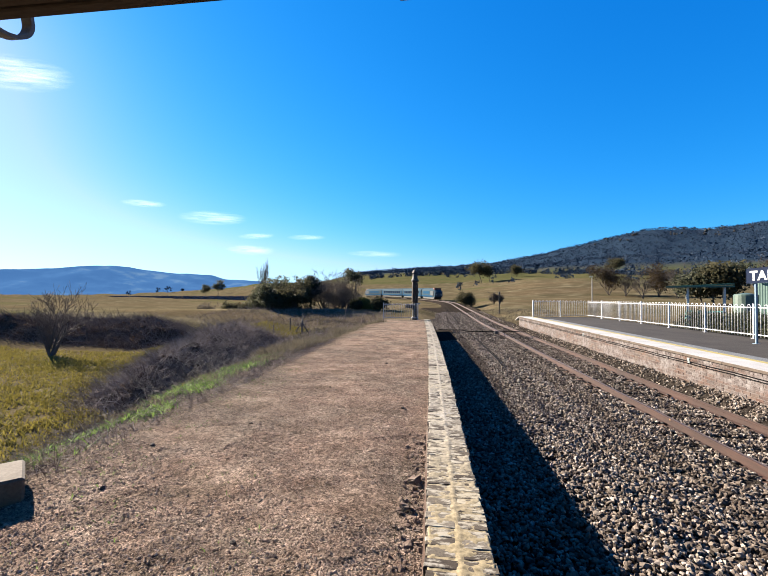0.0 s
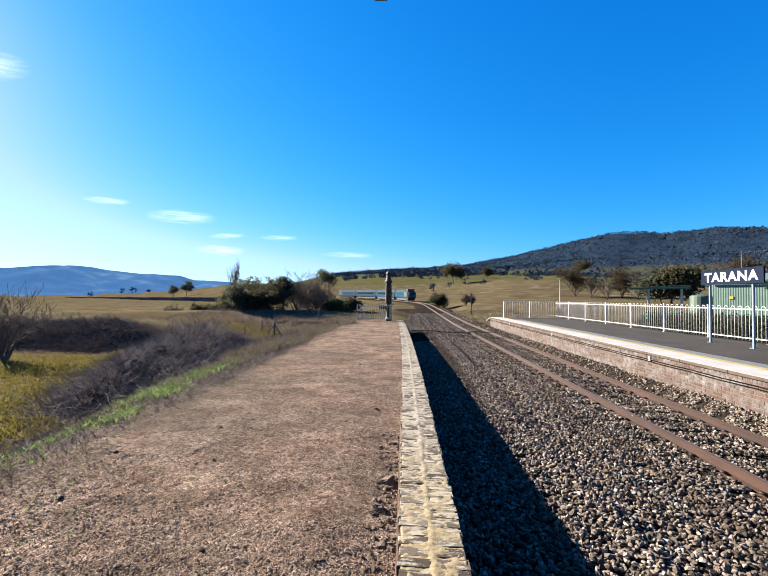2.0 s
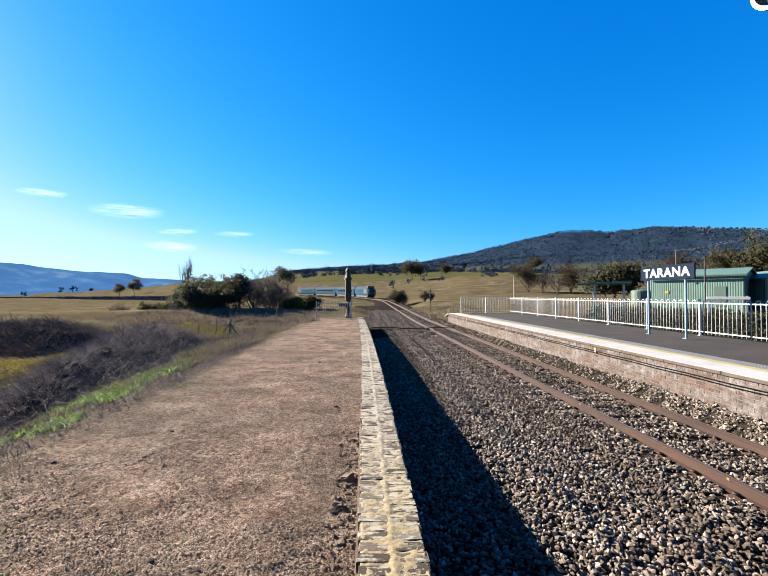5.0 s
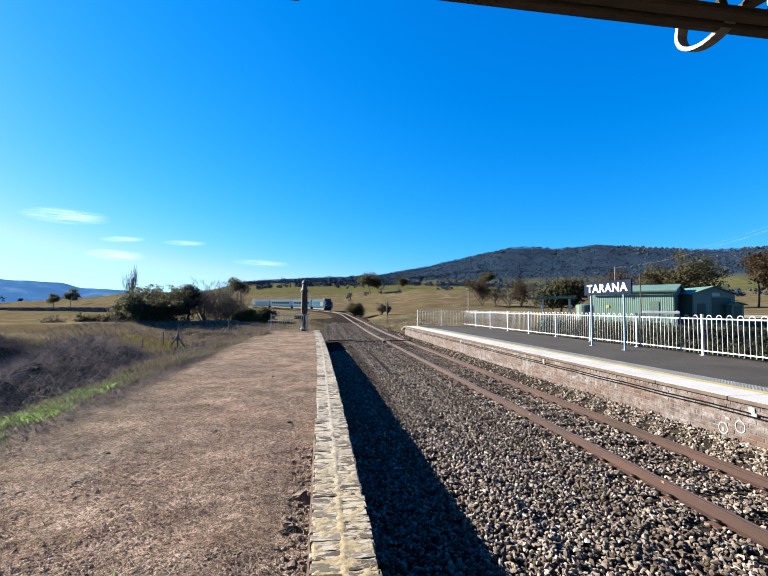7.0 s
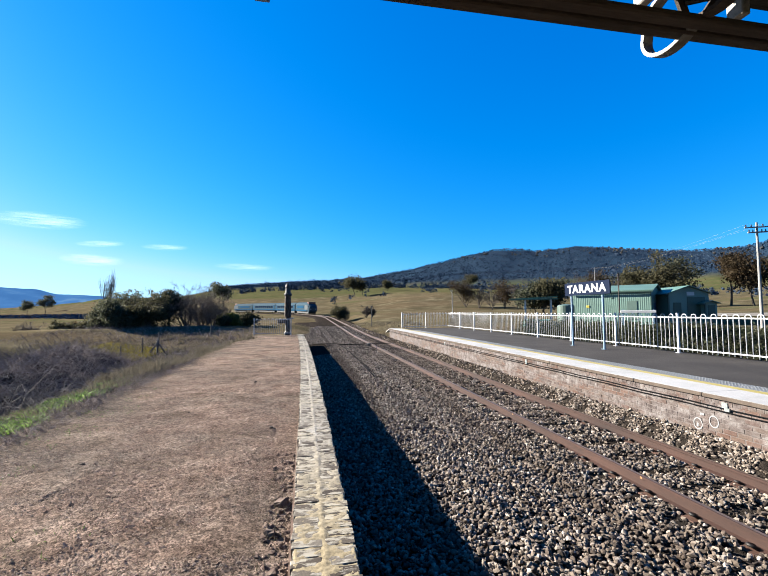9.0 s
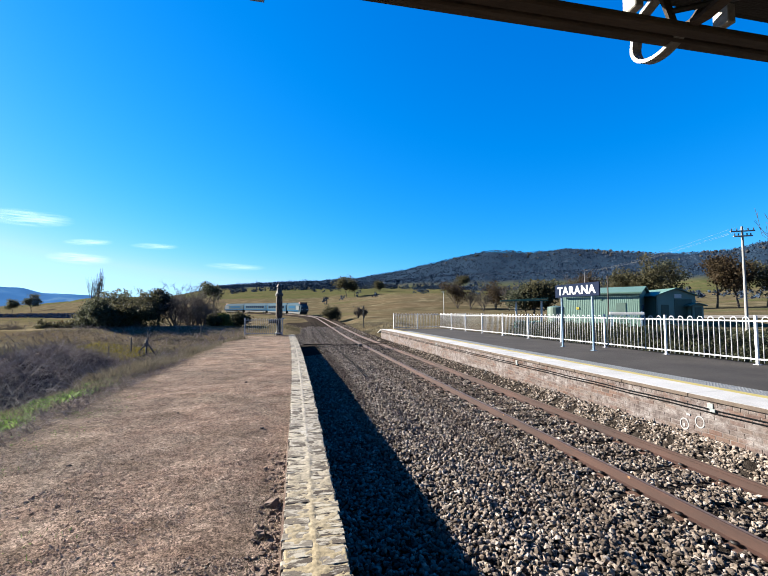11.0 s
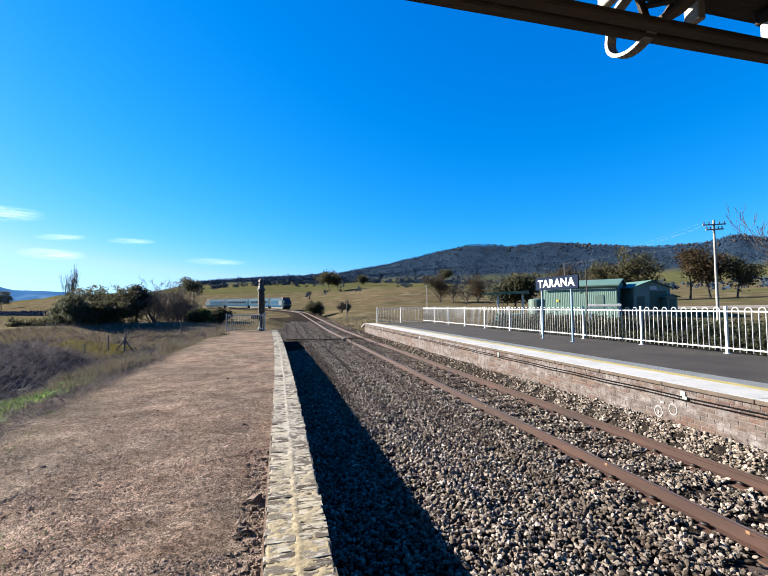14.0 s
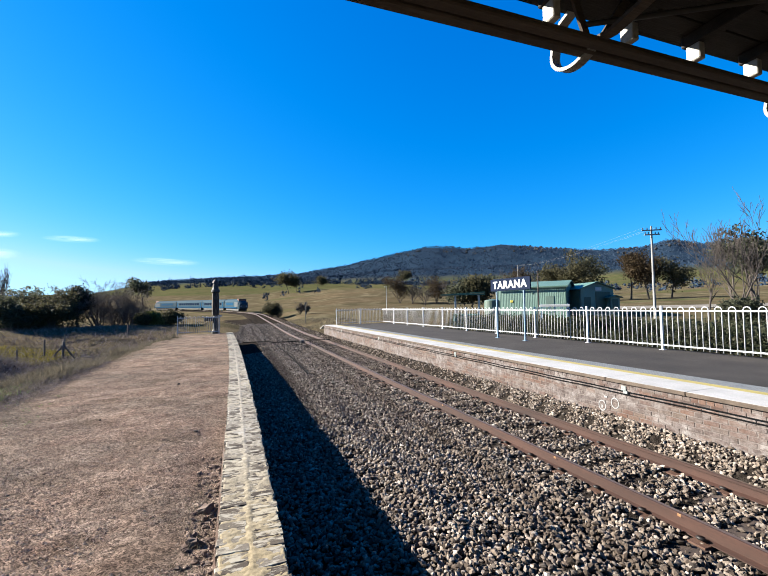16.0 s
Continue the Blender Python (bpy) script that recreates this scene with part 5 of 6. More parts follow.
sward("green_weeds", [(-4.4, 3.4), (-2.9, 3.6), (-2.8, 8.0), (-3.6, 13.0), (-4.2, 13.0)], 2600, (0.01, 0.05), (0.006, 0.016), MAT_LEAF_GREEN, 45, "small green weeds creeping over the gravel", "weeds", 1.6, 1.3)
bx, by = in_poly([(-19.0, 34.5), (-9.5, 31.0), (-4.6, 25.0), (-4.0, 34.0), (-5.0, 52.0), (-24.0, 56.0), (-27.0, 42.0)], 6500, g)
tagged(new("low_scrub", canes("low_scrub", np.stack([bx, by, top_z(bx, by) - 0.05], -1), g.uniform(0.25, 0.8, len(bx)), g.uniform(0.010, 0.022, len(bx)), MAT_CANE, 43, 1.2, 3)), "low leafless brown scrub between the platform and the trees", "scrub", kind="stuff")
bx, by = in_poly([(-7.0, 5.0), (-5.6, 5.0), (-5.5, 6.6), (-6.9, 6.9)], 2600, g)
tagged(new("dead_bush", canes("dead_bush", np.stack([bx, by, top_z(bx, by)], -1), g.uniform(0.25, 0.65, len(bx)), g.uniform(0.003, 0.008, len(bx)), MAT_CANE, 41)), "low dead brown bush on the bank", "bush", kind="stuff")
bx, by = in_poly([(-7.4, 8.2), (-5.6, 8.0), (-5.2, 10.5), (-6.6, 11.5)], 350, g)
tagged(new("dead_bush", canes("dead_bush", np.stack([bx, by, top_z(bx, by)], -1), g.uniform(0.5, 1.2, len(bx)), g.uniform(0.005, 0.011, len(bx)), MAT_TWIG, 42)), "grey dead sticks standing out of the weeds", "bush", kind="stuff")

sward("dry_grass", [(-5.3, 10.2), (-4.5, 10.0), (-4.2, 14.0), (-3.85, 20.0), (-5.0, 20.0)], 9000, (0.06, 0.30), (0.006, 0.016), MAT_DRYGRASS, 47, "dead grass clumps hanging over the gravel's edge", "grass", 1.9, 0.35, 110, 0.17)
bx, by = in_poly([(-8.8, 12.5), (-5.6, 11.5), (-4.9, 17.0), (-4.7, 25.0), (-9.4, 27.0)], 6500, g)
tagged(new("low_scrub", canes("low_scrub", np.stack([bx, by, top_z(bx, by) - 0.05], -1), g.uniform(0.25, 0.75, len(bx)), g.uniform(0.005, 0.012, len(bx)), MAT_CANE, 48, 1.4, 3)), "grey-brown leafless scrub behind the gravel's edge", "scrub", kind="stuff")
bx, by = in_poly([(-5.2, 3.2), (-3.6, 3.2), (-3.6, 8.0), (-3.7, 16.0), (-4.7, 17.0), (-5.2, 9.0)], 5200, g)
tagged(new("dead_stems", canes("dead_stems", np.stack([bx, by, top_z(bx, by)], -1), g.uniform(0.06, 0.26, len(bx)), g.uniform(0.002, 0.005, len(bx)), MAT_CANE, 46, 2.0, 3)), "short dead brown stems littering the gravel's edge", "dead stems", kind="stuff")

# loose pebbles over the gravel
py_ = 1.5 + 12.0 * g.random(66000) ** 1.9
px_ = -0.02 - (3.3 + 0.1 * py_) * g.random(66000)
keep_ = fbm(px_, py_, 0.9, 14.0, 3) > -0.34 * g.random(66000)
px_, py_ = px_[keep_ | (py_ < 3.2)], py_[keep_ | (py_ < 3.2)]
ps_ = np.stack([px_, py_, platform_height(px_, py_) + 0.002], -1)
MAT_PEBBLE = pieces("granite_pebble", [(0.29, 0.188, 0.14), (0.50, 0.35, 0.265), (0.67, 0.485, 0.375), (0.84, 0.66, 0.535), (0.43, 0.32, 0.25)], spec=0.08, fine=60.0)
tagged(new("pebbles", scatter("pebbles", OCT_V, OCT_F, ps_, 0.004 + 0.008 * g.random(len(ps_)) ** 2.0, MAT_PEBBLE, 51, 0.5)), "loose pinkish granite pebbles on the platform", "pebbles", kind="stuff")
MAT_DARKSTONE = grainy("dark_loose_stone", [(0.05, 0.035, 0.03), (0.10, 0.07, 0.055)], 10.0, 60.0, 0.9)
for i, (x, y, r) in enumerate(((-0.41, 6.47, 0.032), (-3.15, 4.35, 0.03), (-1.9, 7.7, 0.02), (-2.4, 5.3, 0.028), (-1.1, 10.4, 0.04), (-2.9, 3.35, 0.03), (-1.35, 2.75, 0.028))):
    zz = float(platform_height(np.array([x]), np.array([y]))[0])
    tagged(new("loose_stone", scatter("loose_stone", ICO_V, ICO_F, np.array([[x, y, zz + r * 0.3]]), np.array([r]), MAT_DARKSTONE, 60 + i)), "small dark stone lying on the gravel", "stone", "dark stones on the gravel")
MAT_RUBBLE = grainy("broken_brick", [(0.144, 0.085, 0.062), (0.224, 0.145, 0.106), (0.272, 0.212, 0.167)], 9.0, 60.0, 0.95)
rr = random.Random(8)
qx, qy = -0.03 - 0.22 * g.random(260) ** 1.4, g.uniform(1.9, 5.4, 260)
tagged(new("rubble", scatter("rubble", ICO_V, ICO_F, np.stack([qx, qy, platform_height(qx, qy) - 0.002], -1), g.uniform(0.008, 0.034, 260), MAT_RUBBLE, 52, 0.6, 0.35)), "crumbled brick and mortar rubble along the coping", "rubble", kind="stuff")
for i in range(4):
    y = 2.5 + 0.5 * i + rr.uniform(-0.06, 0.06)
    x = -0.10 - rr.uniform(0, 0.09)
    me = brick_mesh("broken_brick", rr.uniform(0.06, 0.11), rr.uniform(0.07, 0.17), rr.uniform(0.05, 0.08), 70 + i, MAT_RUBBLE, 0.016, 0.012)
    ob = tagged(new("broken_brick", me), "broken brick lodged beside the coping", "brick", "broken bricks by the coping")
    ob.matrix_basis = pose(x, y, -0.058 + rr.uniform(-0.02, 0.015), rr.uniform(-14, 14), rr.uniform(-16, 16), rr.uniform(-30, 30))

# ---- trees and bushes ----
def bushy(name, label, az, r, height, seed, leaf, size, **kw):
    return tree(name, label, polar(az, r), height, seed, leaf, size=size, category="bush", stems=5, levels=2, first=0.0, kids=4, spread=0.7, **kw)


tree("bare_tree", "small bare winter tree in the low field", (-23.2, 22.4), 4.9, 3, None, MAT_TWIG, stems=6, levels=4, kids=3, spread=0.55, first=0.0, radius=0.07, least=0.008)
for i, (az, r, h) in enumerate(((-22.9, 60, 4.6), (-21.4, 63, 6.1), (-19.9, 60, 5.7), (-19.0, 62, 6.0), (-22.0, 57, 3.6), (-19.2, 57, 4.6))):
    tree("gum_tree", "dense dark green gum tree in a clump", polar(az, r), h, 80 + i, (MAT_LEAF_DARK, MAT_LEAF_OLIVE)[i % 2], size=0.13, per=30, cloud=0.30, group="gum trees beyond the brambles", stems=3, levels=3, kids=4, spread=0.6, first=0.0, rise=0.1, sink=0.3)
tree("cypress", "narrow blue-black conifer beside the gum trees", polar(-16.9, 59), 4.6, 91, MAT_CYPRESS, size=0.14, per=40, cloud=0.3, levels=2, kids=9, spread=0.45, rise=0.6)
tree("poplar", "tall slender leafless poplar", polar(-23.2, 66), 9.4, 92, None, MAT_TWIG, stems=1, levels=3, kids=7, spread=0.27, rise=0.8, gnarl=0.04, radius=0.09, least=0.010)
for i, (az, r, h) in enumerate(((-14.9, 60, 7.4), (-13.2, 62, 7.0), (-11.9, 60, 5.8))):
    tree("bare_tree", "spreading leafless tree with fine brown twigs", polar(az, r), h, 95 + i, None, MAT_TWIG, stems=7, levels=5, kids=3, spread=0.75, first=0.0, radius=0.11, least=0.013, group="bare trees by the line")
tree("gum_tree", "dark round-headed gum tree on the rise", polar(-10.7, 240), 13.5, 101, MAT_LEAF_DARK, size=0.5, per=30, cloud=1.1, levels=3, kids=4)
for i, (az, r, h, m) in enumerate(((-9.4, 58, 1.5, MAT_LEAF_LIME), (-8.2, 60, 1.3, MAT_LEAF_LIME), (-7.1, 56, 1.7, MAT_LEAF_OLIVE), (-10.6, 57, 1.3, MAT_LEAF_OLIVE), (-27.6, 66, 2.4, MAT_LEAF_OLIVE), (-26.6, 68, 2.0, MAT_LEAF_RUST), (-25.3, 66, 2.3, MAT_LEAF_OLIVE))):
    bushy("bush", "olive green bush on the trackside" if i < 4 else "olive brown bush in the field", az, r, h, 110 + i, m, 0.13, per=45, cloud=0.24)
tree("bare_bush", "round leafless grey bush", polar(-30.2, 62), 2.9, 120, None, MAT_TWIG, category="bush", stems=9, levels=4, kids=3, spread=0.7, first=0.0, radius=0.04, least=0.011)
for i, (az, r, h) in enumerate(((4.6, 88, 3.6), (5.6, 90, 2.8), (8.6, 86, 2.9), (9.4, 86, 2.4))):
    tree("bare_bush", "leafless grey-brown bush by the track", polar(az, r), h, 125 + i, MAT_LEAF_OLIVE if i == 0 else None, MAT_TWIG_WARM, size=0.1, per=10, cloud=0.3, category="bush", stems=9, levels=4, kids=3, spread=0.6, first=0.0, radius=0.05, least=0.016)
for i, (az, r, h) in enumerate(((-30.4, 440, 11.5), (-28.9, 440, 14.0))):
    tree("gum_tree", "lone dark gum tree in the paddock", polar(az, r), h, 130 + i, MAT_LEAF_DARK, size=0.45, per=36, cloud=1.0, levels=3, kids=4, group="paddock gum trees")
# big trees round the sheds
for i, (az, r, h, m) in enumerate(((45.6, 118, 13.0, MAT_LEAF_OLIVE), (47.2, 122, 12.2, MAT_LEAF_DARK), (43.6, 124, 10.5, MAT_LEAF_OLIVE), (51.6, 128, 12.2, MAT_LEAF_RUST), (53.4, 130, 12.0, MAT_LEAF_RUST), (55.6, 132, 10.6, MAT_LEAF_OLIVE), (32.6, 84, 6.4, MAT_LEAF_OLIVE), (34.2, 86, 6.3, MAT_LEAF_DARK), (31.6, 86, 5.6, MAT_LEAF_DARK), (62.6, 95, 13.0, MAT_LEAF_DARK), (65.0, 98, 13.5, MAT_LEAF_OLIVE))):
    tree("broad_tree", "broad leafy tree behind the sheds", polar(az, r), h, 140 + i, m, size=0.3, per=40, cloud=0.75, levels=3, kids=4, spread=0.62, first=0.3, group="leafy trees round the sheds")
for i, (az, r, h, n_) in enumerate(((61.2, 44, 10.8, 3), (63.2, 45, 9.8, 2), (59.0, 46, 6.6, 1))):
    tree("bare_tree", "large leafless tree with many upright stems", polar(az, r), h, 160 + i, None, MAT_TWIG_WARM, stems=n_, levels=4, kids=3, spread=0.42, rise=0.4, first=0.0, radius=0.10, least=0.013, group="bare trees behind the fence")
for i, (az, r, h) in enumerate(((22.5, 165, 10.5), (24.2, 160, 9.5), (26.0, 150, 9.0), (27.6, 158, 11.0), (29.4, 150, 11.5), (37.5, 150, 12.0), (39.5, 155, 12.5), (41.5, 150, 11.5))):
    tree("bare_tree", "tall grey leafless tree in a row", polar(az, r), h, 170 + i, MAT_LEAF_RUST if i % 3 == 0 else None, MAT_TWIG_WARM, size=0.25, per=8, cloud=0.8, stems=4, levels=4, kids=3, spread=0.5, first=0.0, radius=0.14, least=0.03, group="bare trees beyond the shelter")
for i, (az, r, h) in enumerate(((6.9, 345, 17.0), (8.0, 350, 13.0), (11.5, 420, 10.0), (23.0, 420, 14.0))):
    tree("gum_tree", "spreading gum tree on the green rise", polar(az, r), h, 180 + i, MAT_LEAF_OLIVE, size=0.6, per=30, cloud=1.4, levels=3, kids=4, group="gum trees on the rise")
# hedge of low shrubs just behind the fence
gx_ = np.random.default_rng(77)
hx, hy = gx_.uniform(13.2, 16.5, 9000), gx_.uniform(4.0, 24.0, 9000)
hz = 0.05 + (0.95 + 0.25 * fbm(hx, hy, 0.6, 2.0, 3)) * gx_.random(9000) ** 0.6 * np.clip((hx - 12.9) / 0.8, 0.3, 1)
tips_ = [(Vector(p), 0) for p in np.stack([hx, hy, hz], -1)]
MAT_HEDGE = leafy("dark_green_hedge_leaves", [(0.050, 0.062, 0.032), (0.092, 0.105, 0.056), (0.160, 0.160, 0.105)])
tagged(new("hedge", leaf_mesh("hedge", tips_, 5, 0.055, 0.09, MAT_HEDGE, 78)), "low dark green hedge behind the white fence", "hedge", kind="stuff")
hx, hy = polar(61.5, 36)
tree("shrub", "bright green shrub under the bare trees", (hx, hy), 1.7, 190, MAT_LEAF_DARK, size=0.11, per=60, cloud=0.3, category="bush", stems=7, levels=2, kids=4, first=0.0)

# ---- the wooded hill ----
def forest(n, az0, az1, r0, r1, lo, hi, seed, mat, label, test=None):
    gg = np.random.default_rng(seed)
    az, r = np.radians(gg.uniform(az0, az1, n)), np.sqrt(gg.uniform(r0 ** 2, r1 ** 2, n))
    x, y = r * np.sin(az), r * np.cos(az)
    z = land(x, y) + fbm(x / 60, y / 60, 1.0, 8.0, 4) * np.clip(r / 220, 0, 9) * smooth_step(200, 700, r)
    if test is not None:
        k = test(x, y, z, r, np.degrees(az))
        x, y, z, r = x[k], y[k], z[k], r[k]
    s = gg.uniform(lo, hi, len(x)) * (1 + 0.5 * (gg.random(len(x)) > 0.9))
    at = np.stack([x, y, z + s * 0.75], -1)
    if n > 5000:
        p = np.repeat(at, 5, 0) + gg.normal(0, 0.5, (5 * len(at), 3)) * np.repeat(s, 5)[:, None]
        d = gg.normal(0, 1, (len(p), 3, 3)) * (np.repeat(s, 5) * 0.42)[:, None, None]
        v = (p[:, None, :] + d).reshape(-1, 3)
        return tagged(new("woodland", mesh_of("woodland", v, np.arange(len(v)).reshape(-1, 3), mat)), label, "woodland", kind="stuff")
    # single trees: small clumps inside, sprays of foliage round them
    c = np.repeat(at, 5, 0) + gg.normal(0, 0.42, (5 * len(at), 3)) * np.repeat(s, 5)[:, None]
    cv, cf = scatter(None, ICO_V, ICO_F, c, np.repeat(s, 5) * gg.uniform(0.12, 0.32, len(c)), None, seed, 0.8, 0.45)
    p = np.repeat(c, 14, 0)
    k9 = np.repeat(s, 70)
    p = p + gg.normal(0, 0.24, p.shape) * k9[:, None]
    d = gg.normal(0, 1, (len(p), 3, 3)) * (k9 * 0.14)[:, None, None]
    lv = (p[:, None, :] + d).reshape(-1, 3)
    lf = np.arange(len(lv)).reshape(-1, 3) + len(cv)
    return tagged(new("woodland", mesh_of("woodland", np.concatenate([cv, lv]), np.concatenate([cf, lf]), mat)), label, "woodland", kind="stuff")


# foliage colours hold a blue cast that imitates haze over the hill
MAT_WOOD = pieces("haze_blue_foliage", [(0.032, 0.060, 0.108), (0.048, 0.080, 0.136), (0.070, 0.104, 0.162), (0.098, 0.134, 0.196), (0.040, 0.072, 0.126)], spec=0.0, fine=0.25)
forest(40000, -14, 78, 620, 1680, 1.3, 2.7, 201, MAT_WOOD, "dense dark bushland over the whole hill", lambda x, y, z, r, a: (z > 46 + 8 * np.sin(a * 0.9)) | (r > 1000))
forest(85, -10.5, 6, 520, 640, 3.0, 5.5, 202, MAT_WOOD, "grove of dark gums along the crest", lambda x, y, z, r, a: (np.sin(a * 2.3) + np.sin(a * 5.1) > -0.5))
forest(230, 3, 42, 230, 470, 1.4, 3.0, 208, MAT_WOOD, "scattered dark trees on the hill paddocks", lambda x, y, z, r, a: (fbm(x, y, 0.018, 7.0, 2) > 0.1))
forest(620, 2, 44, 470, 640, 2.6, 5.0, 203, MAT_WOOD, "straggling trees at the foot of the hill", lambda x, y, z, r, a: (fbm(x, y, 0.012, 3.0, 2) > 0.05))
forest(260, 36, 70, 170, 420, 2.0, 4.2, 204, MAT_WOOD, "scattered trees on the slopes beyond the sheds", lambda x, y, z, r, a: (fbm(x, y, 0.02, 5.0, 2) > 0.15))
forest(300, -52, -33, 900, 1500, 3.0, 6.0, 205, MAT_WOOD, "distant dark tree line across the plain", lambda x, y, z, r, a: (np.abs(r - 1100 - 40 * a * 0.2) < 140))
ge = np.random.default_rng(209)
se = 250 + 650 * ge.random(2600) ** 1.2
pe = np.array([(*track_point(k)[:2], rail_z(k)) for k in se])
off_ = ge.uniform(2.6, 9.0, 2600)
pe[:, 0] += -off_ * 0.62
pe[:, 1] += -off_ * 0.78
pe[:, 2] += -0.3 - 0.42 * (off_ - 3.0)
tagged(new("embankment_scrub", scatter("embankment_scrub", ICO_V, ICO_F, pe, ge.uniform(0.25, 0.7, 2600), MAT_WOOD, 210, 0.8, 0.4)), "dark scrub along the distant railway embankment", "scrub", kind="stuff")
gr = np.random.default_rng(206)
ra, rd = np.radians(gr.uniform(20, 62, 260)), gr.uniform(1250, 1560, 260)
rx_, ry_ = rd * np.sin(ra), rd * np.cos(ra)
MAT_ROCK = grainy("grey_granite_outcrop", [(0.035, 0.035, 0.036), (0.060, 0.059, 0.061)], 0.05, 0.5, 0.95)
kk = (fbm(rx_, ry_, 0.006, 4.0, 2) > 0.05)
tagged(new("rock_outcrops", scatter("rock_outcrops", ICO_V, ICO_F, np.stack([rx_, ry_, land(rx_, ry_) + 5], -1)[kk], gr.uniform(2, 5, kk.sum()), MAT_ROCK, 207, 0.8)), "grey granite boulders among the hill's trees", "rocks", kind="stuff")


# ---- far range, its haze painted in blue ----
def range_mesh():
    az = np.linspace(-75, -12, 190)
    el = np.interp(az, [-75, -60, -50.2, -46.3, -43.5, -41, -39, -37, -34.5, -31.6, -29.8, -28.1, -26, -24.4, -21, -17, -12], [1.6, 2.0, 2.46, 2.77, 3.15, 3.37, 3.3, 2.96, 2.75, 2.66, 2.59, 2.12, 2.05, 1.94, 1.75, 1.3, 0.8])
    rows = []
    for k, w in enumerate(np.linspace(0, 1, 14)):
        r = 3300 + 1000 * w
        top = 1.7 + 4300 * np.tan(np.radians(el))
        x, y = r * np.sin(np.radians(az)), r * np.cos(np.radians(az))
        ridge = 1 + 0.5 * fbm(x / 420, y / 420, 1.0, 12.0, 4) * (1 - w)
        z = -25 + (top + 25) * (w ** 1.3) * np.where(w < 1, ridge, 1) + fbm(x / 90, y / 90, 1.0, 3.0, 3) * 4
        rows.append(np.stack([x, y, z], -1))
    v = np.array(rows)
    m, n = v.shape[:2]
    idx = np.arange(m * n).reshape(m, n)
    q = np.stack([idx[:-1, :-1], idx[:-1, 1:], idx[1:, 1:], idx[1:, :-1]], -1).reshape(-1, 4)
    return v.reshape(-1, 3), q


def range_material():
    m, n, l, b = material("hazy_blue_hills", 1.0, 0, 0.0)
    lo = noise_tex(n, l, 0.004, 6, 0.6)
    # air haze is painted in: blue base colours, and emission for its veil
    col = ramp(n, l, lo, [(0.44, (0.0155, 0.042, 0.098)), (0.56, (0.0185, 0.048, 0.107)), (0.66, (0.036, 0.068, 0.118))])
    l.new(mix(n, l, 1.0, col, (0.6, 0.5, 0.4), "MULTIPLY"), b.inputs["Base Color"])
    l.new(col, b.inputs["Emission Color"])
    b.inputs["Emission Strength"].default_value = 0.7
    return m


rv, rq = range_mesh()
tagged(new("backdrop_range", mesh_of("backdrop_range", rv, rq, range_material(), True)), "distant forested range beyond the plain, coloured and glowing blue as haze", "mountains", kind="structure")


# ---- thin clouds ----
def cloud_material():
    m, n, l, b = material("thin_cirrus", 1.0, 0, 0.0)
    tc = n.new("ShaderNodeTexCoord")
    t = noise_tex(n, l, 2.2, 6, 0.65, tc.outputs["UV"], (1.0, 3.2, 1.0))
    sep = n.new("ShaderNodeSeparateXYZ")
    l.new(tc.outputs["UV"], sep.inputs[0])
    grad = n.new("ShaderNodeTexGradient")
    grad.gradient_type = "SPHERICAL"
    mp = n.new("ShaderNodeMapping")
    mp.inputs["Location"].default_value, mp.inputs["Scale"].default_value = (-1.0, -1.0, 0), (2.0, 2.0, 1.0)
    l.new(tc.outputs["UV"], mp.inputs[0])
    l.new(mp.outputs[0], grad.inputs[0])
    mul = n.new("ShaderNodeMath")
    mul.operation = "MULTIPLY"
    edge = ramp(n, l, grad.outputs["Fac"], [(0.0, (0, 0, 0)), (0.6, (1, 1, 1))])
    wisp = ramp(n, l, t, [(0.36, (0, 0, 0)), (0.66, (1, 1, 1))])
    l.new(edge, mul.inputs[0])
    l.new(wisp, mul.inputs[1])
    amount = n.new("ShaderNodeMath")
    amount.operation = "MULTIPLY"
    l.new(mul.outputs[0], amount.inputs[0])
    amount.inputs[1].default_value = 0.24
    d, tr, tp, ad, ms = (n.new("ShaderNodeBsdfDiffuse"), n.new("ShaderNodeBsdfTranslucent"), n.new("ShaderNodeBsdfTransparent"), n.new("ShaderNodeMixShader"), n.new("ShaderNodeMixShader"))
    d.inputs[0].default_value = tr.inputs[0].default_value = (0.75, 0.75, 0.75, 1)
    l.new(d.outputs[0], ad.inputs[1])
    l.new(tr.outputs[0], ad.inputs[2])
    l.new(amount.outputs[0], ms.inputs[0])
    l.new(tp.outputs[0], ms.inputs[1])
    l.new(ad.outputs[0], ms.inputs[2])
    l.new(ms.outputs[0], n["Material Output"].inputs[0])
    return m


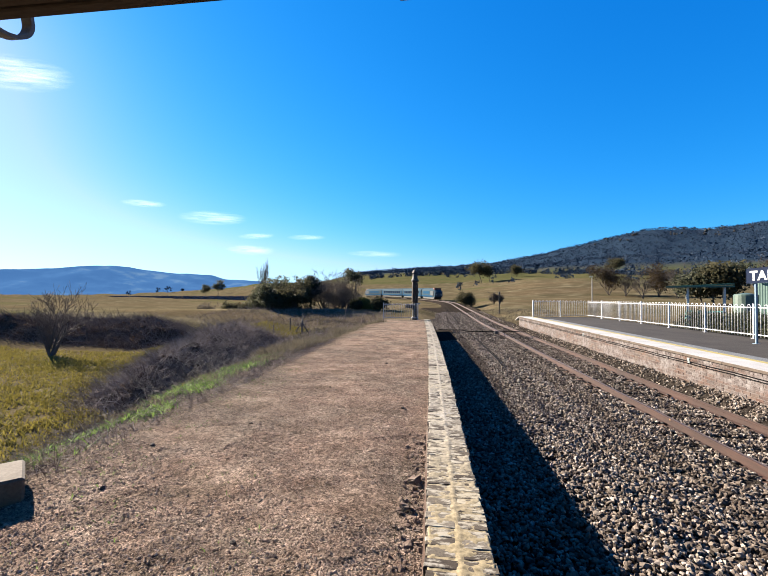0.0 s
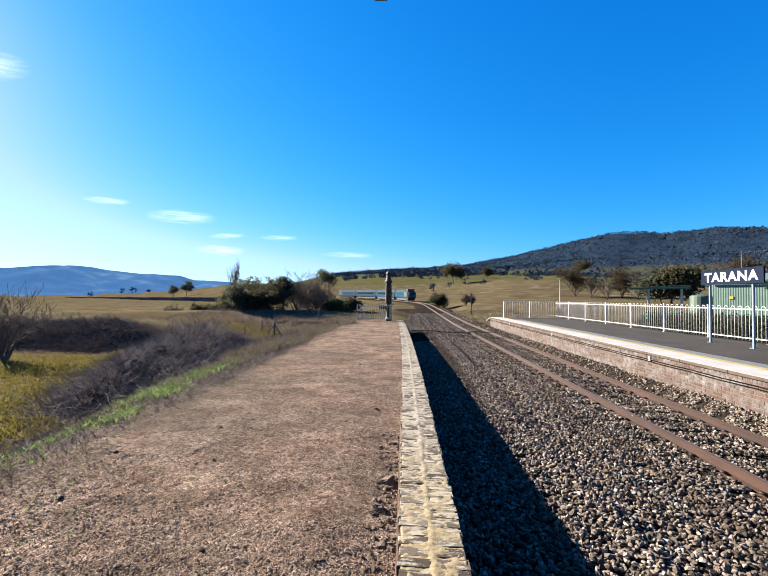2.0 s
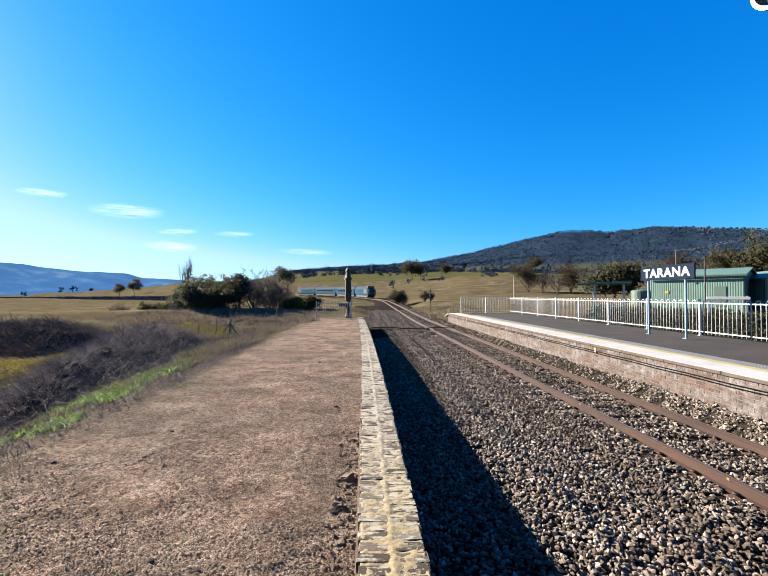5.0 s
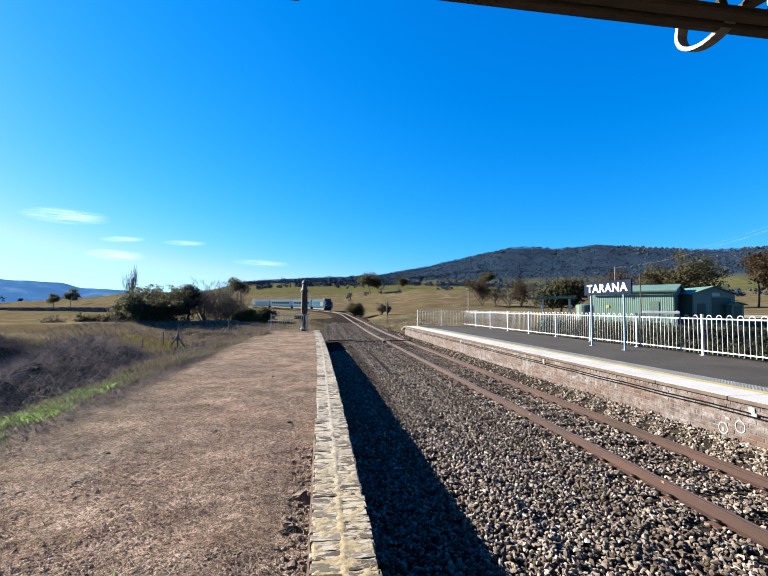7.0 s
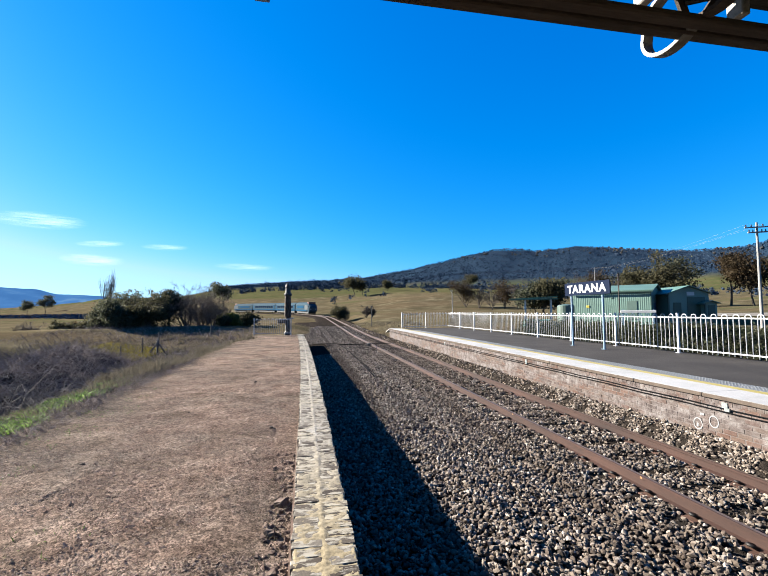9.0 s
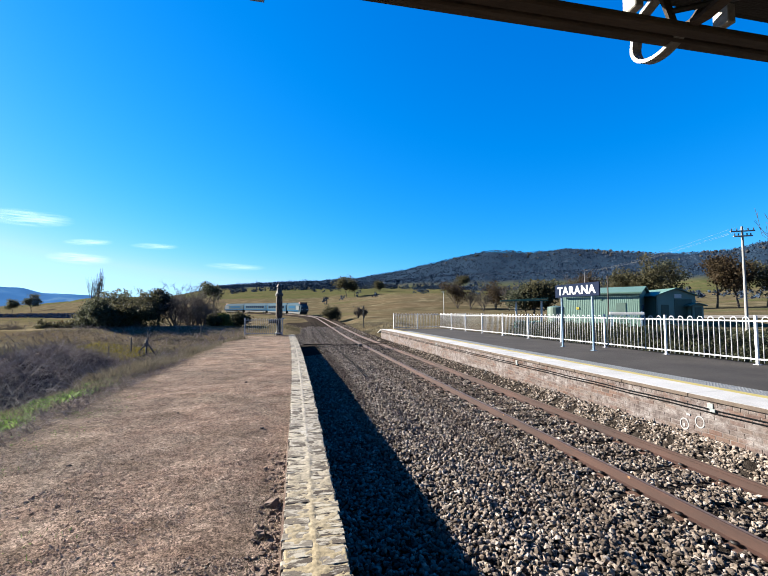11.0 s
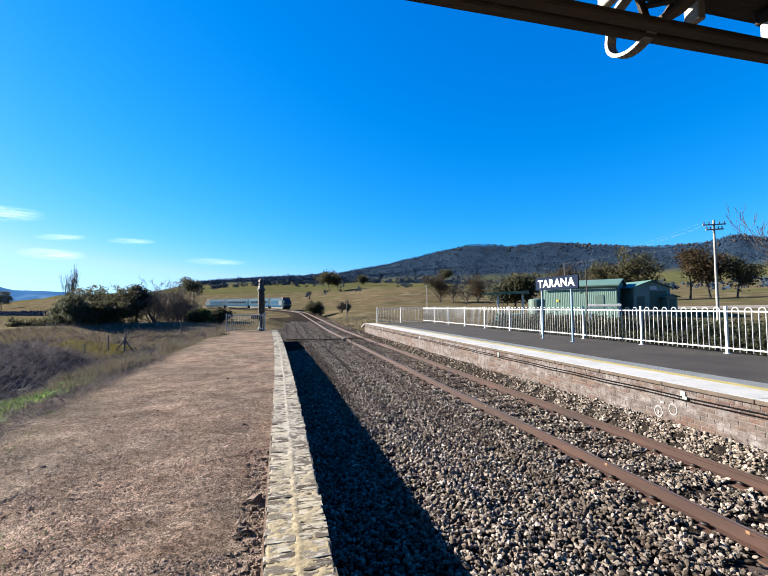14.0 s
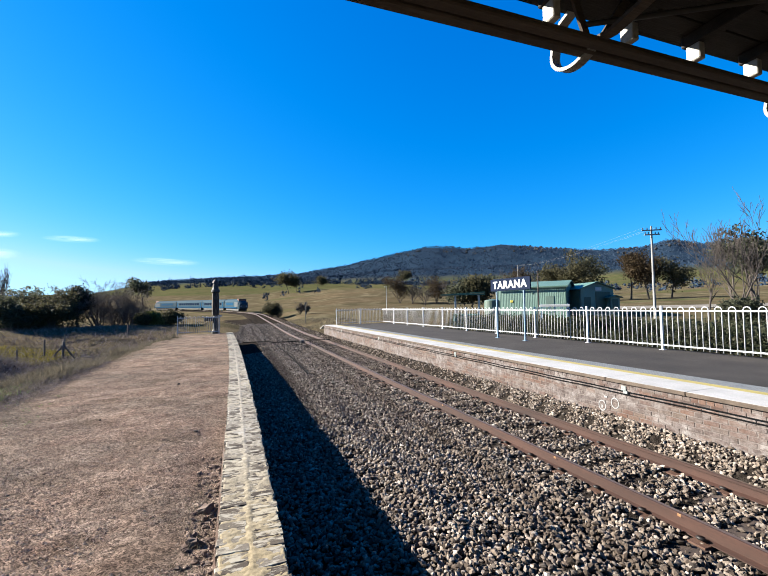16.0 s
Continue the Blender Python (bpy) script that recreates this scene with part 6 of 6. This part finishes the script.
MAT_CLOUD = cloud_material()
for az, el, w, h, tilt in ((-29.6, 10.0, 8.5, 1.9, -2), (-24.2, 8.0, 5.0, 0.8, -5), (-24.9, 6.1, 6.5, 1.4, 0), (-17.5, 8.1, 5.5, 0.8, -2), (-8.0, 6.0, 8.0, 1.0, 1), (-49.5, 22.0, 10.5, 3.4, -14), (-37.5, 11.0, 5.0, 0.9, -2)):
    r = 4300.0
    x, y = r * math.sin(radians(az)), r * math.cos(radians(az))
    z = 1.7 + r * math.tan(radians(el))
    sx, sz = r * math.tan(radians(w)) / 2, r * math.tan(radians(h)) / 2 / math.cos(radians(el)) ** 2
    me = mesh_of("cloud", [(-sx, 0, -sz), (sx, 0, -sz), (sx, 0, sz), (-sx, 0, sz)], [(0, 1, 2, 3)], MAT_CLOUD)
    uv = me.uv_layers.new(name="UVMap")
    for lp, c in zip(uv.data, ((0, 0), (1, 0), (1, 1), (0, 1))):
        lp.uv = c
    ob = tagged(new("cloud", me), "thin white wisp of high cloud", "cloud", "wisps of cloud")
    ob.matrix_basis = pose(x, y, z, 0, tilt, -az)
    ob.visible_shadow = False

# ---- gravel road beyond the sheds ----
def road_strip():
    az = np.radians(np.linspace(38, 84, 90))
    rows = []
    for k, dr in enumerate(np.linspace(-4.5, 4.5, 7)):
        r = 84 + dr + 10 * np.sin(az * 5)
        x, y = r * np.sin(az), r * np.cos(az)
        rows.append(np.stack([x, y, land_with_bed(x.copy(), y.copy()) + 0.16 - 0.02 * abs(dr)], -1))
    v = np.array(rows)
    idx = np.arange(v.shape[0] * v.shape[1]).reshape(v.shape[:2])
    q = np.stack([idx[:-1, :-1], idx[:-1, 1:], idx[1:, 1:], idx[1:, :-1]], -1).reshape(-1, 4)
    return mesh_of("road", v.reshape(-1, 3), q, grainy("pale_gravel_road", [(0.24, 0.205, 0.165), (0.34, 0.30, 0.25), (0.40, 0.36, 0.30)], 0.4, 6.0, 0.95), True)


tagged(new("road", road_strip()), "pale gravel road behind the sheds", "road", kind="structure")

# ---- sheds, shelter, poles ----
def ribbed_green(name, colour, axis):
    m, n, l, b = material(name, 0.5, 0.0, 0.4)
    geo = n.new("ShaderNodeTexCoord").outputs["Object"]
    lo = noise_tex(n, l, 0.7, 4, 0.6, geo)
    col = ramp(n, l, lo, [(0.3, tuple(c * 0.85 for c in colour)), (0.7, tuple(c * 1.1 for c in colour))])
    l.new(col, b.inputs["Base Color"])
    w = n.new("ShaderNodeTexWave")
    w.bands_direction = axis
    w.inputs["Scale"].default_value = 1.6
    l.new(geo, w.inputs["Vector"])
    bump(n, l, b, w.outputs["Fac"], 0.5, 0.03)
    return m


MAT_SHED = ribbed_green("green_steel_sheet", (0.085, 0.14, 0.115), "X")
MAT_SHED_ROOF = ribbed_green("green_steel_roof", (0.065, 0.115, 0.09), "X")
MAT_SHED_TRIM = plain("dark_green_trim", (0.04, 0.10, 0.07), 0.5)
MAT_BLUE_DOOR = plain("blue_door_paint", (0.03, 0.10, 0.2), 0.5)
MAT_PANEL = plain("pale_green_door", (0.14, 0.22, 0.18), 0.5)
MAT_WHITE = plain("weathered_white_paint", (0.74, 0.74, 0.72), 0.5)
MAT_YSIGN = plain("yellow_notice", (0.70, 0.60, 0.08), 0.5)


def shed(name, label, origin, turn, length, width, eave, ridge, doors):
    """A steel shed: long wall along its local x, gable at its +x end; doors: (name, wall, along, w, h, material)."""
    z = float(top_z(np.array([origin[0]]), np.array([origin[1]]))[0])
    ob = empty(name, (origin[0], origin[1], min(z, origin[2])), label, "shed", "green steel sheds", turn)
    bm = bmesh.new()
    prof = [(0, 0), (width, 0), (width, eave), (width / 2, ridge), (0, eave)]
    a = [bm.verts.new((0, y, q)) for y, q in prof]
    b = [bm.verts.new((length, y, q)) for y, q in prof]
    for i in range(5):
        if i not in (2, 3):
            bm.faces.new((a[i], a[(i + 1) % 5], b[(i + 1) % 5], b[i]))
    bm.faces.new(a)
    bm.faces.new(b[::-1])
    part("wall", bm, MAT_SHED, ob)
    for sy in (0, 1):
        bm = bmesh.new()
        y0, y1 = (-0.25, width / 2) if sy == 0 else (width / 2, width + 0.25)
        drop = 0.25 * (ridge - eave) / (width / 2)
        z0, z1 = (eave - drop, ridge) if sy == 0 else (ridge, eave - drop)
        v = [bm.verts.new((x, y, q + dz)) for dz in (0.02, 0.10) for x, y, q in ((-0.3, y0, z0), (length + 0.3, y0, z0), (length + 0.3, y1, z1), (-0.3, y1, z1))]
        for f in ((3, 2, 1, 0), (4, 5, 6, 7), (0, 1, 5, 4), (1, 2, 6, 5), (2, 3, 7, 6), (3, 0, 4, 7)):
            bm.faces.new([v[k] for k in f])
        part("roof", bm, MAT_SHED_ROOF, ob)
    part("gutter", boxed(-0.3, -0.38, eave - 0.18, length + 0.3, -0.26, eave - 0.04, 0.01), MAT_SHED_TRIM, ob)
    part("corner_trim", boxed(length - 0.06, -0.03, 0, length + 0.05, 0.12, eave, 0.005), MAT_SHED_TRIM, ob)
    for nm, wall, along, w, h, base, m in doors:
        if wall == "long":
            part(nm, boxed(along, -0.05, base, along + w, -0.005, base + h, 0.01), m, ob)
        else:
            part(nm, boxed(length + 0.005, along, base, length + 0.05, along + w, base + h, 0.01), m, ob)
    return ob


# the larger shed's long wall faces the station; the smaller one shows its gable
bx_, by_ = polar(44.45, 52)
turn_ = -52.0
ux_, uy_ = math.cos(radians(turn_)), math.sin(radians(turn_))
shed("green_shed", "large green steel shed with a shallow gable roof", (bx_ - 8.0 * ux_, by_ - 8.0 * uy_, 0.2), turn_, 8.0, 6.5, 3.75, 4.45,
     [("door", "long", 5.75, 0.95, 2.0, 0.6, MAT_PANEL), ("notice", "long", 1.6, 0.32, 0.28, 1.9, MAT_YSIGN), ("side_door", "gable", 2.0, 1.1, 2.1, 0.3, MAT_BLUE_DOOR), ("vent", "long", 4.2, 0.2, 0.2, 2.9, MAT_SHED_TRIM)])
ux_, uy_ = math.cos(radians(-107.5)), math.sin(radians(-107.5))
fx_, fy_ = polar(46.1, 54)
shed("green_shed", "smaller dark green steel shed beside the large one", (fx_ - 7.0 * ux_, fy_ - 7.0 * uy_, 0.2), -107.5, 7.0, 4.1, 3.2, 3.95,
     [("roller_door", "gable", 1.9, 1.8, 2.6, 0.2, MAT_SHED_TRIM), ("notice", "gable", 1.9, 0.75, 0.4, 2.95, MAT_WHITE), ("side_door", "gable", 0.5, 0.8, 2.0, 0.2, MAT_SHED_TRIM)])
fx_, fy_ = polar(49.4, 55)
shed("lean_to", "low green lean-to shed", (fx_ - 3.0 * ux_, fy_ - 3.0 * uy_, 0.2), -107.5, 3.0, 1.2, 2.3, 2.5, [("door", "gable", 0.3, 0.7, 1.9, 0.2, MAT_SHED_TRIM)])
MAT_TANK = plain("pale_green_tank", (0.10, 0.16, 0.125), 0.5)
tz = float(top_z(np.array([polar(35.0, 50)[0]]), np.array([polar(35.0, 50)[1]]))[0])
ob = tagged(part("water_tank", lathe([(0.9, 0), (0.9, 2.2), (0.82, 2.3), (0.0, 2.45)], 20), MAT_TANK), "pale green round water tank beside the shed", "tank")
ob.location = (*polar(35.2, 50), tz - 0.1)

MAT_SHELTER = plain("dark_green_roof_sheet", (0.03, 0.13, 0.09), 0.45)
sx_, sy_ = polar(31.4, 40)
sh = empty("shelter", (sx_, sy_, 0.0), "open shelter with a dark green roof on white posts", "shelter", "", -31.4)
bm = boxed(-2.1, -1.2, 2.72, 2.0, 1.2, 2.82, 0.01)
for v in bm.verts:
    v.co.z += 0.05 * v.co.x + (0.0 if v.co.z > 2.77 else 0.0)
part("roof", bm, MAT_SHELTER, sh)
part("fascia", boxed(-2.1, -1.24, 2.62, 2.0, -1.205, 2.74, 0.005), MAT_SHELTER, sh)
for x in (-0.75, 1.45):
    for y in (-0.9, 0.9):
        part("post", boxed(x - 0.06, y - 0.06, -0.3, x + 0.06, y + 0.06, 2.70 + 0.05 * x, 0.01), MAT_WHITE, sh)
part("meter_box", boxed(-0.86, -1.05, 1.75, -0.66, -0.965, 2.1, 0.01), MAT_WHITE, sh)
MAT_TEAL = plain("teal_sheet", (0.05, 0.32, 0.27), 0.5)
tx_, ty_ = polar(31.8, 30)
bm = boxed(-0.9, -0.3, 0.05, 0.9, 0.3, 1.05, 0.05)
ob = part("bin", bm, MAT_TEAL)
tagged(ob, "low teal green steel bin behind the fence", "bin")
ob.matrix_basis = pose(tx_, ty_, 0.0, 0, 0, -31.8)
part("label_plate", boxed(-0.3, -0.31, 0.45, 0.25, -0.301, 0.68, 0.0), MAT_WHITE, ob, "white label plate")
bx_, by_ = polar(43.2, 22)
nb = empty("notice_board", (bx_, by_, 0.0), "low white notice board with thin posts behind the fence", "sign", "", -43.2)
part("board", boxed(-0.7, -0.03, 1.54, 0.7, 0.03, 1.66, 0.01), MAT_WHITE, nb)
for x in (-0.6, 0.6):
    part("post", boxed(x - 0.03, 0.032, -0.2, x + 0.03, 0.09, 1.7, 0.005), MAT_BLUEGREY, nb)

MAT_POLE = grainy("silver_grey_pole_timber", [(0.32, 0.31, 0.30), (0.45, 0.44, 0.42), (0.55, 0.53, 0.50)], 2.0, 30.0, 0.9, stretch=(4, 4, 0.4))
MAT_CERAMIC = plain("brown_insulator", (0.10, 0.06, 0.05), 0.3)


def power_pole(at, height, turn, radius, arms, label):
    z = float(top_z(np.array([at[0]]), np.array([at[1]]))[0])
    ob = empty("power_pole", (at[0], at[1], z - 0.3), label, "power pole", "", turn)
    part("shaft", lathe([(radius, 0), (radius * 0.62, height + 0.3)], 10), MAT_POLE, ob)
    for k in range(arms):
        zz = height - 0.15 - 0.42 * k
        w = 0.85 - 0.2 * k
        arm = part("crossarm", boxed(-w, -0.13 - 0.05 * k, zz, w, -0.03, zz + 0.1, 0.01), MAT_POLE, ob)
        for x in (-w + 0.1, -w * 0.45, w * 0.45, w - 0.1):
            ins = part("insulator", lathe([(0.03, 0), (0.055, 0.05), (0.03, 0.1), (0.055, 0.15), (0.02, 0.2)], 8), MAT_CERAMIC, arm)
            ins.location = (x, -0.08, zz + 0.1)
    return ob


pp = polar(54.0, 45)
power_pole(pp, 8.75 - float(top_z(np.array([pp[0]]), np.array([pp[1]]))[0]), -30, 0.13, 2, "tall grey timber power pole with two crossarms")
pq_ = polar(38.6, 140)
power_pole(pq_, 12.5, -30, 0.15, 1, "distant grey timber power pole among bare trees")
za = 8.65
zb = float(top_z(np.array([pq_[0]]), np.array([pq_[1]]))[0]) + 12.3
bm = bmesh.new()
for dx in (-0.7, 0.3, 0.7):
    tube(bm, [(pp[0] + (pq_[0] - pp[0]) * t + dx, pp[1] + (pq_[1] - pp[1]) * t, za + (zb - za) * t - 3.5 * t * (1 - t)) for t in (k / 16 for k in range(17))], 0.004, 4)
tagged(part("power_line", bm, MAT_POLE), "thin aerial wires strung between timber poles", "wires")
post_at = polar(41.3, 21.5)
tagged(part("lamp_post", lathe([(0.03, -0.3), (0.026, 3.25), (0.05, 3.27), (0.05, 3.33)], 8), MAT_BARK), "slim dark post standing behind the name board", "post").location = (*post_at, 0.0)
pt = polar(20.6, 70)
lp = empty("lamp_standard", (*pt, -0.2), "thin white lamp standard by the car park", "lamp post")
part("shaft", lathe([(0.06, 0), (0.04, 5.2)], 8), MAT_WHITE, lp)
part("lamp", boxed(-0.35, -0.08, 5.2, 0.1, 0.08, 5.3, 0.02), MAT_WHITE, lp)
# short relay post between rails and bushes
rp = polar(9.3, 62)
tagged(part("lineside_post", lathe([(0.07, -0.8), (0.07, 2.2), (0.12, 2.22), (0.12, 2.5)], 8), MAT_BLACK), "slim dark lineside post with a small box", "post").location = (*rp, 0.0)
# wire fence posts and a leaning prop near the gum trees
MAT_OLDPOST = grainy("grey_split_post", [(0.13, 0.11, 0.10), (0.22, 0.19, 0.17)], 4.0, 30.0, 0.95)
for az, r, h in ((-19.6, 41, 1.3), (-21.8, 38, 1.1), (-17.9, 44, 1.2), (-12.0, 48, 1.2), (-25.5, 36, 1.1)):
    p_ = polar(az, r)
    z_ = float(top_z(np.array([p_[0]]), np.array([p_[1]]))[0])
    tagged(part("fence_post", lathe([(0.06, -0.3), (0.055, h), (0.03, h + 0.04)], 7), MAT_OLDPOST), "grey split timber fence post in the grass", "post", "old fence posts in the field").location = (*p_, z_)
p_ = polar(-18.0, 40)
z_ = float(top_z(np.array([p_[0]]), np.array([p_[1]]))[0])
bm = bmesh.new()
tube(bm, [(0, 0, -0.2), (0, 0, 1.25)], 0.08, 7)
tube(bm, [(0.75, 0, -0.1), (0.05, 0, 0.95)], 0.06, 7)
tube(bm, [(-0.75, 0, -0.1), (-0.05, 0, 0.95)], 0.06, 7)
tagged(part("strainer_post", bm, MAT_OLDPOST), "dark braced strainer post of an old fence", "post").location = (*p_, z_)

# ---- the train on the bend ----
MAT_SILVER = plain("pale_silver_blue_body", (0.050, 0.092, 0.125), 0.8, 0.0, 0.02)
MAT_PALEBLUE = plain("pale_cab_paint", (0.16, 0.18, 0.195), 0.8, 0.0, 0.02)
MAT_BLUE = plain("mid_blue_stripe", (0.012, 0.080, 0.170), 0.8, 0.0, 0.02)
MAT_GLASS = plain("dark_window_glass", (0.015, 0.02, 0.03), 0.08)
MAT_NOSE = plain("dark_nose_paint", (0.02, 0.02, 0.03), 0.5)
MAT_RED = plain("orange_red_panel", (0.20, 0.045, 0.02), 0.4)
MAT_UNDER = plain("sooty_underframe", (0.03, 0.03, 0.03), 0.8)


def car_shell(length, nose):
    """Body of a car along local y from 0 (front) to length; nose: metres of sloping front."""
    bm = bmesh.new()
    prof = [(-1.42, 1.0), (-1.46, 1.9), (-1.42, 3.0), (-1.15, 3.6), (-0.6, 3.86), (0.6, 3.86), (1.15, 3.6), (1.42, 3.0), (1.46, 1.9), (1.42, 1.0)]
    stations = [(0.0, 0.86, 0.55), (nose * 0.5, 0.95, 0.86), (nose, 1.0, 1.0), (length, 1.0, 1.0)] if nose else [(0, 1, 1), (length, 1, 1)]
    rings = [[bm.verts.new((x * w, s, 1.0 + (z - 1.0) * hgt)) for x, z in prof] for s, w, hgt in stations]
    for a, b in zip(rings, rings[1:]):
        for k in range(len(prof)):
            bm.faces.new((a[k], b[k], b[(k + 1) % len(prof)], a[(k + 1) % len(prof)]))
    bm.faces.new(rings[0])
    bm.faces.new(rings[-1][::-1])
    bmesh.ops.recalc_face_normals(bm, faces=bm.faces)
    return bm


def train_car(name, label, s, length, nose, flip=False):
    (a, ang_a), (b, ang_b) = track_frame(s), track_frame(s + length)
    d = b - a
    ob = new(name)
    tagged(ob, label, "train car", "cars of the train")
    y = d.normalized()
    x = y.cross(Vector((0, 0, 1))).normalized()
    m = Matrix((x, y, x.cross(y))).transposed().to_4x4()
    m.translation = a
    if flip:
        m = m @ Matrix.Translation((0, length, 0)) @ Matrix.Rotation(math.pi, 4, "Z")
    ob.matrix_basis = m
    part("body", car_shell(length, nose), MAT_SILVER, ob)
    for sx in (-1, 1):
        part("stripe", boxed(sx * 1.455 - 0.03, max(nose, 0.1), 1.05, sx * 1.455 + 0.03, length - 0.1, 1.45, 0.0), MAT_BLUE, ob, "blue stripe")
        if nose:
            part("side_panel", boxed(sx * 1.45 - 0.035, 0.9, 1.5, sx * 1.45 + 0.035, 4.6, 2.9, 0.0), MAT_PALEBLUE, ob, "white cab panel")
            part("louvre", boxed(sx * 1.45 - 0.035, 6.0, 2.0, sx * 1.45 + 0.035, length - 2.5, 2.8, 0.0), MAT_BLUE, ob)
        else:
            for k in range(9):
                y0 = 2.2 + k * (length - 4.4) / 9
                part("window", boxed(sx * 1.45 - 0.03, y0, 2.0, sx * 1.45 + 0.03, y0 + (length - 4.4) / 9 - 0.4, 2.75, 0.0), MAT_GLASS, ob)
            for y0 in (0.6, length - 1.5):
                part("door", boxed(sx * 1.45 - 0.03, y0, 1.1, sx * 1.45 + 0.03, y0 + 0.9, 3.0, 0.0), MAT_BLUE, ob)
    part("underframe", boxed(-1.2, 1.0, 0.35, 1.2, length - 1.0, 1.0, 0.05), MAT_UNDER, ob)
    for yb in (2.6, length - 2.6):
        bg = part("bogie", boxed(-1.15, yb - 1.6, 0.3, 1.15, yb + 1.6, 0.75, 0.05), MAT_UNDER, ob)
        for dy in (-1.1, 1.1):
            for sx in (-0.75, 0.75):
                bm = bmesh.new()
                bmesh.ops.create_cone(bm, cap_ends=True, segments=14, radius1=0.45, radius2=0.45, depth=0.13, matrix=Matrix.Translation((sx, yb + dy, 0.45)) @ Matrix.Rotation(math.pi / 2, 4, "Y"))
                part("wheel", bm, MAT_UNDER, bg)
    if nose:
        bm = boxed(-1.2, -0.12, 1.05, 1.2, 0.2, 2.2, 0.08)
        part("nose_panel", bm, MAT_NOSE, ob, "black nose panel")
        bm = bmesh.new()
        v = [bm.verts.new(p) for p in ((-1.1, 0.12, 2.2), (1.1, 0.12, 2.2), (1.05, nose * 0.5, 3.35), (-1.05, nose * 0.5, 3.35), (-1.15, 0.5, 2.2), (1.15, 0.5, 2.2), (1.1, nose * 0.5 + 0.4, 3.3), (-1.1, nose * 0.5 + 0.4, 3.3))]
        for f in ((0, 1, 2, 3), (1, 5, 6, 2), (4, 0, 3, 7), (3, 2, 6, 7), (0, 4, 5, 1), (5, 4, 7, 6)):
            bm.faces.new([v[k] for k in f])
        part("windscreen", bm, MAT_GLASS, ob)
        part("roof_panel", boxed(-1.1, nose * 0.45, 3.3, 1.1, nose + 0.6, 3.9, 0.06), MAT_RED, ob, "orange-red cab roof panel")
        for sx in (-0.8, 0.8):
            part("headlight", boxed(sx - 0.16, -0.16, 1.6, sx + 0.16, -0.1, 1.85, 0.02), MAT_WHITE, ob)
    return ob


train_car("power_car", "silver-blue power car with a dark sloping nose", 127.0, 17.0, 2.4)
train_car("train_coach", "silver-blue passenger coach with dark windows", 145.0, 21.5, 0)
train_car("train_coach", "silver-blue passenger coach with dark windows", 167.0, 21.5, 0)
train_car("power_car", "silver-blue power car at the train's tail", 189.0, 17.0, 2.4, True)
# ---- bricks of the coping and of the far wall ----
rb = random.Random(12)
COPE_MESH = [brick_mesh("brick", (0.222, 0.216, 0.21, 0.224, 0.206, 0.214)[k], (0.105, 0.1, 0.107, 0.097, 0.104, 0.102)[k], 0.07, 300 + k, MAT_COPE, 0.0035, 0.005) for k in range(6)]
PITCH = 0.118


def cope_rows():
    y = 1.5 - 63 * PITCH
    while y < 31.5:
        yield y
        y += PITCH


rest_v, rest_f = [], []
for y in cope_rows():
    c = float(cope_x(y))
    for x in (0.107, 0.353):
        m = pose(c + x + rb.uniform(-0.004, 0.004), y + rb.uniform(-0.008, 0.008), rb.uniform(-0.002, 0.002), rb.uniform(-0.7, 0.7), rb.uniform(-0.5, 0.5), rb.uniform(-1.5, 1.5))
        me = COPE_MESH[rb.randrange(6)]
        if 1.4 < y < 19.1:
            b = new("brick", me)
            b.parent = coping
            b.matrix_basis = m
        else:
            k = len(rest_v)
            rest_v += [m @ v.co for v in me.vertices]
            rest_f += [[k + i for i in p.vertices] for p in me.polygons]
me = bpy.data.meshes.new("coping_rest")
me.from_pydata(rest_v, [], rest_f)
me.materials.append(MAT_COPE)
tagged(part("far_bricks", me, None, coping), kind="stuff")

WALL_MESH = [brick_mesh("brick", 0.05, 0.222, 0.072, 320 + k, MAT_WBRICK, 0.003, 0.005) for k in range(5)]
SOLDIER_MESH = [brick_mesh("brick", 0.05, 0.105, 0.085, 340 + k, MAT_WBRICK, 0.003, 0.005) for k in range(4)]
rest_v, rest_f = [], []
count = 0
for row in range(10):
    last = row == 9
    z = -0.615 + 0.081 * (row + 1) if not last else 0.182
    pitch = 0.235 if not last else 0.117
    y = 2.4 + (0.117 if row % 2 else 0.0)
    while y < 32.9:
        m = pose(6.965 + rb.uniform(-0.003, 0.003), y, z + rb.uniform(-0.002, 0.002), 0, 0, rb.uniform(-0.5, 0.5))
        me = (SOLDIER_MESH if last else WALL_MESH)[rb.randrange(4)]
        if y < 9.2:
            b = new("brick", me)
            b.parent = wall_far
            b.matrix_basis = m
            count += 1
        else:
            k = len(rest_v)
            rest_v += [m @ v.co for v in me.vertices]
            rest_f += [[k + i for i in p.vertices] for p in me.polygons]
        y += pitch
me = bpy.data.meshes.new("wall_rest")
me.from_pydata(rest_v, [], rest_f)
me.materials.append(MAT_WBRICK)
tagged(part("far_bricks", me, None, wall_far), kind="stuff")
